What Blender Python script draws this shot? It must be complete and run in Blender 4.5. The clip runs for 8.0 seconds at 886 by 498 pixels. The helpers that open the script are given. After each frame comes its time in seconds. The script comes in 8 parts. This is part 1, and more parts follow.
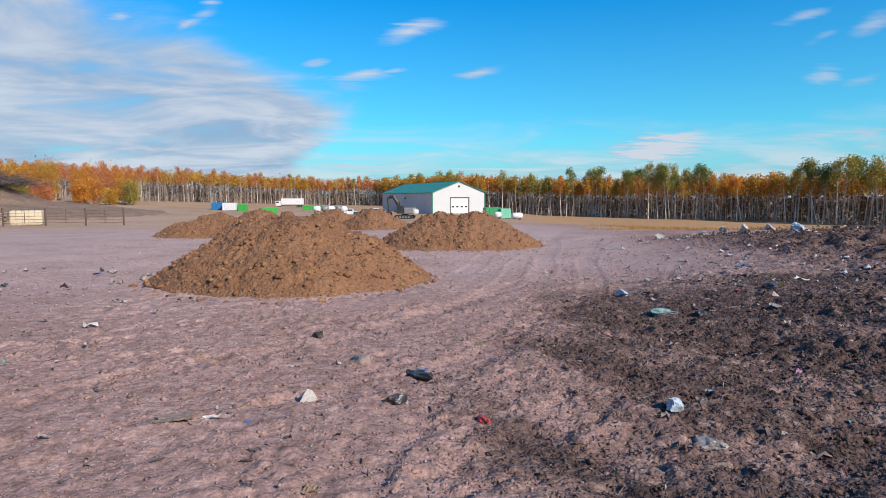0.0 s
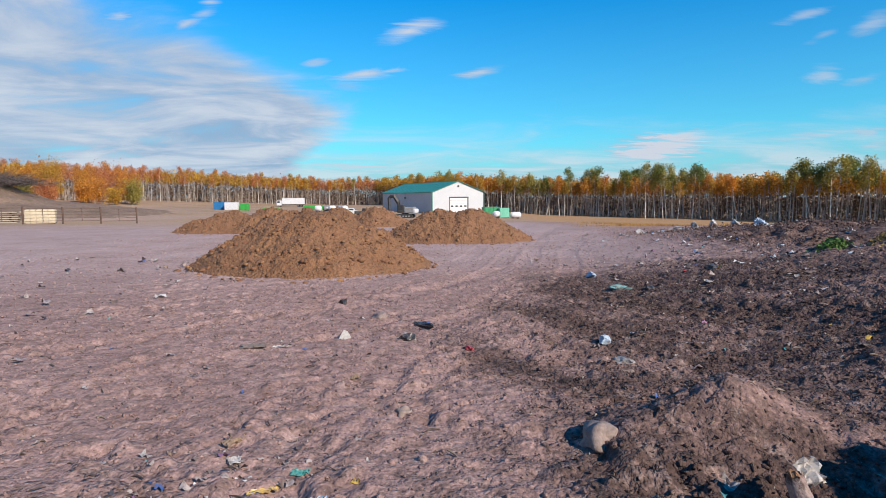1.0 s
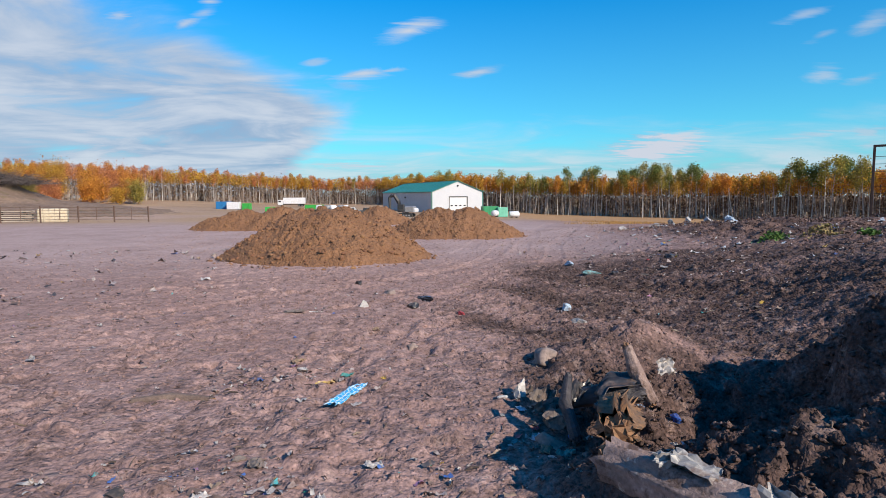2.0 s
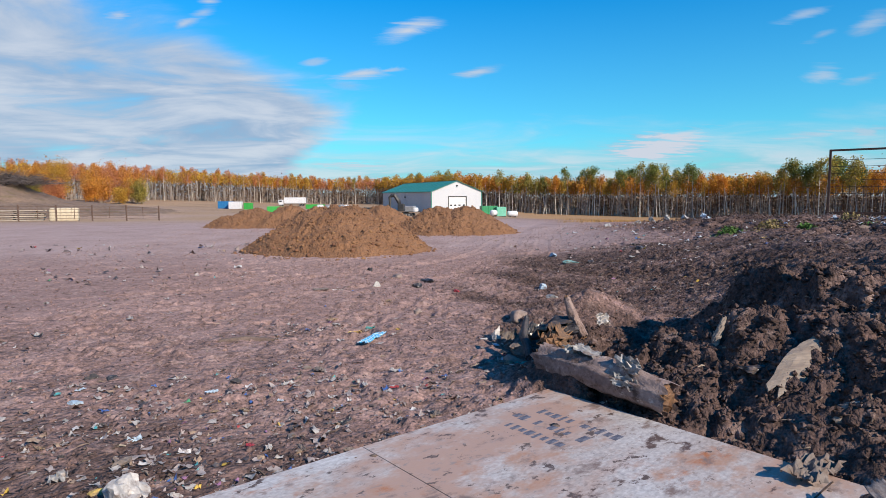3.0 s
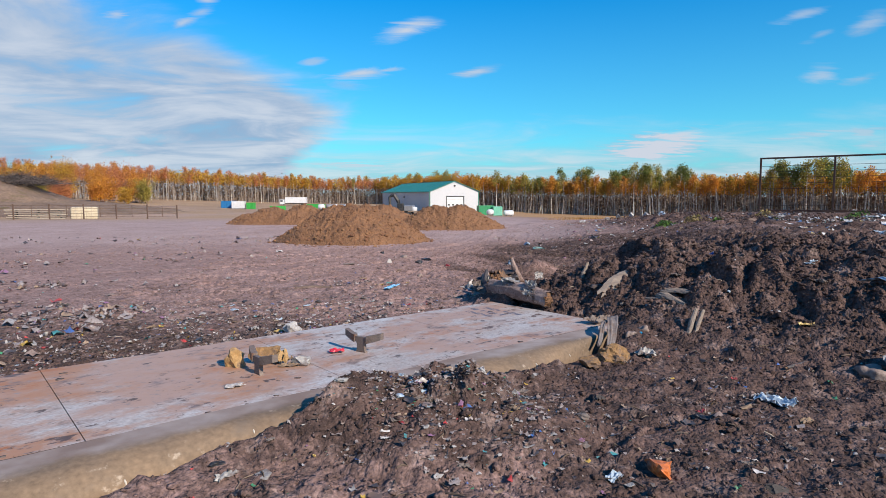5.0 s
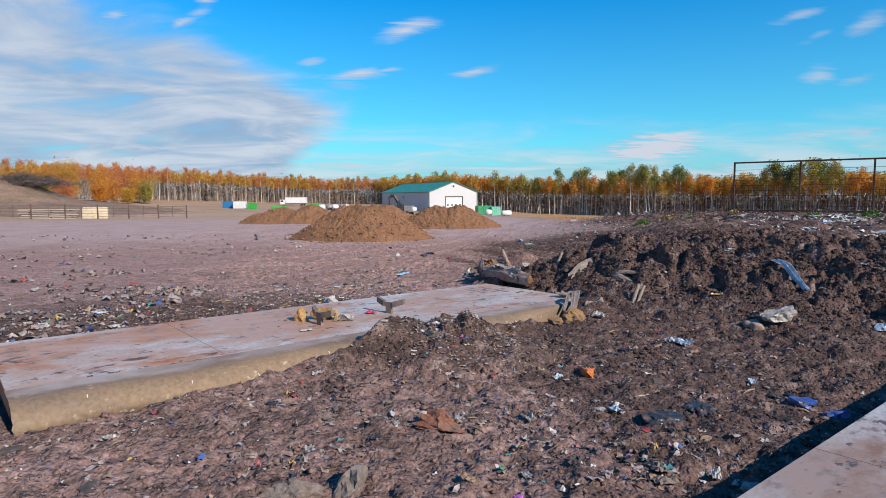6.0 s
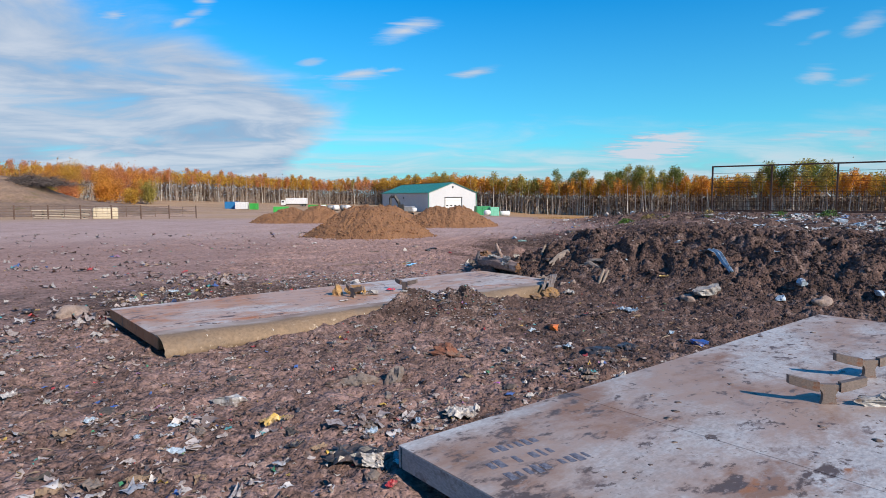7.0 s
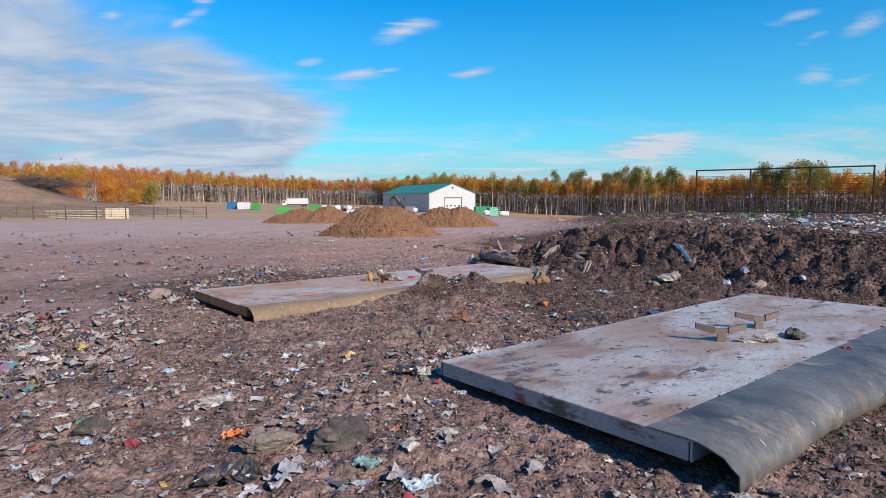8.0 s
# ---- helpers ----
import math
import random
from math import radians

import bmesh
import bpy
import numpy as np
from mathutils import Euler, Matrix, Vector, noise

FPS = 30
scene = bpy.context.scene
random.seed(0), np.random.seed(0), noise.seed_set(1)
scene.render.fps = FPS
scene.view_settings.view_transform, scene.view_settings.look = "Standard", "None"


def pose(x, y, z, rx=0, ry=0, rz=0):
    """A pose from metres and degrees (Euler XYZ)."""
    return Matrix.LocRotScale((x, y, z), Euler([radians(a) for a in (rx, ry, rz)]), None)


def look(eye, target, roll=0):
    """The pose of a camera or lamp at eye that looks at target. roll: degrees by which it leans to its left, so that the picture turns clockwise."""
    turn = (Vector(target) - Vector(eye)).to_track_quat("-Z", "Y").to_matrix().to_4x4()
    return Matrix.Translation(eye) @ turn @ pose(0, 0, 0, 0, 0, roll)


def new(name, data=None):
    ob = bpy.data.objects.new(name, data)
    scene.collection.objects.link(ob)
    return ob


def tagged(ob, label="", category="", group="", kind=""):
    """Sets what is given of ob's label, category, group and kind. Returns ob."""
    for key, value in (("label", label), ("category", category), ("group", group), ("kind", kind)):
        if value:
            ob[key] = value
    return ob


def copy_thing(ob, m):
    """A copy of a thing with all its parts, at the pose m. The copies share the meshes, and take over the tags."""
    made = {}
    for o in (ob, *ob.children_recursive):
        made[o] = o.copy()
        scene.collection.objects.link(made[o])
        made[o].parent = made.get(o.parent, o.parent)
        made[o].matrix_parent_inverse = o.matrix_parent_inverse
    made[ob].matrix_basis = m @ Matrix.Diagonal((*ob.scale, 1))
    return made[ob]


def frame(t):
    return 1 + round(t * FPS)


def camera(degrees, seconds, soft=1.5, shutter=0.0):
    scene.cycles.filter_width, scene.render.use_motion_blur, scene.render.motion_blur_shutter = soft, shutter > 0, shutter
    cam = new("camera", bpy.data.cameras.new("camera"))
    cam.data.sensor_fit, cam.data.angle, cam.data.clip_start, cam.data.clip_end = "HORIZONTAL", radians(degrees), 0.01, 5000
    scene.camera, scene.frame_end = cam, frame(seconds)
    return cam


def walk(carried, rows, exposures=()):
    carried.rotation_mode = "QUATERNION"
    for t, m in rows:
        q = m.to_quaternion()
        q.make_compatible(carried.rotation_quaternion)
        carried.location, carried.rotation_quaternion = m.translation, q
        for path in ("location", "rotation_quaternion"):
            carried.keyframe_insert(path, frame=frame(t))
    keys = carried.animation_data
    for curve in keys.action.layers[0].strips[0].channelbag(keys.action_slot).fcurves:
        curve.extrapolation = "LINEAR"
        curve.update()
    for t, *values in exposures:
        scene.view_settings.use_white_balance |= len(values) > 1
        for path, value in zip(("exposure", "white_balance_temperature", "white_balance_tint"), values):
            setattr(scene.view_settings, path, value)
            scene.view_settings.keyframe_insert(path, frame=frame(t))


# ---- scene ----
cam = camera(73.0, 8.0, soft=0.45)
METRES, EYE = 20.5, 2.1
ROWS = [
    (0.0, 0.0000, 0.0000, 0.0000, -0.02, -4.99, 0.22),
    (0.5, 0.0004, -0.0610, -0.0014, -0.04, -5.01, 0.24),
    (1.0, 0.0012, -0.1215, -0.0028, -0.06, -5.01, 0.24),
    (1.5, 0.0024, -0.1809, -0.0028, -0.07, -5.03, 0.25),
    (3.0, 0.0035, -0.3586, -0.0034, -0.14, -5.07, 0.24),
    (3.5, 0.0056, -0.4168, -0.0034, -0.16, -5.07, 0.26),
    (4.0, 0.0078, -0.4753, -0.0036, -0.17, -5.08, 0.24),
    (4.5, 0.0095, -0.5366, -0.0034, -0.22, -5.09, 0.22),
    (6.0, 0.0023, -0.7315, 0.0006, -0.41, -5.08, 0.21),
    (6.5, -0.0005, -0.7980, 0.0016, -0.46, -5.05, 0.21),
    (7.0, -0.0037, -0.8636, 0.0025, -0.49, -5.03, 0.21),
    (7.5, -0.0111, -0.9302, 0.0045, -0.54, -5.02, 0.21),
    (8.0, -0.0209, -0.9988, 0.0077, -0.60, -5.02, 0.24),
]
walk(cam, [(t, pose(METRES * x, METRES * y, EYE + METRES * z, 90 + pitch, roll, yaw)) for t, x, y, z, yaw, pitch, roll in ROWS])

# ---- light ----
SUN_TO = Vector((0.71, -0.70, 0.62)).normalized()
scene.view_settings.exposure = 0.53
sun = new("sun", bpy.data.lights.new("sun", "SUN"))
sun.data.energy, sun.data.angle, sun.data.color = 5.0, radians(0.53), (1.0, 0.86, 0.69)
sun.matrix_basis = look(SUN_TO * 50, (0, 0, 0))


def build_sky():
    """Clear autumn sky, a broad bank of thin cloud on one side and a few wisps."""
    world = bpy.data.worlds.new("sky")
    scene.world = world
    world.use_nodes = True
    nt = world.node_tree
    nt.nodes.clear()

    def node(kind, **kw):
        n = nt.nodes.new(kind)
        for k, v in kw.items():
            if k == "operation":
                n.operation = v
            elif k == "blend":
                n.data_type, n.blend_type = "RGBA", v
        return n

    def link(a, b):
        nt.links.new(a, b)

    def math_node(op, a, b=None, c=None, clamp=False):
        n = nt.nodes.new("ShaderNodeMath")
        n.operation, n.use_clamp = op, clamp
        for i, v in enumerate((a, b, c)):
            if v is None:
                continue
            if isinstance(v, (int, float)):
                n.inputs[i].default_value = v
            else:
                link(v, n.inputs[i])
        return n.outputs[0]

    tc = node("ShaderNodeTexCoord").outputs["Generated"]
    sep = node("ShaderNodeSeparateXYZ")
    link(tc, sep.inputs[0])
    X, Y, Z = sep.outputs

    sky = node("ShaderNodeTexSky")
    sky.sky_type, sky.sun_disc = "NISHITA", False
    sky.sun_elevation = math.asin(SUN_TO.z)
    sky.sun_rotation = math.atan2(SUN_TO.x, SUN_TO.y)
    sky.altitude, sky.air_density, sky.dust_density, sky.ozone_density = 600, 0.9, 0.0, 2.5
    hs = node("ShaderNodeHueSaturation")
    hs.inputs["Saturation"].default_value = SKY_SAT
    hs.inputs["Value"].default_value = SKY_VAL
    link(sky.outputs[0], hs.inputs["Color"])
    tint = node("ShaderNodeMix", blend="MULTIPLY")
    tint.inputs[0].default_value = 1.0
    link(hs.outputs[0], tint.inputs[6])
    tint.inputs[7].default_value = SKY_TINT

    # the blue stays bright towards the zenith
    lift = node("ShaderNodeCombineColor")
    up = math_node("ADD", 1.0, math_node("MULTIPLY", math_node("MAXIMUM", Z, 0.0), 0.55))
    for k in range(3):
        link(up, lift.inputs[k])
    bright = node("ShaderNodeMix", blend="MULTIPLY")
    bright.inputs[0].default_value = 1.0
    link(tint.outputs[2], bright.inputs[6])
    link(lift.outputs[0], bright.inputs[7])
    # thin haze low over the horizon
    hz = math_node("MULTIPLY", math_node("SUBTRACT", 1.0, math_node("MULTIPLY", math_node("MAXIMUM", Z, 0.0), 3.2), clamp=True), 0.55)
    haze = node("ShaderNodeMix", blend="MIX")
    link(hz, haze.inputs[0])
    link(bright.outputs[2], haze.inputs[6])
    haze.inputs[7].default_value = HAZE
    # cloud layer seen in perspective: the direction projected on a plane overhead
    zz = math_node("ADD", math_node("MAXIMUM", Z, 0.0), 0.12)
    px, py = math_node("DIVIDE", X, zz), math_node("DIVIDE", Y, zz)
    comb = node("ShaderNodeCombineXYZ")
    link(px, comb.inputs[0])
    link(py, comb.inputs[1])

    def cloud(scale, detail, stretch, rough=0.55, dist=0.0, turn=0.0):
        m = node("ShaderNodeMapping")
        m.inputs["Scale"].default_value = stretch
        m.inputs["Rotation"].default_value = (0, 0, turn)
        link(comb.outputs[0], m.inputs["Vector"])
        n = node("ShaderNodeTexNoise")
        n.inputs["Scale"].default_value, n.inputs["Detail"].default_value = scale, detail
        n.inputs["Roughness"].default_value, n.inputs["Distortion"].default_value = rough, dist
        link(m.outputs[0], n.inputs["Vector"])
        return n.outputs[0]

    def ramp(v, lo, hi):
        n = node("ShaderNodeMapRange")
        n.interpolation_type = "SMOOTHSTEP"
        n.inputs["From Min"].default_value, n.inputs["From Max"].default_value = lo, hi
        link(v, n.inputs["Value"])
        return n.outputs[0]

    big = cloud(0.9, 3, (1, 0.7, 1), 0.5, 0.4)
    fine = cloud(1.5, 8, (0.7, 1.0, 1), 0.58, 0.5, 0.35)
    wisp = cloud(5.0, 8, (0.5, 1.3, 1), 0.65, 0.8, 0.3)
    # the bank lies on the left, its edge running away from the viewer
    spread = math_node("MINIMUM", math_node("MULTIPLY", math_node("ABSOLUTE", math_node("SUBTRACT", py, 3.7)), 0.34), 0.8)
    edge = math_node("SUBTRACT", math_node("ADD", math_node("MULTIPLY", px, -1.0), -0.52), spread)
    edge = math_node("ADD", edge, math_node("MULTIPLY", math_node("SUBTRACT", big, 0.5), 0.6))
    edge = math_node("ADD", edge, math_node("MULTIPLY", math_node("SUBTRACT", fine, 0.5), 0.9))
    bank = ramp(edge, -0.12, 0.30)
    holes = ramp(math_node("ADD", math_node("MULTIPLY", fine, 0.7), math_node("MULTIPLY", big, 0.45)), 0.36, 0.56)
    bank = math_node("MULTIPLY", bank, math_node("ADD", math_node("MULTIPLY", holes, 0.5), 0.46))

    # separate small clouds: centre and half size as slopes across and up
    uu, ww = math_node("DIVIDE", X, math_node("MAXIMUM", Y, 0.05)), math_node("DIVIDE", Z, math_node("MAXIMUM", Y, 0.05))
    total = bank
    puffs = None
    for u0, w0, a, b, s, k in WISPS:
        du = math_node("DIVIDE", math_node("SUBTRACT", uu, u0), a)
        dw = math_node("DIVIDE", math_node("SUBTRACT", math_node("SUBTRACT", ww, w0), math_node("MULTIPLY", math_node("SUBTRACT", uu, u0), s)), b)
        r = math_node("SQRT", math_node("ADD", math_node("MULTIPLY", du, du), math_node("MULTIPLY", dw, dw)))
        m = math_node("SUBTRACT", 1.0, r)
        m = math_node("ADD", m, math_node("MULTIPLY", math_node("SUBTRACT", wisp, 0.5), 2.2))
        m = math_node("MULTIPLY", ramp(m, 0.0, 1.05), k)
        total = math_node("MAXIMUM", total, m)
        puffs = m if puffs is None else math_node("MAXIMUM", puffs, m)
    # pale band of haze and far cloud along the horizon
    low = math_node("MULTIPLY", ramp(math_node("ADD", math_node("MULTIPLY", Z, -8.0), math_node("MULTIPLY", fine, 1.3)), -0.35, 0.55), 0.8)
    total = math_node("MAXIMUM", total, low)

    shade = node("ShaderNodeMix", blend="MIX")
    link(math_node("MAXIMUM", ramp(fine, 0.32, 0.66), puffs), shade.inputs[0])
    shade.inputs[6].default_value = CLOUD_DARK
    shade.inputs[7].default_value = CLOUD_LIGHT
    mix = node("ShaderNodeMix", blend="MIX")
    link(total, mix.inputs[0])
    link(haze.outputs[2], mix.inputs[6])
    link(shade.outputs[2], mix.inputs[7])
    bg = node("ShaderNodeBackground")
    bg.inputs["Strength"].default_value = 0.15
    link(mix.outputs[2], bg.inputs["Color"])
    out = node("ShaderNodeOutputWorld")
    link(bg.outputs[0], out.inputs["Surface"])


SKY_SAT, SKY_VAL, SKY_TINT = 1.45, 0.62, (0.43, 1.26, 1.22, 1)
HAZE = (0.82, 2.25, 2.9, 1)
CLOUD_DARK, CLOUD_LIGHT = (1.35, 1.95, 2.85, 1), (2.85, 3.1, 3.55, 1)
WISPS = [
    (-0.054, 0.268, 0.063, 0.019, 0.25, 1.0), (-0.128, 0.200, 0.072, 0.012, 0.08, 0.9), (-0.087, 0.204, 0.035, 0.006, 0.10, 0.8), (0.063, 0.203, 0.048, 0.010, 0.18, 0.8),
    (-0.207, 0.218, 0.023, 0.008, 0.10, 0.6), (-0.147, 0.181, 0.044, 0.010, -0.05, 0.45), (-0.416, 0.280, 0.030, 0.012, 0.30, 0.8), (-0.384, 0.298, 0.032, 0.011, 0.20, 0.7),
    (-0.521, 0.294, 0.041, 0.014, 0.10, 0.8), (-0.374, 0.315, 0.023, 0.005, 0.0, 0.8), (0.587, 0.290, 0.055, 0.011, 0.25, 0.6), (0.621, 0.259, 0.030, 0.010, 0.35, 0.45),
    (0.698, 0.277, 0.046, 0.022, 0.40, 0.6), (0.627, 0.196, 0.037, 0.017, 0.05, 0.6), (0.694, 0.190, 0.044, 0.011, 0.25, 0.5), (0.355, 0.076, 0.135, 0.036, 0.14, 1.5),
    (0.402, 0.100, 0.058, 0.010, 0.10, 0.9), (0.616, 0.098, 0.128, 0.011, 0.06, 0.7), (0.704, 0.102, 0.058, 0.017, 0.10, 0.7), (0.164, 0.071, 0.070, 0.008, 0.05, 0.5),
    (-0.135, 0.050, 0.150, 0.013, 0.0, 0.9), (0.062, 0.059, 0.070, 0.008, 0.0, 0.5), (0.710, 0.080, 0.047, 0.017, 0.10, 0.7),
]
build_sky()

# ---- tools ----
def scramble(a, b, seed):
    """A random number, 0 to 1, for each pair of whole numbers."""
    n = (a * 374761393 + b * 668265263 + seed * 974711) & 0x7FFFFFFF
    n = ((n ^ (n >> 13)) * 1274126177) & 0x7FFFFFFF
    n = ((n ^ (n >> 15)) * 1103515245) & 0x7FFFFFFF
    return ((n >> 8) & 0xFFFF) / 65535.0


def vnoise(x, y, seed=0):
    """Smooth value noise, 0 to 1, on arrays."""
    x, y = np.asarray(x, float), np.asarray(y, float)
    ix, iy = np.floor(x).astype(np.int64), np.floor(y).astype(np.int64)
    fx, fy = x - ix, y - iy
    fx, fy = fx * fx * (3 - 2 * fx), fy * fy * (3 - 2 * fy)

    a, b, c, d = scramble(ix, iy, seed), scramble(ix + 1, iy, seed), scramble(ix, iy + 1, seed), scramble(ix + 1, iy + 1, seed)
    return (a + (b - a) * fx) * (1 - fy) + (c + (d - c) * fx) * fy


def broken(x, y, seed=0):
    """Angular clods about one unit across: tilted facets of uneven height with clefts between them, about -1 to 1."""
    x, y = np.asarray(x, float), np.asarray(y, float)
    ix, iy = np.floor(x).astype(np.int64), np.floor(y).astype(np.int64)
    d1, d2 = np.full(np.shape(x), 9.0), np.full(np.shape(x), 9.0)
    top = np.zeros(np.shape(x))
    for a in (-1, 0, 1):
        for b in (-1, 0, 1):
            u, v = ix + a, iy + b
            dx, dy = x - u - scramble(u, v, seed), y - v - scramble(u, v, seed + 1)
            d = dx * dx + dy * dy
            r = scramble(u, v, seed + 2)
            face = 1.7 * r - 0.7 + 1.1 * (dx * (scramble(u, v, seed + 3) - 0.5) + dy * (scramble(u, v, seed + 4) - 0.5))
            near = d < d1
            d2 = np.where(near, d1, np.minimum(d2, d))
            top = np.where(near, face, top)
            d1 = np.where(near, d, d1)
    gap = np.sqrt(d2) - np.sqrt(d1)
    return top * smooth(0.0, 0.35, gap) - 0.45 * smooth(0.22, 0.0, gap)


def fbm(x, y, octaves=4, seed=0, gain=0.5):
    """Layered noise about 0, within about -1 to 1."""
    total, amp, norm, f = 0.0, 1.0, 0.0, 1.0
    for i in range(octaves):
        total = total + amp * (2 * vnoise(x * f + 17.3 * i, y * f - 9.1 * i, seed + i) - 1)
        norm, amp, f = norm + amp, amp * gain, f * 2.03
    return total / norm


def smooth(a, b, v):
    t = np.clip((np.asarray(v, float) - a) / (b - a), 0, 1)
    return t * t * (3 - 2 * t)


def along(x, y, pts):
    """Signed offset from a polyline (positive on its left) and the share of the way along it."""
    best, off, way = np.full(np.shape(x), 1e9), np.zeros(np.shape(x)), np.zeros(np.shape(x))
    lens = [math.dist(p[:2], q[:2]) for p, q in zip(pts, pts[1:])]
    start = 0.0
    for (p, q), l in zip(zip(pts, pts[1:]), lens):
        ux, uy = (q[0] - p[0]) / l, (q[1] - p[1]) / l
        s = np.clip((x - p[0]) * ux + (y - p[1]) * uy, 0, l)
        dx, dy = x - p[0] - s * ux, y - p[1] - s * uy
        d = np.hypot(dx, dy)
        side = np.where(ux * dy - uy * dx >= 0, 1.0, -1.0)
        near = d < best
        best, off, way = np.where(near, d, best), np.where(near, d * side, off), np.where(near, start + s, way)
        start += l
    return off, way


def np_mesh(name, verts, faces, material, attrs=None, smooth_faces=True):
    """A mesh from arrays of corners and of triangles or quads."""
    verts, faces = np.asarray(verts, np.float32), np.asarray(faces, np.int32)
    me = bpy.data.meshes.new(name)
    me.vertices.add(len(verts))
    me.vertices.foreach_set("co", verts.ravel())
    me.loops.add(faces.size)
    me.loops.foreach_set("vertex_index", faces.ravel())
    me.polygons.add(len(faces))
    me.polygons.foreach_set("loop_start", np.arange(len(faces), dtype=np.int32) * faces.shape[1])
    if smooth_faces:
        me.polygons.foreach_set("use_smooth", np.ones(len(faces), bool))
    for key, values in (attrs or {}).items():
        a = me.attributes.new(key, "FLOAT", "POINT")
        a.data.foreach_set("value", np.asarray(values, np.float32))
    me.update(calc_edges=True)
    me.validate()
    if material:
        me.materials.append(material)
    return me


def thing(name, m, label, category, group="", kind=""):
    ob = new(name)
    ob.empty_display_size = 0.2
    ob.matrix_basis = m
    return tagged(ob, label, category, group, kind)


def part(name, bm, material, parent, label="", smooth_faces=False):
    """Links a bmesh, or a ready mesh, as one mesh object under a thing or part."""
    if isinstance(bm, bmesh.types.BMesh):
        me = bpy.data.meshes.new(name)
        bmesh.ops.recalc_face_normals(bm, faces=bm.faces)
        bm.to_mesh(me)
        bm.free()
        if smooth_faces:
            for p in me.polygons:
                p.use_smooth = True
        me.materials.append(material)
    else:
        me = bm
    ob = new(name, me)
    ob.parent = parent
    if label:
        ob["label"] = label
    return ob


def solo(name, bm, material, m, label, category, group="", kind="", smooth_faces=False):
    """A thing that is one mesh."""
    ob = part(name, bm, material, None, "", smooth_faces)
    ob.matrix_basis = m
    return tagged(ob, label, category, group, kind)


def box(bm, c, s, bevel=0.0, turn=None):
    """A box of size s about c, edges rounded by bevel."""
    made = bmesh.ops.create_cube(bm, size=1.0)["verts"]
    m = Matrix.Translation(c) @ (turn or Matrix.Identity(4)) @ Matrix.Diagonal((*s, 1))
    bmesh.ops.transform(bm, matrix=m, verts=made)
    if bevel:
        edges = list({e for v in made for e in v.link_edges})
        bmesh.ops.bevel(bm, geom=edges, offset=bevel, segments=2, affect="EDGES", profile=0.5)
    return bm


def tube(bm, pts, radii, n=8, caps=True):
    """A round bar through points, with a radius for each."""
    pts = [Vector(p) for p in pts]
    rings = []
    for i, p in enumerate(pts):
        d = (pts[min(i + 1, len(pts) - 1)] - pts[max(i - 1, 0)]).normalized()
        a = d.cross(Vector((0, 0, 1)) if abs(d.z) < 0.9 else Vector((1, 0, 0))).normalized()
        b = d.cross(a)
        r = radii[i] if isinstance(radii, (list, tuple)) else radii
        rings.append([bm.verts.new(p + r * (math.cos(k * math.tau / n) * a + math.sin(k * math.tau / n) * b)) for k in range(n)])
    for r0, r1 in zip(rings, rings[1:]):
        for k in range(n):
            bm.faces.new((r0[k], r0[(k + 1) % n], r1[(k + 1) % n], r1[k]))
    if caps:
        bm.faces.new(rings[0][::-1])
        bm.faces.new(rings[-1])
    return bm


def lump(bm, c, s, seed, rough=0.25, sub=2):
    """An uneven rounded lump (stone, clod)."""
    made = bmesh.ops.create_icosphere(bm, subdivisions=sub, radius=1.0)["verts"]
    for v in made:
        k = 1 + rough * noise.noise(v.co * 1.3 + Vector((seed * 7.1, seed, 0))) + 0.4 * rough * noise.noise(v.co * 3.1 + Vector((seed, 0, 5)))
        v.co = Vector((v.co.x * s[0] * k + c[0], v.co.y * s[1] * k + c[1], v.co.z * s[2] * k + c[2]))
    return bm


# ---- materials ----
TONE = 0.8


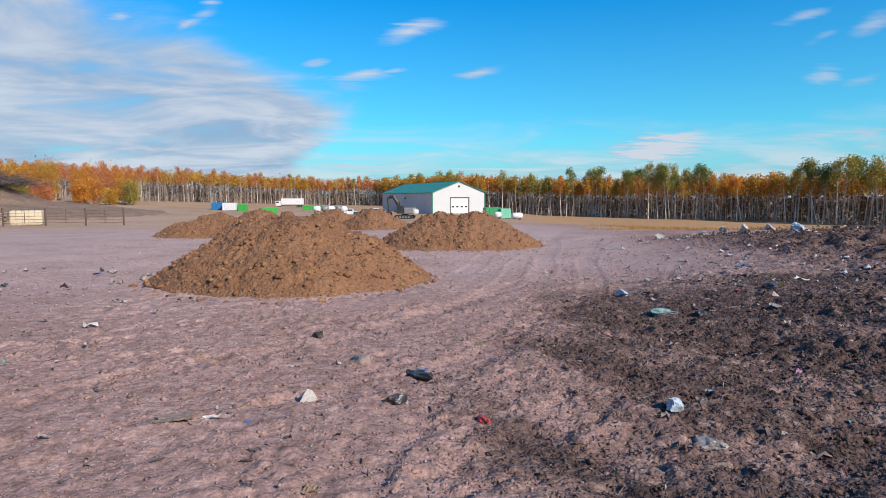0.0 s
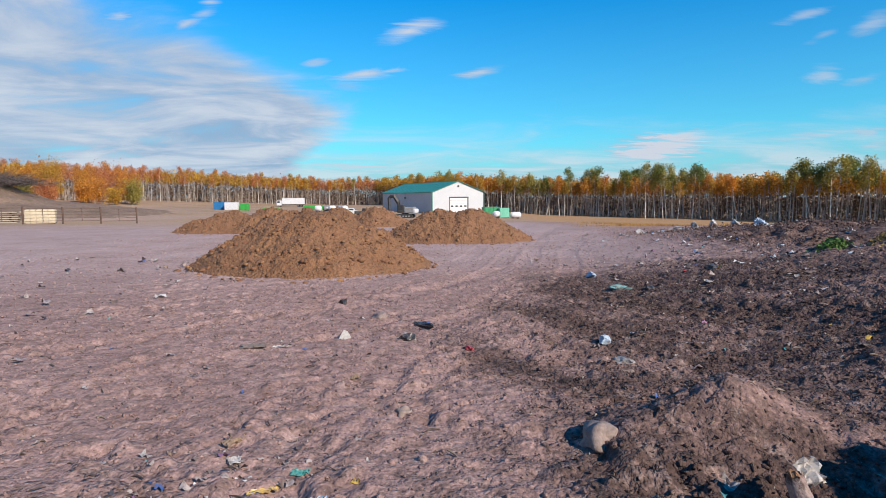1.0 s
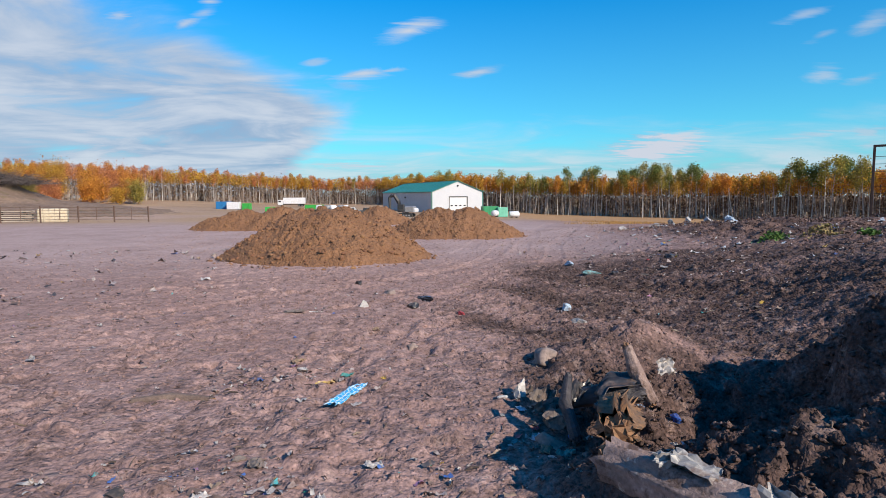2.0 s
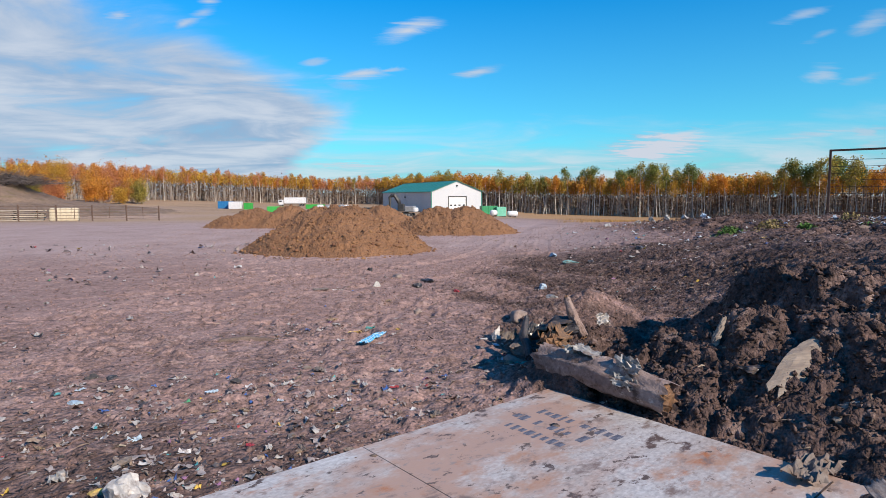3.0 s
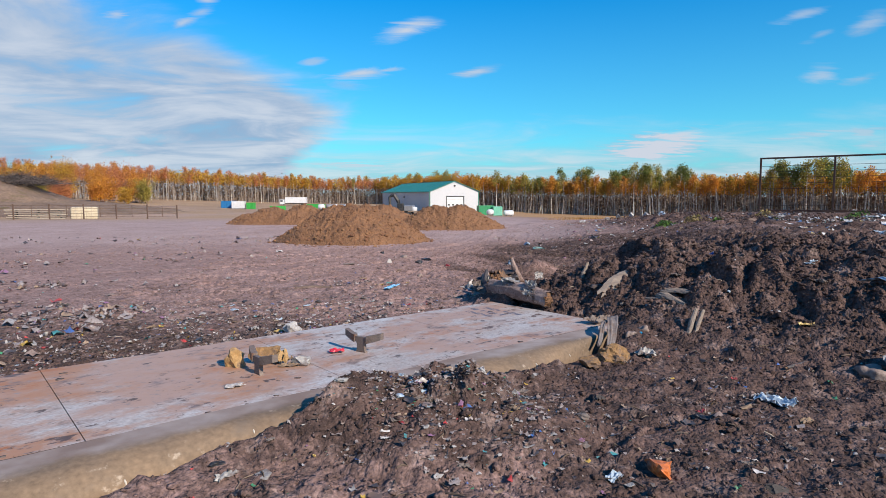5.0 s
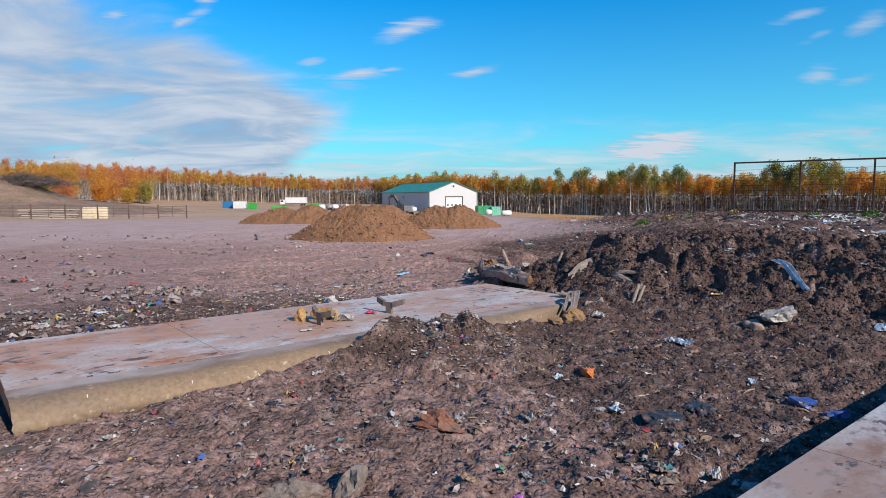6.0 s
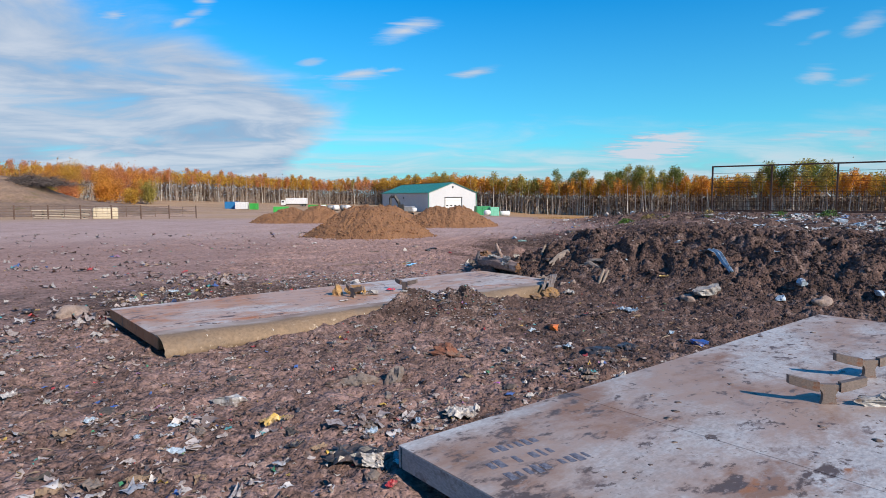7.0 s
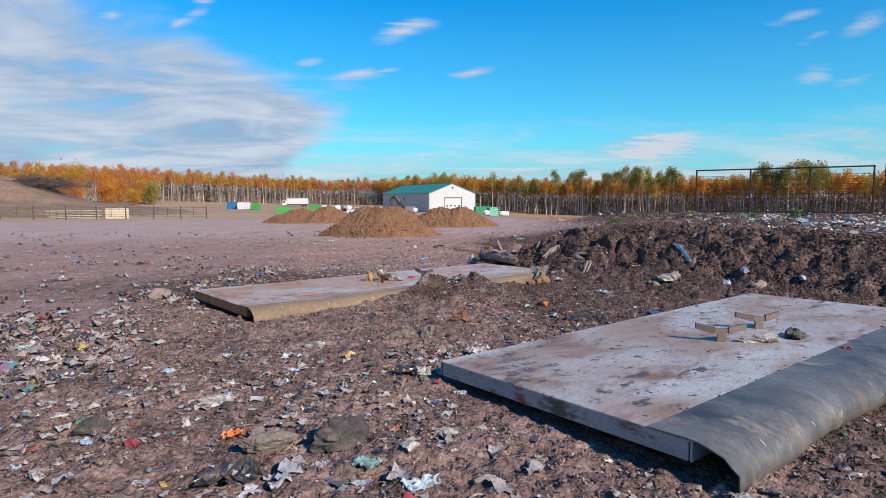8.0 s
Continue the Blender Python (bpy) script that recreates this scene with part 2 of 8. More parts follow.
def surface(name, a, b, scale=3.0, rough=0.9, metal=0.0, bump=0.3, bump_scale=40.0, fine=None, spots=None, coords="Object", attr=None, island=0.0, random=0.0, stretch=(1, 1, 1), crumb=0.0):
    """A worn surface: two tones in large noise, a grain in fine noise, optional spots (colour, threshold, scale) and relief."""
    a, b = tuple(TONE * c for c in a), tuple(TONE * c for c in b)
    spots = [(tuple(TONE * c for c in colour), *rest) for colour, *rest in spots or ()]
    m = bpy.data.materials.new(name)
    m.use_nodes = True
    nt = m.node_tree
    bsdf = nt.nodes["Principled BSDF"]
    bsdf.inputs["Metallic"].default_value = metal
    tc = nt.nodes.new("ShaderNodeTexCoord")
    mp = nt.nodes.new("ShaderNodeMapping")
    mp.inputs["Scale"].default_value = stretch
    nt.links.new(tc.outputs[coords], mp.inputs["Vector"])

    def tex(s, d=6, r=0.6):
        n = nt.nodes.new("ShaderNodeTexNoise")
        n.inputs["Scale"].default_value, n.inputs["Detail"].default_value, n.inputs["Roughness"].default_value = s, d, r
        nt.links.new(mp.outputs[0], n.inputs["Vector"])
        return n.outputs[0]

    def mapped(v, lo, hi, to0=0.0, to1=1.0):
        n = nt.nodes.new("ShaderNodeMapRange")
        n.inputs["From Min"].default_value, n.inputs["From Max"].default_value = lo, hi
        n.inputs["To Min"].default_value, n.inputs["To Max"].default_value = to0, to1
        nt.links.new(v, n.inputs["Value"])
        return n.outputs[0]

    def mixed(f, c0, c1, blend="MIX"):
        n = nt.nodes.new("ShaderNodeMix")
        n.data_type, n.blend_type = "RGBA", blend
        for i, v in ((0, f), (6, c0), (7, c1)):
            if isinstance(v, tuple):
                n.inputs[i].default_value = (*v, 1)
            elif isinstance(v, float):
                n.inputs[i].default_value = v
            else:
                nt.links.new(v, n.inputs[i])
        return n.outputs[2]

    col = mixed(mapped(tex(scale), 0.35, 0.65), a, b)
    grain = mapped(tex(bump_scale, 4), 0.3, 0.7, 0.72, 1.22)
    g = nt.nodes.new("ShaderNodeCombineColor")
    for i in range(3):
        nt.links.new(grain, g.inputs[i])
    col = mixed(1.0, col, g.outputs[0], "MULTIPLY")
    for colour, lo, hi, s in spots or ():
        col = mixed(mapped(tex(s, 7, 0.68), lo, hi), col, colour)
    if island or random:
        if island:
            src = nt.nodes.new("ShaderNodeNewGeometry").outputs["Random Per Island"]
            k = island
        else:
            src = nt.nodes.new("ShaderNodeObjectInfo").outputs["Random"]
            k = random
        hsv = nt.nodes.new("ShaderNodeHueSaturation")
        nt.links.new(mapped(src, 0, 1, 1 - k, 1 + k), hsv.inputs["Value"])
        nt.links.new(mapped(src, 0, 1, 0.5 - 0.04 * k, 0.5 + 0.04 * k), hsv.inputs["Hue"])
        nt.links.new(col, hsv.inputs["Color"])
        col = hsv.outputs[0]
    nt.links.new(col, bsdf.inputs["Base Color"])
    nt.links.new(mapped(tex(scale * 2.7), 0.3, 0.7, max(rough - 0.12, 0.02), min(rough + 0.08, 1)), bsdf.inputs["Roughness"])
    if bump:
        bp = nt.nodes.new("ShaderNodeBump")
        bp.inputs["Strength"].default_value, bp.inputs["Distance"].default_value = bump, 0.6 / bump_scale
        nt.links.new(tex(bump_scale, 8, 0.65), bp.inputs["Height"])
        nt.links.new(bp.outputs[0], bsdf.inputs["Normal"])
    if crumb:
        vo = nt.nodes.new("ShaderNodeTexVoronoi")
        vo.inputs["Scale"].default_value, vo.inputs["Detail"].default_value = crumb, 1.5
        nt.links.new(mp.outputs[0], vo.inputs["Vector"])
        cb = nt.nodes.new("ShaderNodeBump")
        cb.invert = True
        cb.inputs["Strength"].default_value, cb.inputs["Distance"].default_value = 1.0, 0.5 / crumb
        nt.links.new(vo.outputs["Distance"], cb.inputs["Height"])
        nt.links.new(bp.outputs[0], cb.inputs["Normal"])
        nt.links.new(cb.outputs[0], bsdf.inputs["Normal"])
    return m


def soil_material(name):
    """Bare ground: dry trodden clay, dark moist refuse soil with some painted shade, subsoil, dead grass, by the
    ground's own attributes.
    """
    m = bpy.data.materials.new(name)
    m.use_nodes = True
    nt = m.node_tree
    bsdf = nt.nodes["Principled BSDF"]
    bsdf.inputs["Specular IOR Level"].default_value = 0.25
    pos = nt.nodes.new("ShaderNodeNewGeometry").outputs["Position"]

    def tex(s, d=8, r=0.62, dist=0.0):
        n = nt.nodes.new("ShaderNodeTexNoise")
        n.inputs["Scale"].default_value, n.inputs["Detail"].default_value = s, d
        n.inputs["Roughness"].default_value, n.inputs["Distortion"].default_value = r, dist
        nt.links.new(pos, n.inputs["Vector"])
        return n.outputs[0]

    def mapped(v, lo, hi, to0=0.0, to1=1.0):
        n = nt.nodes.new("ShaderNodeMapRange")
        n.inputs["From Min"].default_value, n.inputs["From Max"].default_value = lo, hi
        n.inputs["To Min"].default_value, n.inputs["To Max"].default_value = to0, to1
        nt.links.new(v, n.inputs["Value"])
        return n.outputs[0]

    def mixed(f, c0, c1, blend="MIX"):
        n = nt.nodes.new("ShaderNodeMix")
        n.data_type, n.blend_type = "RGBA", blend
        for i, v in ((0, f), (6, c0), (7, c1)):
            if isinstance(v, tuple):
                n.inputs[i].default_value = (*v, 1)
            elif isinstance(v, float):
                n.inputs[i].default_value = v
            else:
                nt.links.new(v, n.inputs[i])
        return n.outputs[2]

    def attribute(key):
        n = nt.nodes.new("ShaderNodeAttribute")
        n.attribute_name = key
        return n.outputs["Fac"]

    def maths(op, a, b):
        n = nt.nodes.new("ShaderNodeMath")
        n.operation = op
        for i, v in enumerate((a, b)):
            if isinstance(v, float):
                n.inputs[i].default_value = v
            else:
                nt.links.new(v, n.inputs[i])
        return n.outputs[0]

    broad, mid, grit = tex(0.45, 5), tex(2.3, 8), tex(24, 4, 0.6)
    dry = mixed(mapped(broad, 0.35, 0.68), CLAY_A, CLAY_B)
    dry = mixed(mapped(mid, 0.5, 0.72, 0.0, 0.55), dry, CLAY_C)
    dark = mixed(mapped(mid, 0.3, 0.65), DAMP_SHADE_A, DAMP_SHADE_B)
    d = maths("ADD", attribute("damp_shade"), maths("ADD", mapped(tex(1.1, 8, 0.7), 0.3, 0.7, -0.22, 0.22), mapped(tex(7.0, 6, 0.7), 0.3, 0.7, -0.16, 0.16)))
    col = mixed(mapped(d, 0.3, 0.7), dry, dark)
    # pale dust, and dark specks painted in for the shade of small crevices
    col = mixed(mapped(tex(70, 4, 0.6), 0.62, 0.75, 0.0, 0.6), col, (0.27, 0.205, 0.185))
    col = mixed(maths("MULTIPLY", mapped(tex(19, 7, 0.7), 0.56, 0.63, 0.0, 0.85), mapped(d, 0.1, 0.6, 0.6, 1.0)), col, (0.05, 0.033, 0.031))
    col = mixed(mapped(tex(5.5, 5, 0.65), 0.50, 0.62, 0.0, 0.62), col, (0.115, 0.074, 0.064))
    col = mixed(mapped(tex(3.4, 4, 0.6), 0.56, 0.66, 0.0, 0.4), col, (0.30, 0.222, 0.20))
    grass = mixed(mapped(tex(0.6, 8, 0.7), 0.35, 0.7), GRASS_A, GRASS_B)
    col = mixed(attribute("grass"), col, grass)
    col = mixed(maths("MULTIPLY", attribute("pale"), mapped(broad, 0.3, 0.7, 0.35, 0.85)), col, PALE_CLAY)
    field = mixed(mapped(tex(0.05, 8, 0.6), 0.35, 0.65), FIELD_A, FIELD_B)
    col = mixed(attribute("field"), col, field)
    g = nt.nodes.new("ShaderNodeCombineColor")
    gv = maths("ADD", 1.0, maths("MULTIPLY", mapped(grit, 0.3, 0.7, -0.5, 0.42), mapped(d, 0.1, 0.6, 0.5, 1.0)))
    for i in range(3):
        nt.links.new(gv, g.inputs[i])
    col = mixed(1.0, col, g.outputs[0], "MULTIPLY")
    nt.links.new(col, bsdf.inputs["Base Color"])
    bsdf.inputs["Roughness"].default_value = 0.95
    warp = nt.nodes.new("ShaderNodeVectorMath")
    wn = nt.nodes.new("ShaderNodeTexNoise")
    wn.inputs["Scale"].default_value, wn.inputs["Detail"].default_value = 6, 1
    nt.links.new(pos, wn.inputs["Vector"])
    scaled = nt.nodes.new("ShaderNodeVectorMath")
    scaled.operation = "SCALE"
    scaled.inputs["Scale"].default_value = 0.06
    nt.links.new(wn.outputs["Color"], scaled.inputs[0])
    nt.links.new(pos, warp.inputs[0])
    nt.links.new(scaled.outputs[0], warp.inputs[1])
    strength = mapped(d, 0.15, 0.75, 0.4, 1.0)
    last = None
    for scale, height in ((11, 0.031), (30, 0.013)):
        vo = nt.nodes.new("ShaderNodeTexVoronoi")
        vo.inputs["Scale"].default_value, vo.inputs["Detail"].default_value = scale, 1.0
        nt.links.new(warp.outputs[0], vo.inputs["Vector"])
        bp = nt.nodes.new("ShaderNodeBump")
        bp.invert = True
        bp.inputs["Distance"].default_value = height
        nt.links.new(strength, bp.inputs["Strength"])
        nt.links.new(vo.outputs["Distance"], bp.inputs["Height"])
        if last:
            nt.links.new(last, bp.inputs["Normal"])
        last = bp.outputs[0]
        hsv = nt.nodes.new("ShaderNodeHueSaturation")
        sp = nt.nodes.new("ShaderNodeSeparateColor")
        nt.links.new(vo.outputs["Color"], sp.inputs[0])
        nt.links.new(mapped(sp.outputs[0], 0, 1, 0.84, 1.15), hsv.inputs["Value"])
        nt.links.new(col, hsv.inputs["Color"])
        col = hsv.outputs[0]
    b2 = nt.nodes.new("ShaderNodeBump")
    b2.inputs["Distance"].default_value = 0.014
    nt.links.new(mapped(d, 0.15, 0.7, 0.5, 1.0), b2.inputs["Strength"])
    nt.links.new(tex(15, 4, 0.55), b2.inputs["Height"])
    nt.links.new(last, b2.inputs["Normal"])
    nt.links.new(b2.outputs[0], bsdf.inputs["Normal"])
    nt.links.new(col, bsdf.inputs["Base Color"])
    return m


CLAY_A, CLAY_B, CLAY_C = (0.212, 0.137, 0.123), (0.268, 0.179, 0.163), (0.138, 0.084, 0.074)
PALE_CLAY = (0.335, 0.255, 0.245)
DAMP_SHADE_A, DAMP_SHADE_B = (0.030, 0.0196, 0.0175), (0.093, 0.0592, 0.0522)
GRASS_A, GRASS_B = (0.36, 0.19, 0.055), (0.27, 0.17, 0.06)
FIELD_A, FIELD_B = (0.24, 0.16, 0.10), (0.31, 0.21, 0.13)
SOIL = soil_material("bare_soil")
SUBSOIL = surface("orange_brown_subsoil", (0.205, 0.098, 0.046), (0.275, 0.137, 0.067), 0.9, 0.95, 0, 0.9, 16, spots=[((0.13, 0.068, 0.036), 0.58, 0.75, 5)], coords="Object", crumb=12)
SUBCLOD = surface("subsoil_clod", (0.20, 0.096, 0.046), (0.28, 0.139, 0.068), 4, 0.95, 0, 0.8, 30, island=0.22)

# ---- the lie of the land ----
CREST = [(1.75, -0.75, 0.05), (2.25, -1.05, 0.48), (3.0, -1.45, 0.82), (3.75, -2.0, 0.93), (4.3, -2.38, 1.08), (5.9, -3.6, 1.1), (7.0, -5.0, 1.08), (9.5, -7.2, 1.15), (14, -9.5, 1.2), (30, -14, 1.2)]
PANELS = [(-5.746, -7.448, 9.0, 40.3), (-0.39, -13.19, 8.2, 37.7)]
TRACKS = [
    [(-30, 9.0), (-13, 8.2), (-6, 9.3), (-1.0, 11.6), (1.4, 15.5), (2.6, 21), (4.5, 30), (8, 42)],
    [(-26, -1.0), (-10, 2.2), (-4.5, 4.6), (-0.5, 8.2), (2.2, 13), (3.8, 20), (7, 31)],
    [(3.2, 12.5), (1.6, 8.0), (0.4, 4.6), (-0.2, 1.6)],
    [(9.0, 9.0), (5.0, 7.2), (2.4, 5.6), (0.6, 3.4)],
    [(-24, 22), (-12, 20), (-3, 21.5), (3, 26), (6, 36)],
]


def far_z(x, y):
    """The yard stands on a broad fill; the land falls away behind it, most on the side of the open field."""
    low = np.interp(x, [-180, -140, -115, -90, -65, -30, 0, 12, 40, 70], [1.6, 0.9, -0.3, -1.6, -2.4, -2.6, -2.7, -3.3, -5.6, -6.1])
    y1 = np.interp(x, [-25, 5, 22, 45], [112, 150, 84, 74])
    y0 = np.interp(x, [-30, -10, 6, 16], [36, 46, 38, 31])
    t = np.clip((y - y0) / (y1 - y0), 0, 1)
    t = t * t * (3 - 2 * t)
    side = smooth(28, 60, x) * smooth(60, 0, y) * smooth(-60, -10, y)
    return low * np.maximum(t, side)


def crest_height(x, y):
    off, way = along(x, y, CREST)
    ways, w = [0.0], 0.0
    for p, q in zip(CREST, CREST[1:]):
        w += math.dist(p[:2], q[:2])
        ways.append(w)
    return off, np.interp(way, ways, [p[2] for p in CREST])


def broad_z(x, y):
    """Fill, refuse bank and heaps without their small relief."""
    off, hc = crest_height(x, y)
    wob = 0.46 * fbm(x * 0.9, y * 0.9, 3, 31)
    back = 1.15 * smooth(0, 1, (x - 3.5 + 0.6 * fbm(x * 0.3, y * 0.3, 2, 5)) / np.interp(y, [-2, 4, 12], [2.8, 5.0, 9.0])) * (1 - 0.62 * smooth(16, 27, y)) * (1 - smooth(27, 40, y))
    narrow = hc * (1 - smooth(0.05, 1.0, off + 0.5 * wob))
    wide = 0.98 * smooth(3.7, 4.3, x + 1.2 * wob) * smooth(2.4, 0.6, y + 2 * wob) * smooth(-0.2, 0.3, off)
    wide = np.where(x > 6.5, hc * (1 - smooth(3.0, 5.5, off)), wide)
    bank = np.where(off >= 0, np.maximum.reduce([narrow, wide, np.maximum(back, 0) * smooth(0.3, 1.5, off)]), hc * np.clip(1.02 + (off + 0.45 * wob) / np.interp(x, [2.5, 3.7, 5.5, 8.0], [1.65, 2.6, 2.75, 2.2]), 0, 1) ** 1.35)
    z = np.maximum(bank, 0) - 0.07 * smooth(-4.8, -6.2, y) * smooth(-1.0, 1.5, x) * smooth(26, 14, x)
    z = np.where((off < 0) & (y > 0.5), np.maximum(z, back), z)
    # a low ridge of scraped soil
    o2, _ = along(x, y, [(1.7, 2.5), (2.2, 2.65), (3.0, 3.0)])
    z = z + 0.16 * np.exp(-(o2 / 0.4) ** 2)
    z = z + 0.27 * np.exp(-(((x - 2.62) / 0.5) ** 2 + ((y - 2.75) / 0.45) ** 2))
    # a hollow between the ridge and the bank
    z = z - 0.5 * np.exp(-(((x - 2.95) / 0.75) ** 2 + ((y - 1.05) / 0.85) ** 2))
    z = z - 0.38 * np.exp(-(((x - 2.75) / 0.62) ** 2 + ((y - 0.15) / 0.7) ** 2))
    # a shallow trough scraped out behind it
    z = z - 0.16 * np.exp(-(((x - 3.0) / 2.6) ** 2 + ((y - 4.9) / 0.75) ** 2))
    # soil pushed up round the broken logs
    z = z + 0.27 * np.exp(-(((x - 1.25) / 0.42) ** 2 + ((y + 1.2) / 0.55) ** 2))
    # the mixed heap against the panel
    r = np.hypot((x - 0.12) / 1.6, (y + 7.12) / 1.0)
    z = z + 0.47 * np.clip(1 - r * (1 + 0.25 * fbm(x * 2, y * 2, 3, 8)), 0, 1) ** 0.85
    return z + far_z(x, y)


def under_panels(x, y):
    """1 under the lids, 0 away from them."""
    k = np.zeros(np.shape(x))
    for (ox, oy, length, turn), wide in zip(PANELS, (3.05, 3.25)):
        c, s = math.cos(radians(turn)), math.sin(radians(turn))
        u, v = (x - ox) * c + (y - oy) * s, (x - ox) * s - (y - oy) * c
        k = np.maximum(k, smooth(-0.12, 0.1, u) * smooth(length + 0.1, length - 0.25, u) * smooth(-0.15, 0.1, v) * smooth(wide + 0.15, wide - 0.2, v))
    return k


def scraped(x, y):
    """Long strips torn up by tracks that ran across the open side, 0 to 1."""
    q, l = 0.8 * x + 0.6 * y + 0.5 * fbm(x * 0.5, y * 0.5, 2, 55), 0.6 * x - 0.8 * y
    return smooth(0.40, 0.62, vnoise(q * 0.85, l * 0.10, 53))


def churn(x, y):
    """How broken up the surface is, 0 (rolled hard) to 1 (freshly dug)."""
    off, _ = crest_height(x, y)
    n = 0.25 * fbm(x * 0.35, y * 0.35, 3, 71)
    right = smooth(-0.6, 2.6, x - 0.12 * (y - 4) + 1.5 * n) * smooth(15, 9, y) * smooth(0, 2.5, y)
    bank = smooth(-2.4, -1.0, off) * smooth(8, 2.5, off) * smooth(4, 1, y) * smooth(0.6, 1.5, x + n)
    tip = smooth(6.5, 10, x + 2 * n) * smooth(30, 22, y + 3 * n) * smooth(-40, -20, y + 6 * n) * smooth(60, 34, x + 6 * n)
    low = smooth(-1.0, -5.5, y + 2 * n) * smooth(-9.0, -4.5, x + 3 * n) * smooth(-34, -22, y + 8 * n) * smooth(48, 28, x + 6 * n)
    heap = np.exp(-(((x - 0.2) / 1.3) ** 2 + ((y + 7) / 1.0) ** 2))
    return np.clip(np.maximum.reduce([0.72 * right * (0.6 + 0.4 * scraped(x, y)), bank, 0.9 * tip, 0.62 * low, heap]), 0, 1)


def right_zone(x, y):
    n = 0.25 * fbm(x * 0.35, y * 0.35, 3, 71)
    return smooth(-1.8, 2.8, x - 0.12 * (y - 4) + 2.2 * n) * smooth(18, 10, y) * smooth(2.4, 4.3, y + 0.5 * x - 0.8)


def ground_z(x, y, cell=0.05):
    """The full height of the ground. cell: how finely it is wanted there, in metres."""
    x, y = np.asarray(x, float), np.asarray(y, float)
    ch = churn(x, y)

    def keep(wave):
        return np.clip(wave / (2.2 * cell) - 0.6, 0, 1)

    z = broad_z(x, y)
    flat = under_panels(x, y)
    fine = 0.035 * fbm(x * 0.9, y * 0.9, 3, 3) * keep(0.6)
    wx, wy = x + 0.12 * fbm(x * 2.2, y * 2.2, 2, 51), y + 0.12 * fbm(x * 2.2, y * 2.2, 2, 52)
    lumps = np.abs(fbm(wx * 2.6, wy * 2.6, 2, 11)) * keep(0.25)
    clods = 1 - np.abs(fbm(wx * 6.3, wy * 6.3, 2, 23)) * 2
    crumbs = vnoise(wx * 13, wy * 13, 29) * keep(0.11)
    fine = fine + (0.015 + 0.075 * ch) * (lumps - 0.2) + (0.012 + 0.045 * ch) * np.maximum(clods, -0.3) * keep(0.14) + (0.010 + 0.032 * ch) * (crumbs - 0.4)
    slab = smooth(0.62, 0.95, ch)
    fine = fine + 0.13 * slab * broken(wx * 1.5, wy * 1.5, 341) * keep(0.5) + 0.16 * smooth(8.5, 11, x) * smooth(24, 18, y) * smooth(-4, 1, y) * broken(x * 0.9, y * 0.9, 351)
    fine = fine + (0.007 + 0.010 * ch + 0.030 * ch ** 2 + 0.040 * slab) * broken(wx * 3.6, wy * 3.6, 301) * keep(0.25) + (0.012 + 0.036 * ch) * broken(wx * 8.5, wy * 8.5, 311) * keep(0.12)
    fine = fine - 0.06 * scraped(x, y) * right_zone(x, y)
    # footprints of machines: patches pressed and torn
    torn = smooth(0.48, 0.62, vnoise(x * 1.3, y * 1.3, 61)) * (1 - ch)
    fine = fine + torn * (0.05 * (vnoise(wx * 7, wy * 7, 63) - 0.5) + 0.042 * broken(wx * 5.5, wy * 5.5, 331)) * keep(0.14)
    # cracked crust where it is hard
    crust = vnoise(x * 4.2 + 0.8 * fbm(x * 2, y * 2, 2, 41), y * 4.2, 43)
    fine = fine + (1 - ch) * 0.019 * np.where(np.abs(crust - 0.5) < 0.08, -1.0, 0.15) * keep(0.12)
    near = (np.abs(x) < 40) & (np.abs(y) < 45)
    ruts = np.zeros(np.shape(x))
    for i, line in enumerate(TRACKS):
        off, way = along(x, y, line)
        for lane in (-1.05, 1.05):
            a = np.abs(off - lane + 0.08 * np.sin(way * 0.9 + i))
            w = smooth(0.36, 0.22, a)
            tread = 0.5 + 0.5 * np.sin(way * 17 + 3.0 * np.abs(off - lane) / 0.3)
            ruts = ruts - w * (0.014 + 0.02 * tread * keep(0.2)) + 0.007 * smooth(0.2, 0.36, a) * smooth(0.56, 0.36, a)
    z = z + np.where(near, ruts * (1 - 0.6 * ch), 0) * (1 - smooth(-3, -6, y)) + fine * (1 - 0.7 * flat)
    ox, oy, length, turn = PANELS[0]
    cu, su = math.cos(radians(turn)), math.sin(radians(turn))
    u, v = (x - ox) * cu + (y - oy) * su, (x - ox) * su - (y - oy) * cu
    foot = np.exp(-((v - 3.12 + 0.1 * fbm(u * 1.3, v, 2, 19)) / 0.22) ** 2) * smooth(1.2, 4.0, u) * smooth(7.4, 6.5, u)
    z = z + 0.17 * foot * (0.55 + 0.9 * vnoise(u * 1.7, v * 0.7, 33)) + 0.05 * foot * vnoise(x * 9, y * 9, 35)
    spill = np.exp(-(((x - 2.78) / 0.42) ** 2 + ((y + 4.15) / 0.6) ** 2))
    flat = flat * (1 - smooth(0.25, 0.6, spill))
    z = z + 0.24 * spill
    return z * (1 - flat) + np.minimum(z, -0.06) * flat


def gz(x, y):
    return float(ground_z(np.array([x]), np.array([y]))[0])


def steps(lo, fine_lo, fine_hi, hi, cell, growth):
    mid = np.arange(fine_lo, fine_hi + cell / 2, cell)

    def out(limit):
        d, s, made = 0.0, cell, []
        while d < limit:
            s *= growth
            d += s
            made.append(d)
        return np.array(made)

    return np.concatenate([fine_lo - out(fine_lo - lo)[::-1], mid, fine_hi + out(hi - fine_hi)])


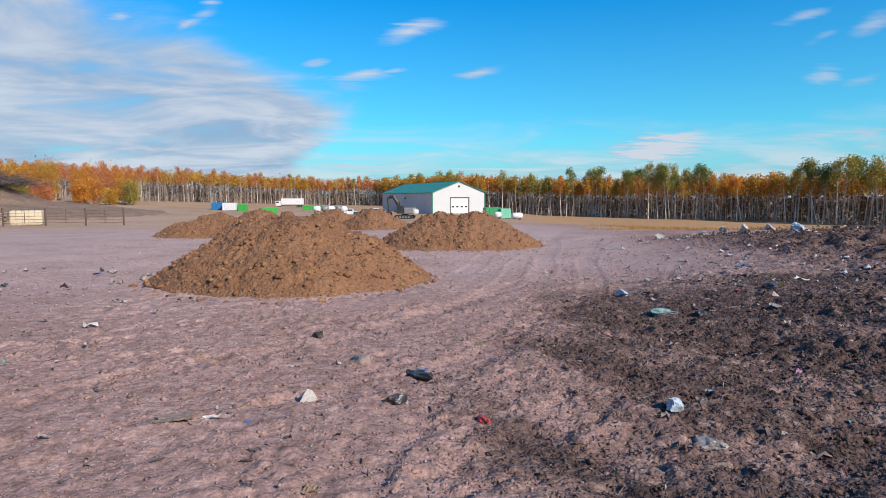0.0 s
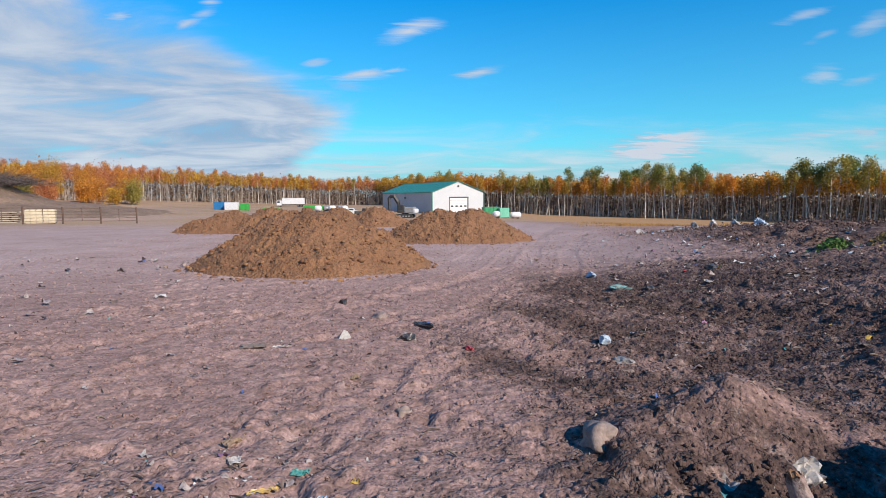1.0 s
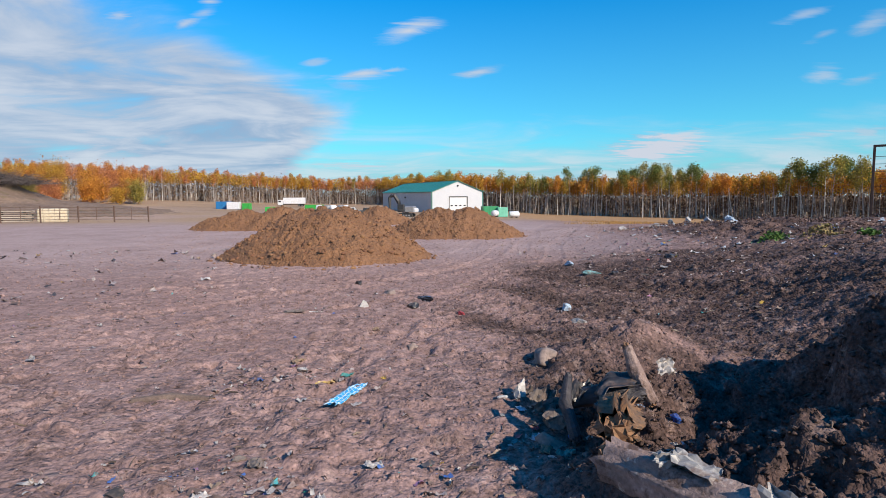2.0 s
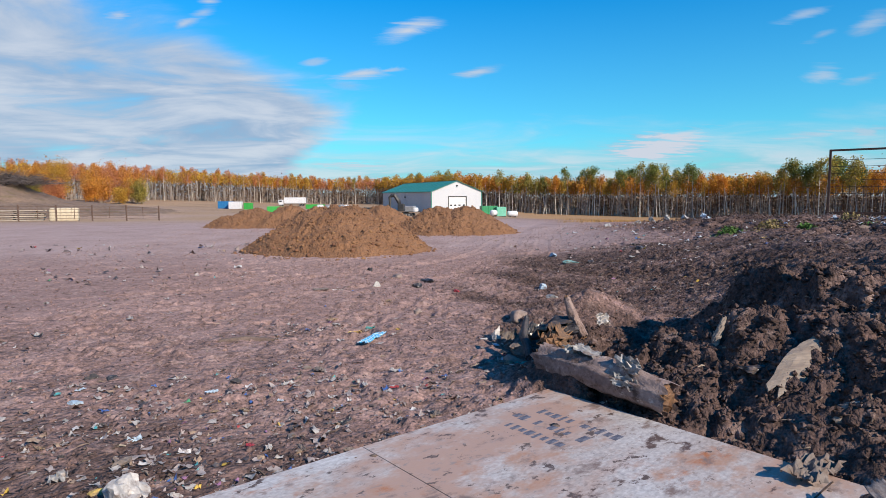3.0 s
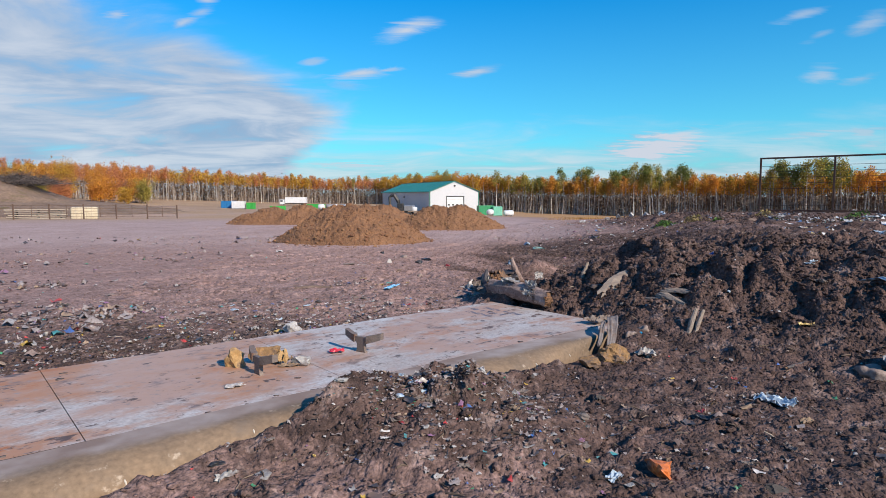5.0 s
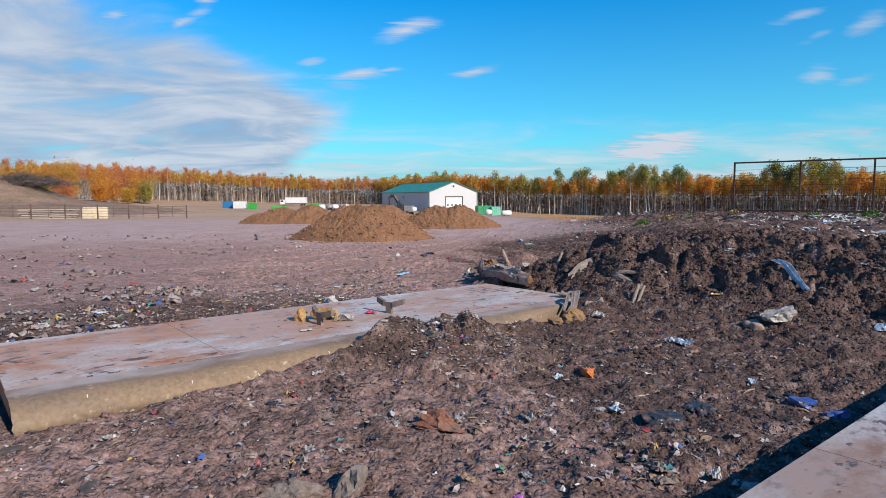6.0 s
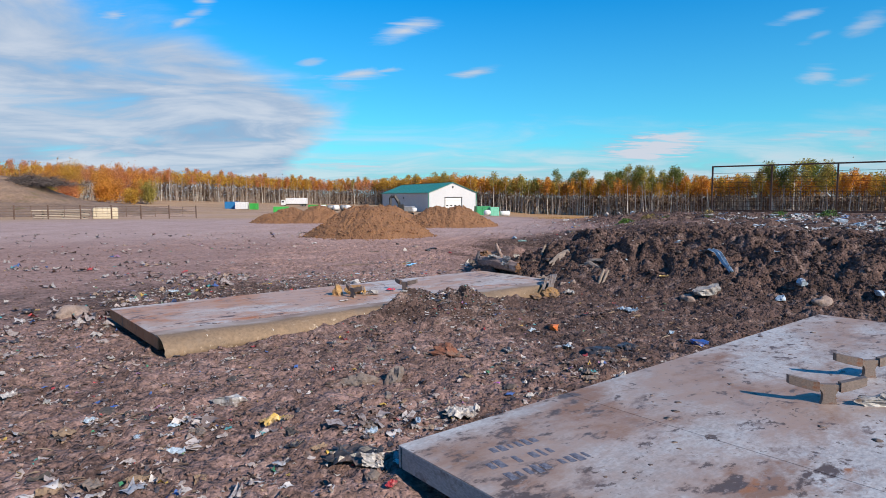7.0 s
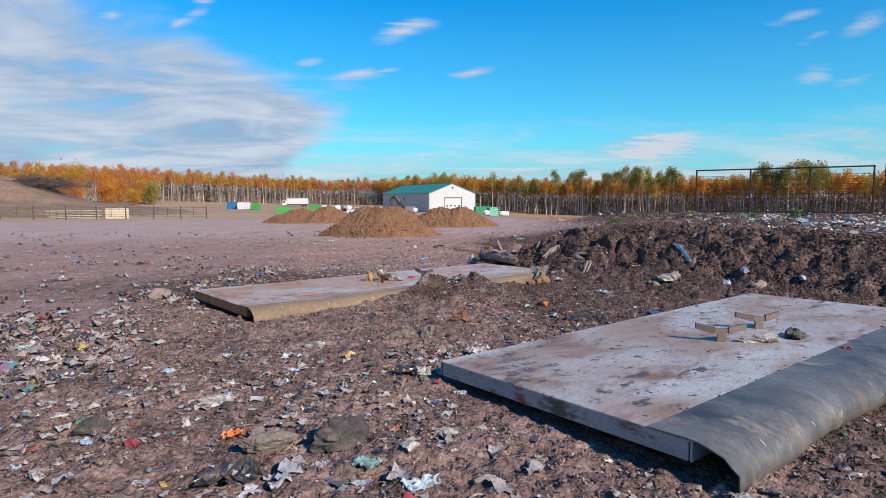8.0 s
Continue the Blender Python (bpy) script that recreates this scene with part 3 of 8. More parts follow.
def soils(x, y):
    """Soil kinds at places: moist refuse soil together with painted shade, dead grass, far bare field."""
    off, _ = crest_height(x, y)
    ch = churn(x, y)
    inner = 1 - smooth(-4.2, -2.6, y) * smooth(1.6, 0.8, x + 0.5 * fbm(x, y, 3, 98))
    bank = smooth(-2.6, -1.2, off) * smooth(2.5, 0.6, off) * smooth(3, 0, y) * inner
    low = smooth(-1.0, -5.5, y) * smooth(2.2, 0.2, x + 0.25 * (y + 9))
    n0 = fbm(x * 0.3, y * 0.3, 3, 97)
    pit = smooth(0.2, 2.0, x + 0.25 * (y + 9)) * smooth(3, 0.5, y) * smooth(-30, -15, y + 5 * n0) * smooth(34, 16, x + 6 * n0) * inner
    open_side = smooth(1.5, 3.5, y) * smooth(10.5, 7.5, x + 3 * n0)
    o2, _ = along(x, y, [(1.2, 2.4), (2.0, 2.6), (2.9, 2.95)])
    # the hollow and right-hand bank terms put shade into the soil's colour
    damp_shade = (1 - 0.2 * np.exp(-(o2 / 0.5) ** 2)) * np.clip(np.maximum.reduce([0.78 * ch * (1 - 0.5 * low) * (1 - 0.1 * open_side), 0.96 * right_zone(x, y) * (0.62 + 0.38 * scraped(x, y)), 0.74 * bank, 0.7 * np.exp(-(((x - 1.35) / 0.5) ** 2 + ((y + 1.0) / 0.7) ** 2)), 0.76 * pit, 1.0 * smooth(3.9, 4.9, x + 0.6 * n0) * smooth(0.5, -2, y) * smooth(-12, -8, y) * smooth(14, 9, x), 0.95 * np.exp(-(((x - 2.9) / 0.9) ** 2 + ((y - 0.6) / 1.3) ** 2)), 0.7 * smooth(3.3, 4.2, x + n0) * smooth(4.2, 2.6, y + n0) * smooth(-1, 1, y), 0.75 * np.exp(-(((x - 0.2) / 1.4) ** 2 + ((y + 7.1) / 1.0) ** 2))]) + 0.27 * low + 0.34 * smooth(5.0, 1.0, y) * smooth(-9, -5, y) * smooth(-16, -6, x) * smooth(5.0, 3.0, x), 0, 1)
    n = fbm(x * 0.06, y * 0.06, 4, 91)
    slope = smooth(8, 14, x) * smooth(29.5, 33, y + 3 * n) * smooth(52, 40, y + 8 * n)
    left = smooth(-28, -40, x) * smooth(64, 78, y + 12 * n) * smooth(260, 120, y)
    verge = smooth(12, 30, x) * smooth(95, 150, y + 0.45 * x + 18 * n)
    grass = np.clip(np.maximum.reduce([0.9 * slope, 0.75 * left * smooth(-0.3, 0.3, n), 0.7 * verge]), 0, 1)
    field = smooth(40, 62, y + 6 * n - 0.25 * np.minimum(x, 0))
    pale = smooth(7, 20, y + 4 * n - 0.15 * x) * smooth(12, 5, x + 6 * n) * (1 - damp_shade)
    return damp_shade, grass, field * (1 - grass), pale


def build_ground():
    xs = steps(-1500, -6.4, 8.6, 1500, 0.045, 1.042)
    ys = steps(-400, -17.4, 14.0, 2200, 0.045, 1.030)
    gx, gy = np.meshgrid(xs, ys)
    cx = np.broadcast_to(np.gradient(xs)[None, :], gx.shape)
    cy = np.broadcast_to(np.gradient(ys)[:, None], gx.shape)
    cell = np.maximum(cx, cy)
    z = ground_z(gx, gy, cell)
    n, m = gx.shape
    i = np.arange(n * m).reshape(n, m)
    faces = np.stack([i[:-1, :-1], i[:-1, 1:], i[1:, 1:], i[1:, :-1]], -1).reshape(-1, 4)
    damp_shade, grass, field, pale = soils(gx.ravel(), gy.ravel())
    me = np_mesh("ground", np.stack([gx, gy, z], -1).reshape(-1, 3), faces, SOIL, {"damp_shade": damp_shade, "grass": grass, "field": field, "pale": pale})
    ob = new("ground", me)
    tagged(ob, "bare rutted pinkish clay yard with dark churned refuse soil", "ground", kind="structure")


build_ground()


# ---- soil heaps ----
ICO = None


def ico():
    global ICO
    if ICO is None:
        bm = bmesh.new()
        bmesh.ops.create_icosphere(bm, subdivisions=1, radius=1.0)
        ICO = np.array([v.co[:] for v in bm.verts]), np.array([[v.index for v in f.verts] for f in bm.faces])
        bm.free()
    return ICO


def lumps_mesh(name, centres, sizes, rng, material, attrs=None, squash=0.7):
    """Many small uneven lumps in one mesh."""
    v, f = ico()
    n = len(centres)
    k = rng.uniform(0.6, 1.25, (n, len(v), 1))
    s = sizes[:, None, None] * rng.uniform(0.7, 1.3, (n, 1, 3)) * np.array([1, 1, squash])
    co = v[None] * k * s
    a = rng.uniform(0, math.tau, n)
    c, d = np.cos(a)[:, None], np.sin(a)[:, None]
    co = np.stack([co[..., 0] * c - co[..., 1] * d, co[..., 0] * d + co[..., 1] * c, co[..., 2]], -1) + centres[:, None, :]
    faces = f[None] + (np.arange(n) * len(v))[:, None, None]
    at = {key: np.repeat(values, len(v)) for key, values in (attrs or {}).items()}
    return np_mesh(name, co.reshape(-1, 3), faces.reshape(-1, 3), material, at, smooth_faces=False)


def soil_pile(x, y, rx, ry, h, seed, turn, count, label, peaks=((0, 0, 1.0),)):
    """Tipped loads of clayey soil run together, with clods on the flanks and about the foot. peaks: their places within the heap and their shares of its height."""
    rng = np.random.default_rng(seed)
    base = gz(x, y)
    ob = thing("soil_pile", pose(x, y, base, 0, 0, turn), label, "soil heap", "tipped soil heaps")
    a = np.linspace(-1.25, 1.25, max(40, int(2.5 * rx / 0.055)))
    gx, gy = np.meshgrid(a * rx, a * ry)

    def top(px, py):
        best = np.full(np.shape(px), -0.3)
        for qx, qy, k in peaks:
            ux, uy = (px - qx) / rx, (py - qy) / ry
            ang = np.arctan2(uy, ux)
            r = np.hypot(ux, uy) * (1 + 0.14 * fbm(np.cos(ang) * 1.6 + seed, np.sin(ang) * 1.6, 3, seed)) / k ** 0.5 / (1 - 0.75 * math.hypot(qx / rx, qy / ry))
            cone = np.clip(1 - r, -0.3, 1)
            cone = np.where(cone > 0.78, 0.78 + 0.4 * (cone - 0.78), cone) / 0.868
            best = np.maximum(best, np.where(cone > 0, k * np.maximum(cone, 0) ** 0.95, cone))
        z = h * best
        z = z + 0.12 * h * fbm(px * 0.8 + seed, py * 0.8, 3, seed + 3) * smooth(0, 0.3, best)
        return z + (0.07 * np.abs(fbm(px * 2.6, py * 2.6, 3, seed + 5)) + 0.085 * broken(px * 3.0, py * 3.0, seed + 400) + 0.036 * broken(px * 8, py * 8, seed + 420)) * smooth(0, 0.15, best)

    z = top(gx, gy)
    n, m = gx.shape
    i = np.arange(n * m).reshape(n, m)
    faces = np.stack([i[:-1, :-1], i[:-1, 1:], i[1:, 1:], i[1:, :-1]], -1).reshape(-1, 4)
    keep = (z.ravel()[faces].max(1) > -0.12)
    part("mound", np_mesh("mound", np.stack([gx, gy, z], -1).reshape(-1, 3), faces[keep], SUBSOIL), None, ob)
    ang, rad = rng.uniform(0, math.tau, count), np.sqrt(rng.uniform(0.01, 1.0, count)) * 1.06
    px, py = rad * rx * np.cos(ang), rad * ry * np.sin(ang)
    size = 0.010 + 0.10 * rng.power(0.13, count) * (0.5 + 0.45 * rad)
    shed = np.maximum(top(px, py), 0.0)
    keep = (shed > 0.03) | (rng.uniform(size=count) < 0.35)
    px, py, size, shed = px[keep], py[keep], size[keep], shed[keep]
    cz = shed + 0.05 * size
    part("clod_layer", lumps_mesh("clod_layer", np.stack([px, py, cz], -1), size, rng, SUBCLOD), None, ob)["kind"] = "stuff"
    return ob


PILES = [
    (-3.95, 15.5, 3.6, 3.5, 1.72, 4, 10, 7000, "large heap of orange-brown clayey soil with clods on bare ground", ((0.3, 0, 1.0), (-0.6, 0.2, 0.93))),
    (0.7, 25.8, 3.55, 3.0, 1.55, 9, 0, 4000, "heap of orange-brown soil with clods beside tyre tracks", ((-0.8, 0, 0.97), (0.7, 0.1, 1.0))),
    (-11.7, 33.4, 4.1, 3.2, 1.4, 15, 6, 3200, "long low heap of several loads of orange-brown soil", ((-2.7, 0, 0.6), (-0.9, 0.3, 0.92), (1.5, -0.2, 1.0))),
    (-4.7, 40.5, 2.7, 2.5, 1.25, 33, 0, 1000, "heap of orange-brown soil"),
    (-7.9, 43.5, 2.4, 2.2, 1.15, 37, 0, 700, "small heap of orange-brown soil"),
]
for spec in PILES:
    soil_pile(*spec)

# ---- the two steel lids with rubber flaps ----
DECK = surface("worn_painted_steel", (0.50, 0.505, 0.525), (0.39, 0.375, 0.378), 1.4, 0.55, 0.0, 0.10, 30, stretch=(0.75, 1.25, 1),
               spots=[((0.34, 0.25, 0.21), 0.46, 0.60, 0.55), ((0.25, 0.145, 0.095), 0.54, 0.66, 1.0), ((0.30, 0.13, 0.05), 0.64, 0.72, 2.1), ((0.21, 0.155, 0.135), 0.57, 0.66, 3.4),
                      ((0.10, 0.070, 0.060), 0.588, 0.63, 2.2), ((0.11, 0.078, 0.066), 0.60, 0.64, 6.5), ((0.30, 0.25, 0.235), 0.57, 0.66, 14)])
DECK_RUSTY = surface("rust_stained_painted_steel", (0.55, 0.54, 0.55), (0.44, 0.385, 0.36), 1.4, 0.6, 0.0, 0.10, 30, stretch=(0.75, 1.25, 1),
                     spots=[((0.44, 0.295, 0.235), 0.475, 0.57, 0.55), ((0.42, 0.225, 0.135), 0.52, 0.63, 0.9), ((0.40, 0.15, 0.055), 0.59, 0.69, 1.9), ((0.21, 0.15, 0.13), 0.57, 0.66, 3.4),
                            ((0.11, 0.070, 0.058), 0.615, 0.65, 2.2), ((0.11, 0.076, 0.064), 0.61, 0.64, 6.5), ((0.30, 0.24, 0.22), 0.57, 0.66, 14)])
EDGE_STEEL = surface("rusty_grey_steel", (0.27, 0.28, 0.31), (0.42, 0.415, 0.42), 2.0, 0.6, 0.1, 0.2, 40, spots=[((0.10, 0.085, 0.08), 0.53, 0.62, 2.2), ((0.20, 0.075, 0.03), 0.58, 0.66, 3.0)], stretch=(0.8, 0.8, 2.0))
LUG_STEEL = surface("brown_worn_steel", (0.17, 0.135, 0.12), (0.22, 0.17, 0.145), 5, 0.65, 0.2, 0.2, 50, spots=[((0.26, 0.10, 0.04), 0.54, 0.64, 8), ((0.09, 0.055, 0.042), 0.53, 0.62, 4)])
SEAM_RUST = surface("dark_muddy_rust", (0.05, 0.032, 0.026), (0.10, 0.066, 0.052), 5, 0.95, 0, 0.3, 40)
RUST_STEEL = surface("rusted_steel", (0.36, 0.13, 0.055), (0.44, 0.20, 0.10), 3.0, 0.8, 0.2, 0.3, 60, spots=[((0.12, 0.09, 0.08), 0.55, 0.7, 4)])
TAN_RUBBER = surface("dusty_tan_belting", (0.25, 0.170, 0.105), (0.175, 0.125, 0.085), 1.5, 0.8, 0, 0.08, 24, spots=[((0.20, 0.15, 0.11), 0.56, 0.7, 2.5), ((0.45, 0.36, 0.27), 0.60, 0.7, 7)])
GREY_RUBBER = surface("scuffed_grey_belting", (0.06, 0.059, 0.06), (0.17, 0.162, 0.158), 0.8, 0.5, 0, 0.12, 16, spots=[((0.30, 0.25, 0.21), 0.56, 0.68, 2.0), ((0.045, 0.045, 0.05), 0.55, 0.66, 1.1), ((0.16, 0.10, 0.075), 0.58, 0.66, 2.8), ((0.40, 0.38, 0.36), 0.66, 0.72, 9)], stretch=(1.5, 0.8, 0.8))
BLACK_PAINT = surface("faded_black_stencil_paint", (0.06, 0.063, 0.10), (0.20, 0.205, 0.25), 14, 0.7, 0, 0.05, 60)
WHITE_SCUFF = surface("white_scuff", (0.72, 0.68, 0.60), (0.6, 0.55, 0.48), 9, 0.8, 0, 0.05, 60)
MUD = surface("dried_mud", (0.13, 0.088, 0.072), (0.20, 0.145, 0.12), 6, 0.95, 0, 0.8, 40, island=0.3)


def flap_mesh(length, bend, top, reach, fall, droop, seed, seam):
    """Belting that lies flat from its seam to the edge, then bends over and down to the ground."""
    flat = [(seam, top + 0.009), (seam + 0.12, top + 0.010)]
    curl = []
    for k in range(15):
        a = radians(90 - k * droop / 14)
        curl.append((bend + reach * math.cos(a), top + 0.016 - fall + fall * math.sin(a)))
    prof = flat + [(bend - 0.04, top + 0.016)] + curl
    skip = len(flat)
    nu = 70
    verts, faces = [], []
    for i in range(nu + 1):
        u = length * i / nu - 0.01
        tuck = 0.22 * float(smooth(length - 2.5, length, u))
        for j, (v, z) in enumerate(prof):
            w = float(smooth(0, 8, j - skip))
            bulge = 0.03 * math.sin(u * 1.1 + seed) + 0.02 * math.sin(u * 2.7 + 2 * seed)
            dent = 0.02 * float(fbm(np.array([u * 1.7]), np.array([j * 0.35 + seed]), 3, 77)[0])
            sag = 0.006 * math.sin(u * 2.1 + seed)
            verts.append((u + 0.02 * w * math.sin(seed + 3 * j), -(v + w * (bulge + dent - tuck)), z + sag + 0.02 * w * math.sin(u * 1.7)))
    n = len(prof)
    for i in range(nu):
        for j in range(n - 1):
            a = i * n + j
            faces.append((a, a + n, a + n + 1, a + 1))
    return verts, faces


def trodden(m, at, a, b, wide):
    """Grey tread and dried mud on the flat of the belting, giving way to its own colour past the bend."""
    nt = m.node_tree
    bsdf = nt.nodes["Principled BSDF"]
    own = bsdf.inputs["Base Color"].links[0].from_socket
    tc = nt.nodes.new("ShaderNodeTexCoord")
    sep = nt.nodes.new("ShaderNodeSeparateXYZ")
    nt.links.new(tc.outputs["Object"], sep.inputs[0])
    tex = nt.nodes.new("ShaderNodeTexNoise")
    tex.inputs["Scale"].default_value, tex.inputs["Detail"].default_value = 2.2, 8
    nt.links.new(tc.outputs["Object"], tex.inputs["Vector"])
    add = nt.nodes.new("ShaderNodeMath")
    add.operation = "MULTIPLY_ADD"
    nt.links.new(tex.outputs[0], add.inputs[0])
    add.inputs[1].default_value = 0.3
    nt.links.new(sep.outputs[1], add.inputs[2])
    fac = nt.nodes.new("ShaderNodeMapRange")
    fac.inputs["From Min"].default_value, fac.inputs["From Max"].default_value = 0.15 - at - wide, 0.15 - at + wide
    nt.links.new(add.outputs[0], fac.inputs["Value"])
    two = nt.nodes.new("ShaderNodeMix")
    two.data_type = "RGBA"
    shade = nt.nodes.new("ShaderNodeMapRange")
    shade.inputs["From Min"].default_value, shade.inputs["From Max"].default_value = 0.38, 0.62
    nt.links.new(tex.outputs[0], shade.inputs["Value"])
    nt.links.new(shade.outputs[0], two.inputs[0])
    two.inputs[6].default_value, two.inputs[7].default_value = (*a, 1), (*b, 1)
    mix = nt.nodes.new("ShaderNodeMix")
    mix.data_type = "RGBA"
    nt.links.new(fac.outputs[0], mix.inputs[0])
    nt.links.new(own, mix.inputs[6])
    nt.links.new(two.outputs[2], mix.inputs[7])
    nt.links.new(mix.outputs[2], bsdf.inputs["Base Color"])


trodden(TAN_RUBBER, 2.76, (0.19, 0.135, 0.11), (0.30, 0.255, 0.235), 0.07)


def cleat(parent, u, v, top, turn, half=0.27):
    """A T-shaped lifting lug: a short post with a bent bar across it."""
    lug = thing("lifting_lug", pose(u, -v, top, 0, 0, turn), "", "")
    lug.parent = parent
    bm = bmesh.new()
    prof = [(-0.07, 0.0), (-0.058, 0.03), (-0.052, 0.09), (-0.07, 0.125), (-0.11, 0.15), (-0.11, 0.185), (0.11, 0.185), (0.11, 0.15), (0.07, 0.125), (0.052, 0.09), (0.058, 0.03), (0.07, 0.0)]
    front = [bm.verts.new((a, -0.022, b)) for a, b in prof]
    back = [bm.verts.new((a, 0.022, b)) for a, b in prof]
    bm.faces.new(front)
    bm.faces.new(back[::-1])
    for k in range(len(prof)):
        q = (k + 1) % len(prof)
        bm.faces.new((front[k], back[k], back[q], front[q]))
    part("post", bm, LUG_STEEL, lug)
    for s in (-1, 1):
        bm = bmesh.new()
        vs = []
        for k in range(8):
            t = k / 7
            x = s * (0.09 + (half - 0.09) * t)
            up, swing = 0.055 * t ** 1.3, 0.05 * t ** 1.2
            w, tall = 0.034 - 0.004 * t, 0.09 - 0.012 * t ** 3
            vs.append([bm.verts.new((x, y + swing, z)) for y, z in ((-w, 0.115 + up), (w, 0.115 + up), (w, 0.115 + up + tall), (-w, 0.115 + up + tall))])
        for a, b in zip(vs, vs[1:]):
            for q in range(4):
                bm.faces.new((a[q], a[(q + 1) % 4], b[(q + 1) % 4], b[q]))
        bm.faces.new(vs[-1])
        bm.faces.new(vs[0][::-1])
        part("arm", bm, LUG_STEEL, lug, "thick flat bar with rusted edges")
    return lug


def steel_lid(spec, top, seam, width, tilt, pitch, flap_mat, deck, flap_len, edge_mat, bend, reach, fall, droop, lugs, marks, seed, label):
    ox, oy, length, turn = spec
    ob = thing("steel_lid", pose(ox, oy, 0, tilt, pitch, turn), label, "steel lid", "flat steel lids with rubber flaps")
    bm = bmesh.new()
    h = 0.17
    for c, s in (((length / 2, -0.012, top - h / 2), (length, 0.024, h)), ((length / 2, -width + 0.06, top - h / 2), (length, 0.024, h)),
                 ((0.012, -width / 2 + 0.02, top - h / 2), (0.024, width - 0.13, h)), ((length - 0.012, -width / 2 + 0.02, top - h / 2), (0.024, width - 0.13, h))):
        box(bm, c, s, 0.004)
    part("edge_frame", bm, edge_mat, ob, "scuffed steel edge frame with rust")
    bm = bmesh.new()
    box(bm, (length / 2, -width / 2 + 0.03, top - h + 0.02), (length - 0.06, width - 0.16, 0.02))
    part("bottom_sheet", bm, RUST_STEEL, ob)
    cuts = [0, 0.24 * length, 0.5 * length, 0.76 * length, length]
    for a, b in zip(cuts, cuts[1:]):
        bm = bmesh.new()
        box(bm, ((a + b) / 2, -(width - 0.06) / 2, top), (b - a - 0.006, width - 0.06, 0.012), 0.002)
        part("deck_sheet", bm, deck, ob)
    v, f = flap_mesh(flap_len, bend, top, reach, fall, droop, seed, seam)
    flap = part("flap", np_mesh("flap", v, f, flap_mat), None, ob, "broad bent-down rubber belting flap, scuffed")
    sol = flap.modifiers.new("thickness", "SOLIDIFY")
    sol.thickness, sol.offset = 0.012, 0
    flap.modifiers.new("rim", "EDGE_SPLIT").split_angle = radians(40)
    rows = len(v) // 71
    for k in range(9):
        i, j = 5 + 7 * k + (k * k) % 4, rows - 12 + k % 3
        p, q = Vector(v[i * rows + j]), Vector(v[i * rows + j]).lerp(Vector(v[i * rows + j + 1]), 0.8)
        o = Vector((0, -0.007, 0.003))
        part("scuff", tube(bmesh.new(), [p + o, (p + q) / 2 + o * 1.4, q + o], [0.004, 0.007, 0.003], 5), WHITE_SCUFF, flap)
    bm = bmesh.new()
    box(bm, (length / 2, -seam + 0.004, top + 0.008), (length - 0.2, 0.010, 0.004), 0.001)
    part("clamp_strip", bm, SEAM_RUST, ob, "narrow dark muddy strip along the seam")
    for u, vv, t in lugs:
        cleat(ob, u, vv, top + 0.006, t, 0.27 if edge_mat is RUST_STEEL else 0.33)
    # unreadable stencilled lines
    for u, vv, w, d in marks:
        k, step = int(w / 0.075), 0.075
        for q in range(k):
            if (q * q + int(100 * u)) % 6 == 4:
                continue
            bm = bmesh.new()
            box(bm, (0, 0, 0), (d * (0.7 + 0.5 * ((q * 7 + len(lugs) * 3) % 5) / 4), 0.03 + 0.03 * ((q * 5 + int(100 * u)) % 4) / 3, 0.002))
            mk = part("stencil_bar", bm, BLACK_PAINT, ob)
            mk.location = (u, -vv - q * step, top + 0.0064)
            if edge_mat is EDGE_STEEL:
                mk.location = (u + q * step, -vv - 0.15 * q * step, top + 0.0070)
                mk.rotation_euler = (0, 0, radians(81))
    return ob


lid_a = steel_lid(PANELS[0], 0.232, 2.47, 2.86, 0, 0.6, TAN_RUBBER, DECK_RUSTY, 8.45, RUST_STEEL, 2.82, 0.28, 0.20, 172, [(5.22, 1.52, -72), (3.89, 1.61, -88)], [(8.45, 0.3, 0.9, 0.11), (8.22, 0.3, 0.75, 0.11), (8.0, 0.4, 0.6, 0.1)], 1.0,
                  "pale worn steel lid with tan rubber flap, rust stains and mud")
lid_b = steel_lid(PANELS[1], 0.215, 2.90, 3.36, -0.9, 0, GREY_RUBBER, DECK, 8.2, EDGE_STEEL, 3.26, 0.44, 0.25, 205, [(3.55, 1.75, -47), (4.78, 1.70, -38)],
                  [(0.30, 0.74, 0.7, 0.12), (0.22, 0.93, 0.85, 0.11), (0.5, 0.55, 0.5, 0.10)], 2.6,
                  "pale worn steel lid with grey rubber flap, muddy and stained")

# ---- woods ----
BARK_PALE = surface("pale_aspen_bark", (0.70, 0.65, 0.58), (0.52, 0.47, 0.42), 0.6, 0.9, 0, 0.3, 8, spots=[((0.10, 0.085, 0.07), 0.58, 0.66, 2.0)], random=0.35)
BARK_DARK = surface("grey_brown_bark", (0.27, 0.21, 0.17), (0.46, 0.40, 0.35), 0.6, 0.95, 0, 0.3, 8, random=0.3)
TWIGS = surface("grey_brown_twigs", (0.17, 0.11, 0.08), (0.28, 0.18, 0.115), 0.3, 0.95, 0, 0, 6, island=0.3)


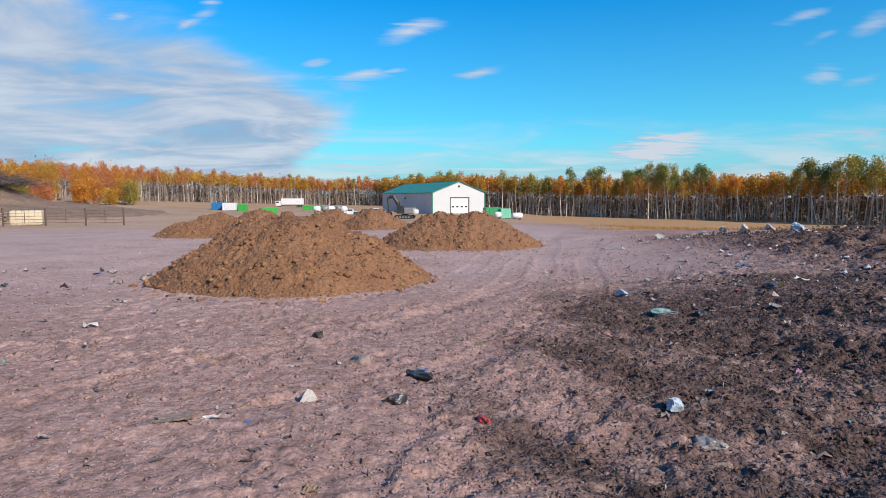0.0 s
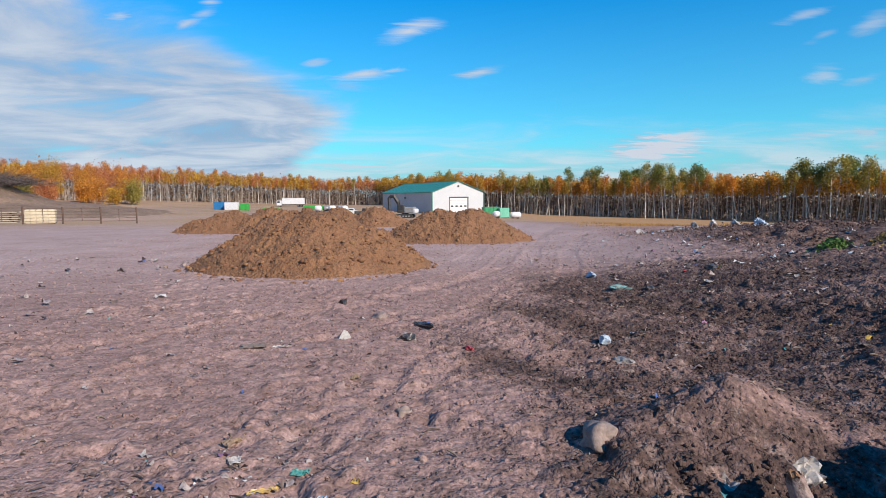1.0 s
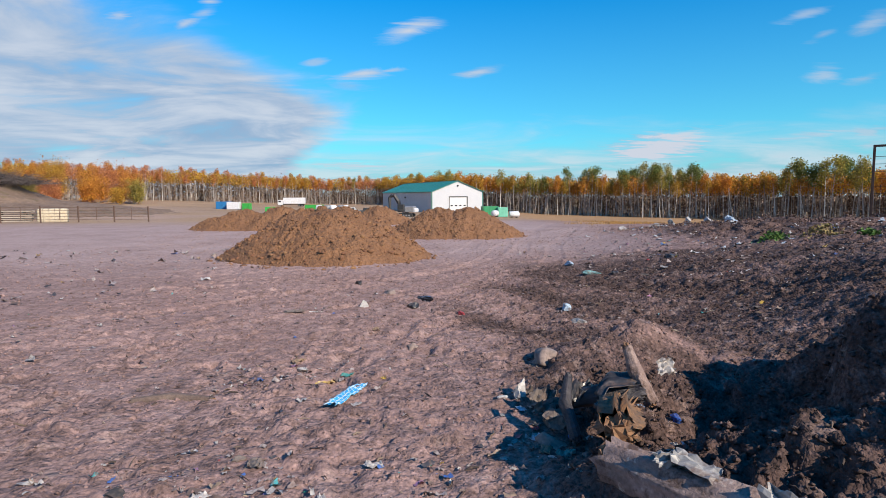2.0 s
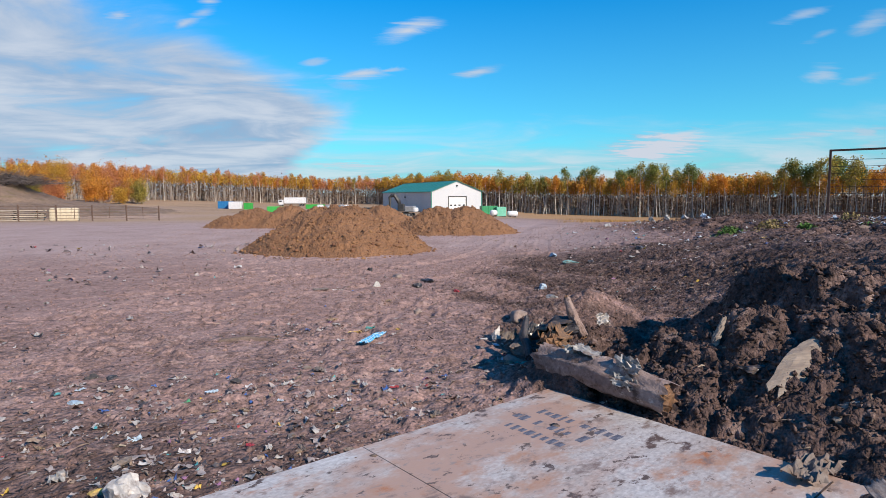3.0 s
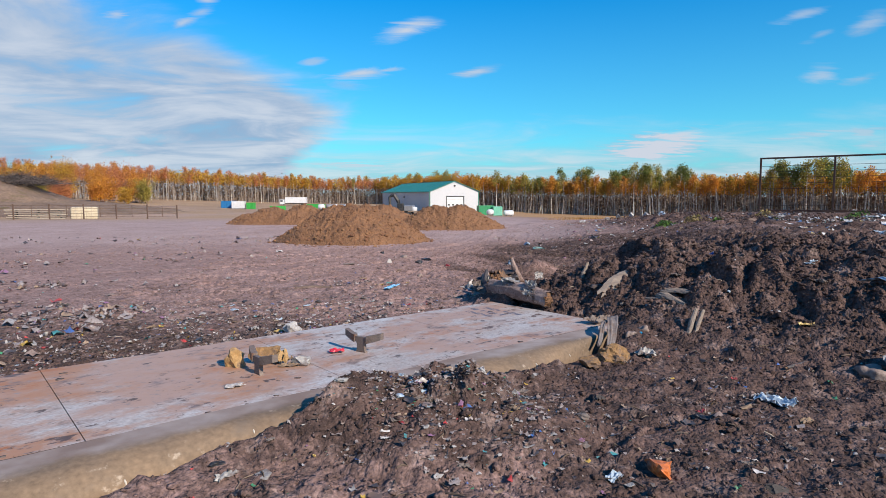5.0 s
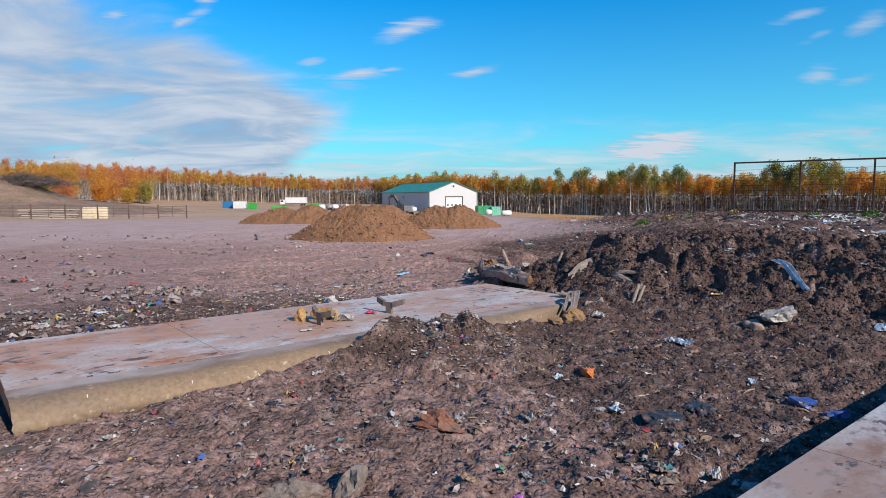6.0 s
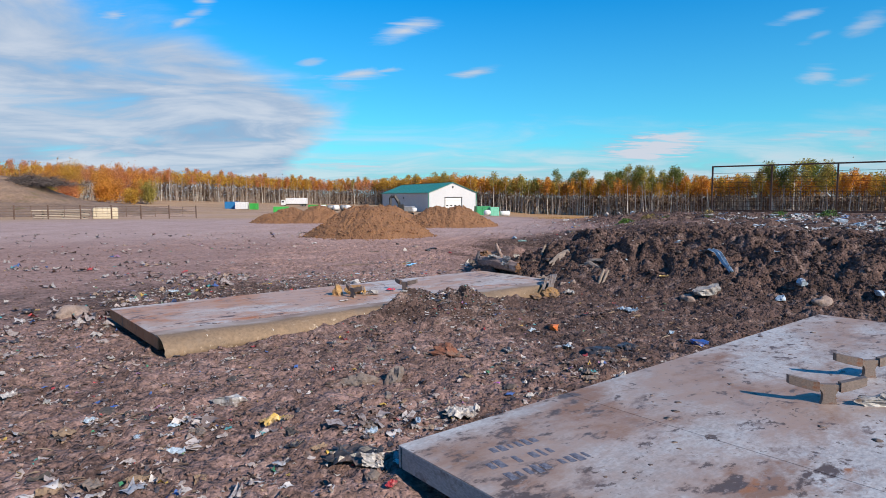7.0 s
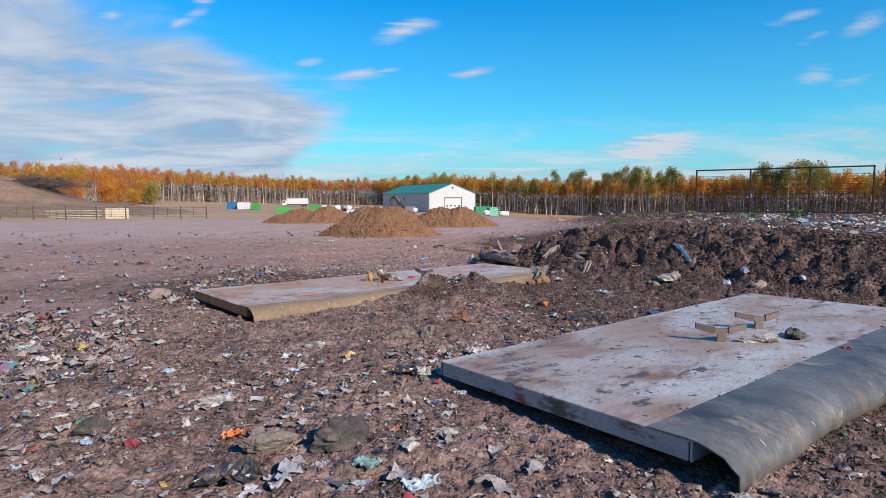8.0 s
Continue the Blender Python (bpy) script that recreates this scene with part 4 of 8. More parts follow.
def leaf(name, a, b):
    m = surface(name, a, b, 0.25, 0.8, 0, 0, 3, island=0.4)
    nt = m.node_tree
    bsdf = nt.nodes["Principled BSDF"]
    tr = nt.nodes.new("ShaderNodeBsdfTranslucent")
    mix = nt.nodes.new("ShaderNodeMixShader")
    mix.inputs[0].default_value = 0.4
    src = bsdf.inputs["Base Color"].links[0].from_socket
    nt.links.new(src, tr.inputs["Color"])
    nt.links.new(bsdf.outputs[0], mix.inputs[1])
    nt.links.new(tr.outputs[0], mix.inputs[2])
    nt.links.new(mix.outputs[0], nt.nodes["Material Output"].inputs["Surface"])
    return m


LEAVES = {
    "orange": leaf("orange_autumn_leaves", (0.66, 0.25, 0.035), (0.72, 0.32, 0.04)),
    "gold": leaf("gold_autumn_leaves", (0.62, 0.36, 0.04), (0.56, 0.29, 0.04)),
    "olive": leaf("olive_green_leaves", (0.34, 0.29, 0.06), (0.44, 0.34, 0.07)),
    "rust": leaf("rust_brown_leaves", (0.60, 0.23, 0.11), (0.68, 0.26, 0.09)),
    "green": leaf("deep_green_leaves", (0.15, 0.19, 0.045), (0.22, 0.24, 0.05)),
}


def quads_at(centres, size, rng):
    """A small four-cornered leaf clump at each centre, turned at random."""
    n = len(centres)
    a, b = rng.normal(size=(n, 3)), rng.normal(size=(n, 3))
    a /= np.linalg.norm(a, axis=1)[:, None]
    b -= (a * b).sum(1)[:, None] * a
    b /= np.linalg.norm(b, axis=1)[:, None]
    s = (size * rng.uniform(0.5, 1.3, n))[:, None]
    a, b = a * s, b * s * 0.7
    v = np.stack([centres - a, centres - b * 0.9, centres + a, centres + b], 1)
    return v.reshape(-1, 3), np.arange(n * 4).reshape(n, 4)


def aspen_shape(rng, h, lean, crown_from, spread, leaves, leaf_size):
    """Trunk, limbs and leaf clumps of one slender tree: two meshes' worth of arrays."""
    bm = bmesh.new()
    bend = rng.uniform(-0.3, 0.3, 2)
    def at(t):
        return Vector((lean[0] * h * t + bend[0] * math.sin(t * 3), lean[1] * h * t + bend[1] * math.sin(t * 2.4), h * t))
    r0 = 0.0105 * h
    ts = (0, 0.15, 0.35, 0.55, 0.75, 0.93)
    tube(bm, [at(t) - Vector((0, 0, 0.3 if t == 0 else 0)) for t in ts], [r0 * (1 - 0.85 * t) for t in ts], 6)
    tips = [(at(0.96), 0.8)]
    for k in range(11):
        t = crown_from - 0.12 + (0.98 - crown_from + 0.08) * (k + rng.uniform(0, 1)) / 11
        a = rng.uniform(0, math.tau)
        out = spread * (1.15 - 0.75 * max(0, (t - crown_from)) / (1 - crown_from + 0.01)) * rng.uniform(0.5, 1.0)
        p = at(t)
        q = p + Vector((out * math.cos(a), out * math.sin(a), out * rng.uniform(0.35, 0.9)))
        tube(bm, [p, (p + q) / 2 + Vector((0, 0, -0.08 * out)), q], [r0 * 0.28, r0 * 0.18, r0 * 0.05], 4, False)
        if t > crown_from - 0.05:
            tips.append((q, 1.0))
            tips.append(((p + q) / 2, 0.9))
    me = bpy.data.meshes.new("trunk")
    bm.to_mesh(me)
    bm.free()
    cs = np.array([t[0][:] for t in tips])
    pick = rng.integers(0, len(cs), leaves)
    c = cs[pick] + np.clip(rng.normal(size=(leaves, 3)), -1.5, 1.5) * np.array([0.30, 0.30, 0.34]) * spread
    v, f = quads_at(c, leaf_size, rng)
    return me, v, f


def forest_edge(pts, n, depth, rng):
    """Places along and behind a wood's edge."""
    lens = np.array([math.dist(p, q) for p, q in zip(pts, pts[1:])])
    ways = np.concatenate([[0], np.cumsum(lens)])
    s = (np.arange(n) + rng.uniform(0, 1, n)) / n * ways[-1]
    x, y = np.interp(s, ways, [p[0] for p in pts]), np.interp(s, ways, [p[1] for p in pts])
    d = depth[0] + (depth[1] - depth[0]) * rng.uniform(0, 1, n) ** 1.3
    r = np.hypot(x, y + 8)
    return x + x / r * d, y + (y + 8) / r * d, s / ways[-1], d


RIGHT_EDGE = [(6, 262), (20, 254), (55, 229), (94, 199), (112, 168), (125, 140), (150, 108)]
LEFT_EDGE = [(-235, 170), (-190, 205), (-158, 222), (-135, 262), (-98, 300), (-74, 338), (-36, 330), (6, 262)]


def build_woods():
    rng = np.random.default_rng(12)
    protos = {}
    for colour in LEAVES:
        for k in range(3):
            h = 17.5
            bare = {"orange": 0.66, "gold": 0.65, "olive": 0.68, "rust": 0.66, "green": 0.72}[colour]
            me, v, f = aspen_shape(rng, h, rng.uniform(-0.05, 0.05, 2), bare, 2.05, 950, 0.225)
            me.materials.append(BARK_PALE)
            crown = np_mesh("crown", v, f, LEAVES[colour], smooth_faces=False)
            ob = thing("aspen_tree", pose(0, 0, -60), "slender pale-barked aspen with autumn leaves at the top", "tree", "trees at the wood's edge")
            part("trunk", me, None, ob)
            part("crown", crown, None, ob)
            protos[colour, k] = ob
    words = {"orange": "orange", "gold": "golden yellow", "olive": "olive green", "rust": "rust-brown", "green": "dark green"}

    def plant(x, y, colour, k, height, lean):
        ob = copy_thing(protos[colour, k], pose(x, y, gz(x, y) - 0.1, lean[0], lean[1], rng.uniform(0, 360)))
        s = height / 17.5
        ob.scale = (s * rng.uniform(0.85, 1.15), s * rng.uniform(0.85, 1.15), s)
        ob["label"] = f"slender pale-barked aspen with {words[colour]} leaves at the top"

    rx, ry, rs, _ = forest_edge(RIGHT_EDGE, 185, (0, 14), rng)
    for x, y, s in zip(rx, ry, rs):
        bearing = x / (y + 8)
        green = max(smooth(0.255, 0.28, bearing) * smooth(0.435, 0.41, bearing), smooth(0.55, 0.58, bearing) * smooth(0.72, 0.69, bearing), 0.25 * smooth(0.08, 0.1, bearing) * smooth(0.27, 0.25, bearing))
        u = rng.uniform(0, 1)
        if rng.uniform(0, 1) < 0.62 * green + 0.05:
            colour, tall = ("green" if u < 0.55 else "olive"), 18.6
        else:
            colour, tall = ("olive" if u < 0.16 else "gold" if u < 0.55 else "orange"), 15.0
        plant(x, y, colour, int(rng.integers(0, 3)), tall * rng.uniform(0.84, 1.08), rng.normal(0, 3.6, 2))
    lx, ly, ls, _ = forest_edge(LEFT_EDGE, 112, (0, 16), rng)
    for x, y, s in zip(lx, ly, ls):
        u = rng.uniform(0, 1)
        if s < 0.42:
            colour = "orange" if u < 0.55 else ("rust" if u < 0.95 else "gold")
        elif s < 0.72:
            colour = "orange" if u < 0.4 else ("rust" if u < 0.75 else "gold")
        else:
            colour = "gold" if u < 0.55 else ("olive" if u < 0.85 else "orange")
        plant(x, y, colour, int(rng.integers(0, 3)), rng.uniform(13.2, 16.8), rng.normal(0, 1.6, 2))
    for ob in protos.values():
        for o in (*ob.children, ob):
            bpy.data.objects.remove(o)

    # the depth of the woods behind the edge
    for name, pts, n, tall, mixes in (("far_woods_right", RIGHT_EDGE, 1400, 14.6, ("gold", "orange", "olive", "orange")), ("far_woods_left", LEFT_EDGE, 1700, 14.2, ("orange", "rust", "gold", "gold"))):
        x, y, s, back = forest_edge(pts, n, (1.5, 46), rng)
        z = ground_z(x, y, 5.0)
        h = tall * rng.uniform(0.75, 1.08, n)
        bm_v, bm_f, twig_c = [], [], []
        crowns = {c: [] for c in set(mixes)}
        for i in range(n):
            lx_, ly_ = rng.normal(0, 0.045, 2) * h[i]
            r = 0.085 * rng.uniform(0.7, 1.5)
            b0 = len(bm_v)
            for t, k in ((0, 1.0), (0.5, 0.75), (0.95, 0.2)):
                for q in range(4):
                    bm_v.append((x[i] + lx_ * t + r * k * math.cos(q * math.pi / 2), y[i] + ly_ * t + r * k * math.sin(q * math.pi / 2), z[i] + h[i] * t - (0.3 if t == 0 else 0)))
            for lvl in (0, 4):
                for q in range(4):
                    bm_f.append((b0 + lvl + q, b0 + lvl + (q + 1) % 4, b0 + lvl + 4 + (q + 1) % 4, b0 + lvl + 4 + q))
            c = np.array([x[i] + lx_ * 0.85, y[i] + ly_ * 0.85, z[i] + h[i] * 0.85])
            m = 52
            crowns[mixes[int(vnoise(s[i] * 26, i * 0.011, 3) * 3.99)]].append(c + np.clip(rng.normal(size=(m, 3)), -1.6, 1.6) * np.array([1.25, 1.25, 0.085 * h[i]]))
            if back[i] > 9:
                twig_c.append(c + rng.normal(size=(40, 3)) * np.array([1.7, 1.7, 0.22 * h[i]]) - np.array([0, 0, 0.50 * h[i]]))
        ob = thing(name, pose(0, 0, 0), "dense aspen woods in autumn colours behind the clearing", "woods", kind="stuff")
        part("trunks", np_mesh("trunks", bm_v, bm_f, BARK_DARK), None, ob)
        tv, tf = quads_at(np.concatenate(twig_c), 0.46, rng)
        part("undergrowth", np_mesh("undergrowth", tv, tf, TWIGS, smooth_faces=False), None, ob)
        for c, lists in crowns.items():
            if lists:
                v, f = quads_at(np.concatenate(lists), 0.33, rng)
                part("foliage", np_mesh("foliage", v, f, LEAVES[c], smooth_faces=False), None, ob)


build_woods()


def bush(x, y, r, h, colour, seed, label):
    """A rounded shrub of many stems."""
    rng = np.random.default_rng(seed)
    ob = thing("bush", pose(x, y, gz(x, y) - 0.1), label, "bush", "autumn bushes")
    bm = bmesh.new()
    cs = []
    for k in range(14):
        a, o = rng.uniform(0, math.tau), r * rng.uniform(0.2, 0.85)
        hh = h * rng.uniform(0.5, 0.95)
        p = Vector((o * math.cos(a), o * math.sin(a), hh))
        tube(bm, [(0.1 * p.x, 0.1 * p.y, 0), (0.4 * p.x, 0.4 * p.y, 0.5 * hh), p], [0.05, 0.035, 0.012], 4, False)
        cs += [p, p * 0.75, Vector((p.x * 0.8, p.y * 0.8, hh * 0.4))]
    part("stems", bm, BARK_DARK, ob)
    cs = np.array([c[:] for c in cs])
    n = int(2300 * min(2.2, h / 5))
    c = cs[rng.integers(0, len(cs), n)] + rng.normal(size=(n, 3)) * np.array([0.20 * r, 0.20 * r, 0.09 * h])
    c[:, 2] = np.maximum(c[:, 2], 0.1)
    v, f = quads_at(c, 0.21, rng)
    part("crown", np_mesh("crown", v, f, LEAVES[colour], smooth_faces=False), None, ob)


for i, (x, y, r, h, c) in enumerate([(-150, 210, 4, 9, "orange"), (-143, 214, 5, 10, "orange"), (-136, 208, 4.5, 11, "gold"), (-129, 216, 4.5, 10.5, "orange"),
                                     (-123, 210, 4, 8, "orange"), (-118, 222, 4.5, 9.5, "orange"), (-112, 214, 3.5, 7, "olive"), (-132, 198, 3, 6, "rust"),
                                     (-121, 201, 3, 6, "orange"), (-114, 206, 2.6, 4.5, "gold"), (-140, 200, 3.4, 6, "olive"), (-126, 226, 4, 11, "rust")]):
    bush(x, y, 1.25 * r, 1.28 * h, c, 300 + i, f"rounded bush with {'golden' if c == 'gold' else c} autumn leaves")

# ---- the barn ----
WHITE_CLAD = surface("white_metal_cladding", (0.60, 0.61, 0.64), (0.55, 0.57, 0.61), 0.2, 0.5, 0, 0.05, 8)
GREEN_ROOF = surface("green_metal_roofing", (0.02, 0.20, 0.15), (0.03, 0.24, 0.18), 0.3, 0.5, 0.0, 0.05, 8)
GREEN_TRIM = surface("green_trim", (0.025, 0.16, 0.12), (0.03, 0.18, 0.14), 2, 0.5, 0, 0, 8)
DOOR_PANEL = surface("white_door_panel", (0.78, 0.78, 0.78), (0.72, 0.73, 0.74), 0.8, 0.45, 0, 0, 8)
DARK_GLASS = surface("dark_window_glass", (0.03, 0.035, 0.04), (0.05, 0.055, 0.06), 1, 0.15, 0, 0, 8)
DARK_METAL = surface("dark_painted_metal", (0.035, 0.035, 0.04), (0.07, 0.065, 0.06), 1.5, 0.6, 0.2, 0.1, 10)


def prism(bm, pts, y0, y1):
    """A flat outline in x and z, made solid from y0 to y1."""
    a = [bm.verts.new((x, y0, z)) for x, z in pts]
    b = [bm.verts.new((x, y1, z)) for x, z in pts]
    n = len(pts)
    for i in range(n):
        bm.faces.new((a[i], a[(i + 1) % n], b[(i + 1) % n], b[i]))
    bm.faces.new(a[::-1])
    bm.faces.new(b)
    return bm


def build_barn():
    W, L, H, R = 16.4, 46.0, 5.9, 3.1
    ob = thing("barn", pose(-2.9, 168.0, -2.65, 0, 0, 23.3), "white metal-clad barn with green gabled roof", "barn")
    # local x across the gable, y along the ridge
    gable = [(0, 0), (W, 0), (W, H), (W / 2, H + R), (0, H)]
    dx0, dx1, dh = 5.6, 11.2, 4.4
    bm = bmesh.new()
    prism(bm, [(0, 0), (dx0, 0), (dx0, dh), (dx1, dh), (dx1, 0), (W, 0), (W, H), (W / 2, H + R), (0, H)], 0, 0.25)
    part("wall", bm, WHITE_CLAD, ob, "white gable wall with a large door opening")
    bm = bmesh.new()
    prism(bm, gable, L - 0.25, L)
    part("wall", bm, WHITE_CLAD, ob)
    for x in (0.125, W - 0.125):
        bm = bmesh.new()
        box(bm, (x, L / 2, H / 2), (0.25, L - 0.52, H))
        for k in range(int(L / 0.9)):
            box(bm, (x + (-0.14 if x < 1 else 0.14), 0.6 + 0.9 * k, H / 2), (0.03, 0.06, H - 0.1))
        part("wall", bm, WHITE_CLAD, ob)
    bm = bmesh.new()
    box(bm, (W / 2, L / 2, -0.4), (W + 0.2, L + 0.2, 0.8))
    part("foundation", bm, surface("concrete", (0.3, 0.29, 0.27), (0.36, 0.35, 0.33), 1, 0.9, 0, 0.2, 10), ob)
    slope = math.hypot(W / 2 + 0.5, R + 0.19)
    for s in (-1, 1):
        bm = bmesh.new()
        a = math.atan2(R, W / 2)
        c = (W / 2 + s * (W / 4 + 0.12), L / 2, H + R / 2 + 0.08)
        box(bm, c, (slope, L + 0.8, 0.12), 0, pose(0, 0, 0, 0, s * math.degrees(a), 0))
        roof = part("roof", bm, GREEN_ROOF, ob, "green ribbed metal roof slope")
        for k in range(52):
            bm = bmesh.new()
            box(bm, (c[0], 0.0 + k * L / 51, c[2] + 0.08), (slope - 0.1, 0.06, 0.05), 0, pose(0, 0, 0, 0, s * math.degrees(a), 0))
            if k % 4 == 0:
                part("rib", bm, GREEN_ROOF, roof)
            else:
                bm.free()
    for x in (0, W):
        bm = bmesh.new()
        box(bm, (x, -0.03, H / 2), (0.3, 0.1, H - 0.05))
        part("corner_trim", bm, GREEN_TRIM, ob)
    door = thing("door", pose(0, 0, 0), "white overhead door with a row of small panes", "")
    door.parent = ob
    for k in range(5):
        bm = bmesh.new()
        box(bm, ((dx0 + dx1) / 2, 0.14, (k + 0.5) * dh / 5), (dx1 - dx0 - 0.06, 0.06, dh / 5 - 0.03), 0.01)
        part("door_panel", bm, DOOR_PANEL, door)
    for k in range(4):
        bm = bmesh.new()
        box(bm, (dx0 + (k + 0.5) * (dx1 - dx0) / 4, 0.10, 1.9), (0.72, 0.03, 0.42), 0.01)
        part("pane", bm, DARK_GLASS, door)
    bm = bmesh.new()
    box(bm, ((dx0 + dx1) / 2, -0.04, dh + 0.1), (dx1 - dx0 + 0.5, 0.1, 0.22))
    box(bm, (dx0 - 0.12, -0.04, dh / 2), (0.2, 0.1, dh))
    box(bm, (dx1 + 0.12, -0.04, dh / 2), (0.2, 0.1, dh))
    part("door_frame", bm, DARK_METAL, ob)
    bm = bmesh.new()
    bmesh.ops.create_cone(bm, cap_ends=True, segments=16, radius1=0.3, radius2=0.22, depth=0.35, matrix=pose(W / 2, -0.12, H + R - 1.3, 90))
    part("gable_vent", bm, DARK_METAL, ob)
    bm = bmesh.new()
    box(bm, (-0.25, 22, H - 1.6), (0.3, 0.5, 0.5), 0.05)
    part("wall_lamp", bm, DARK_METAL, ob)


build_barn()

# ---- vehicles, bins and tanks in the far yard ----
BIN_GREEN = surface("green_painted_steel", (0.02, 0.26, 0.10), (0.03, 0.32, 0.13), 0.6, 0.5, 0, 0.1, 6, spots=[((0.10, 0.12, 0.07), 0.62, 0.75, 2)])
BRIGHT_GREEN = surface("bright_green_paint", (0.04, 0.42, 0.07), (0.05, 0.36, 0.06), 0.6, 0.5, 0, 0.1, 6)
MINT = surface("mint_green_plastic", (0.16, 0.52, 0.36), (0.2, 0.56, 0.42), 0.6, 0.5, 0, 0, 6)
BLUE_PAINT = surface("blue_painted_steel", (0.02, 0.17, 0.42), (0.03, 0.21, 0.48), 0.5, 0.5, 0, 0.1, 6)
WHITE_PAINT = surface("white_vehicle_paint", (0.78, 0.78, 0.80), (0.70, 0.71, 0.74), 0.6, 0.4, 0, 0, 6)
ORANGE_PAINT = surface("faded_orange_paint", (0.52, 0.15, 0.04), (0.45, 0.13, 0.04), 0.8, 0.5, 0, 0.1, 6)
GREY_PAINT = surface("grey_machine_paint", (0.22, 0.22, 0.23), (0.3, 0.3, 0.31), 0.8, 0.5, 0, 0.1, 6)
TYRE = surface("black_tyre_rubber", (0.02, 0.02, 0.02), (0.04, 0.038, 0.036), 2, 0.85, 0, 0.2, 12)


def wheel(parent, x, y, r, w=0.3):
    hub = part("wheel", tube(bmesh.new(), [(x, y - w / 2 - 0.01, r), (x, y + w / 2 + 0.01, r)], r * 0.5, 12), GREY_PAINT, parent)
    part("tyre", tube(bmesh.new(), [(x, y - w / 2, r), (x, y - w / 4, r), (x, y + w / 4, r), (x, y + w / 2, r)], [r * 0.93, r, r, r * 0.93], 16), TYRE, hub)


def open_bin(x, y, l, w, h, mat, turn, label, z=None):
    """A roll-off bin: ribbed sides, open top."""
    ob = thing("waste_bin", pose(x, y, gz(x, y) if z is None else z, 0, 0, turn), label, "waste bin", "waste bins")
    for c, s in (((0, -w / 2, h / 2), (l, 0.08, h)), ((0, w / 2, h / 2), (l, 0.08, h)), ((-l / 2, 0, h / 2), (0.08, w - 0.1, h)), ((l / 2, 0, h / 2), (0.08, w - 0.1, h))):
        part("side", box(bmesh.new(), c, s, 0.01), mat, ob)
    part("floor", box(bmesh.new(), (0, 0, 0.1), (l - 0.1, w - 0.1, 0.1)), mat, ob)
    for k in range(6):
        part("rib", box(bmesh.new(), (-l / 2 + (k + 0.5) * l / 6, -w / 2 - 0.07, h / 2), (0.1, 0.06, h - 0.1)), mat, ob)
    return ob


def pickup(x, y, turn, mat, label):
    ob = thing("pickup_truck", pose(x, y, gz(x, y), 0, 0, turn), label, "truck", "parked vehicles")
    bm = prism(bmesh.new(), [(-2.7, 0.45), (2.6, 0.45), (2.7, 1.0), (1.3, 1.12), (0.75, 1.75), (-0.6, 1.78), (-0.75, 1.12), (-2.7, 1.1)], -0.95, 0.95)
    part("body", bm, mat, ob)
    for s in (-1, 1):
        part("side_window", box(bmesh.new(), (0.05, s * 0.955, 1.45), (1.2, 0.02, 0.4), 0.01), DARK_GLASS, ob)
    part("windscreen", box(bmesh.new(), (1.06, 0, 1.45), (0.03, 1.6, 0.6), 0, pose(0, 0, 0, 0, -42, 0)), DARK_GLASS, ob)
    for wx in (-1.7, 1.75):
        for s in (-1, 1):
            wheel(ob, wx, s * 0.85, 0.4)


def semi(x, y, turn):
    ob = thing("box_truck", pose(x, y, gz(x, y), 0, 0, turn), "white box truck parked on bare ground", "truck", "parked vehicles")
    part("box_body", box(bmesh.new(), (1.0, 0, 2.55), (9.6, 2.5, 2.7), 0.05), WHITE_PAINT, ob)
    cab = part("cab", box(bmesh.new(), (-5.2, 0, 1.75), (2.2, 2.4, 2.2), 0.15), WHITE_PAINT, ob)
    part("windscreen", box(bmesh.new(), (-6.31, 0, 2.2), (0.03, 2.0, 0.8), 0.01), DARK_GLASS, cab)
    part("side_window", box(bmesh.new(), (-5.4, -1.21, 2.2), (1.1, 0.03, 0.7), 0.01), DARK_GLASS, cab)
    part("chassis", box(bmesh.new(), (0, 0, 0.95), (11.5, 1.0, 0.3), 0.02), DARK_METAL, ob)
    for wx in (-5.0, 3.2, 4.5):
        for s in (-1, 1):
            wheel(ob, wx, s * 1.0, 0.5)


def container(x, y, l, turn, mats, label):
    ob = thing("storage_container", pose(x, y, gz(x, y), 0, 0, turn), label, "container", "storage containers")
    part("body", box(bmesh.new(), (0, 0, 1.35), (l, 2.4, 2.5), 0.03), mats, ob)
    for k in range(int(l / 0.6)):
        part("rib", box(bmesh.new(), (-l / 2 + 0.3 + 0.6 * k, -1.22, 1.35), (0.16, 0.05, 2.2)), mats, ob)
    part("base_rail", box(bmesh.new(), (0, 0, 0.06), (l, 2.3, 0.12)), DARK_METAL, ob)
    return ob


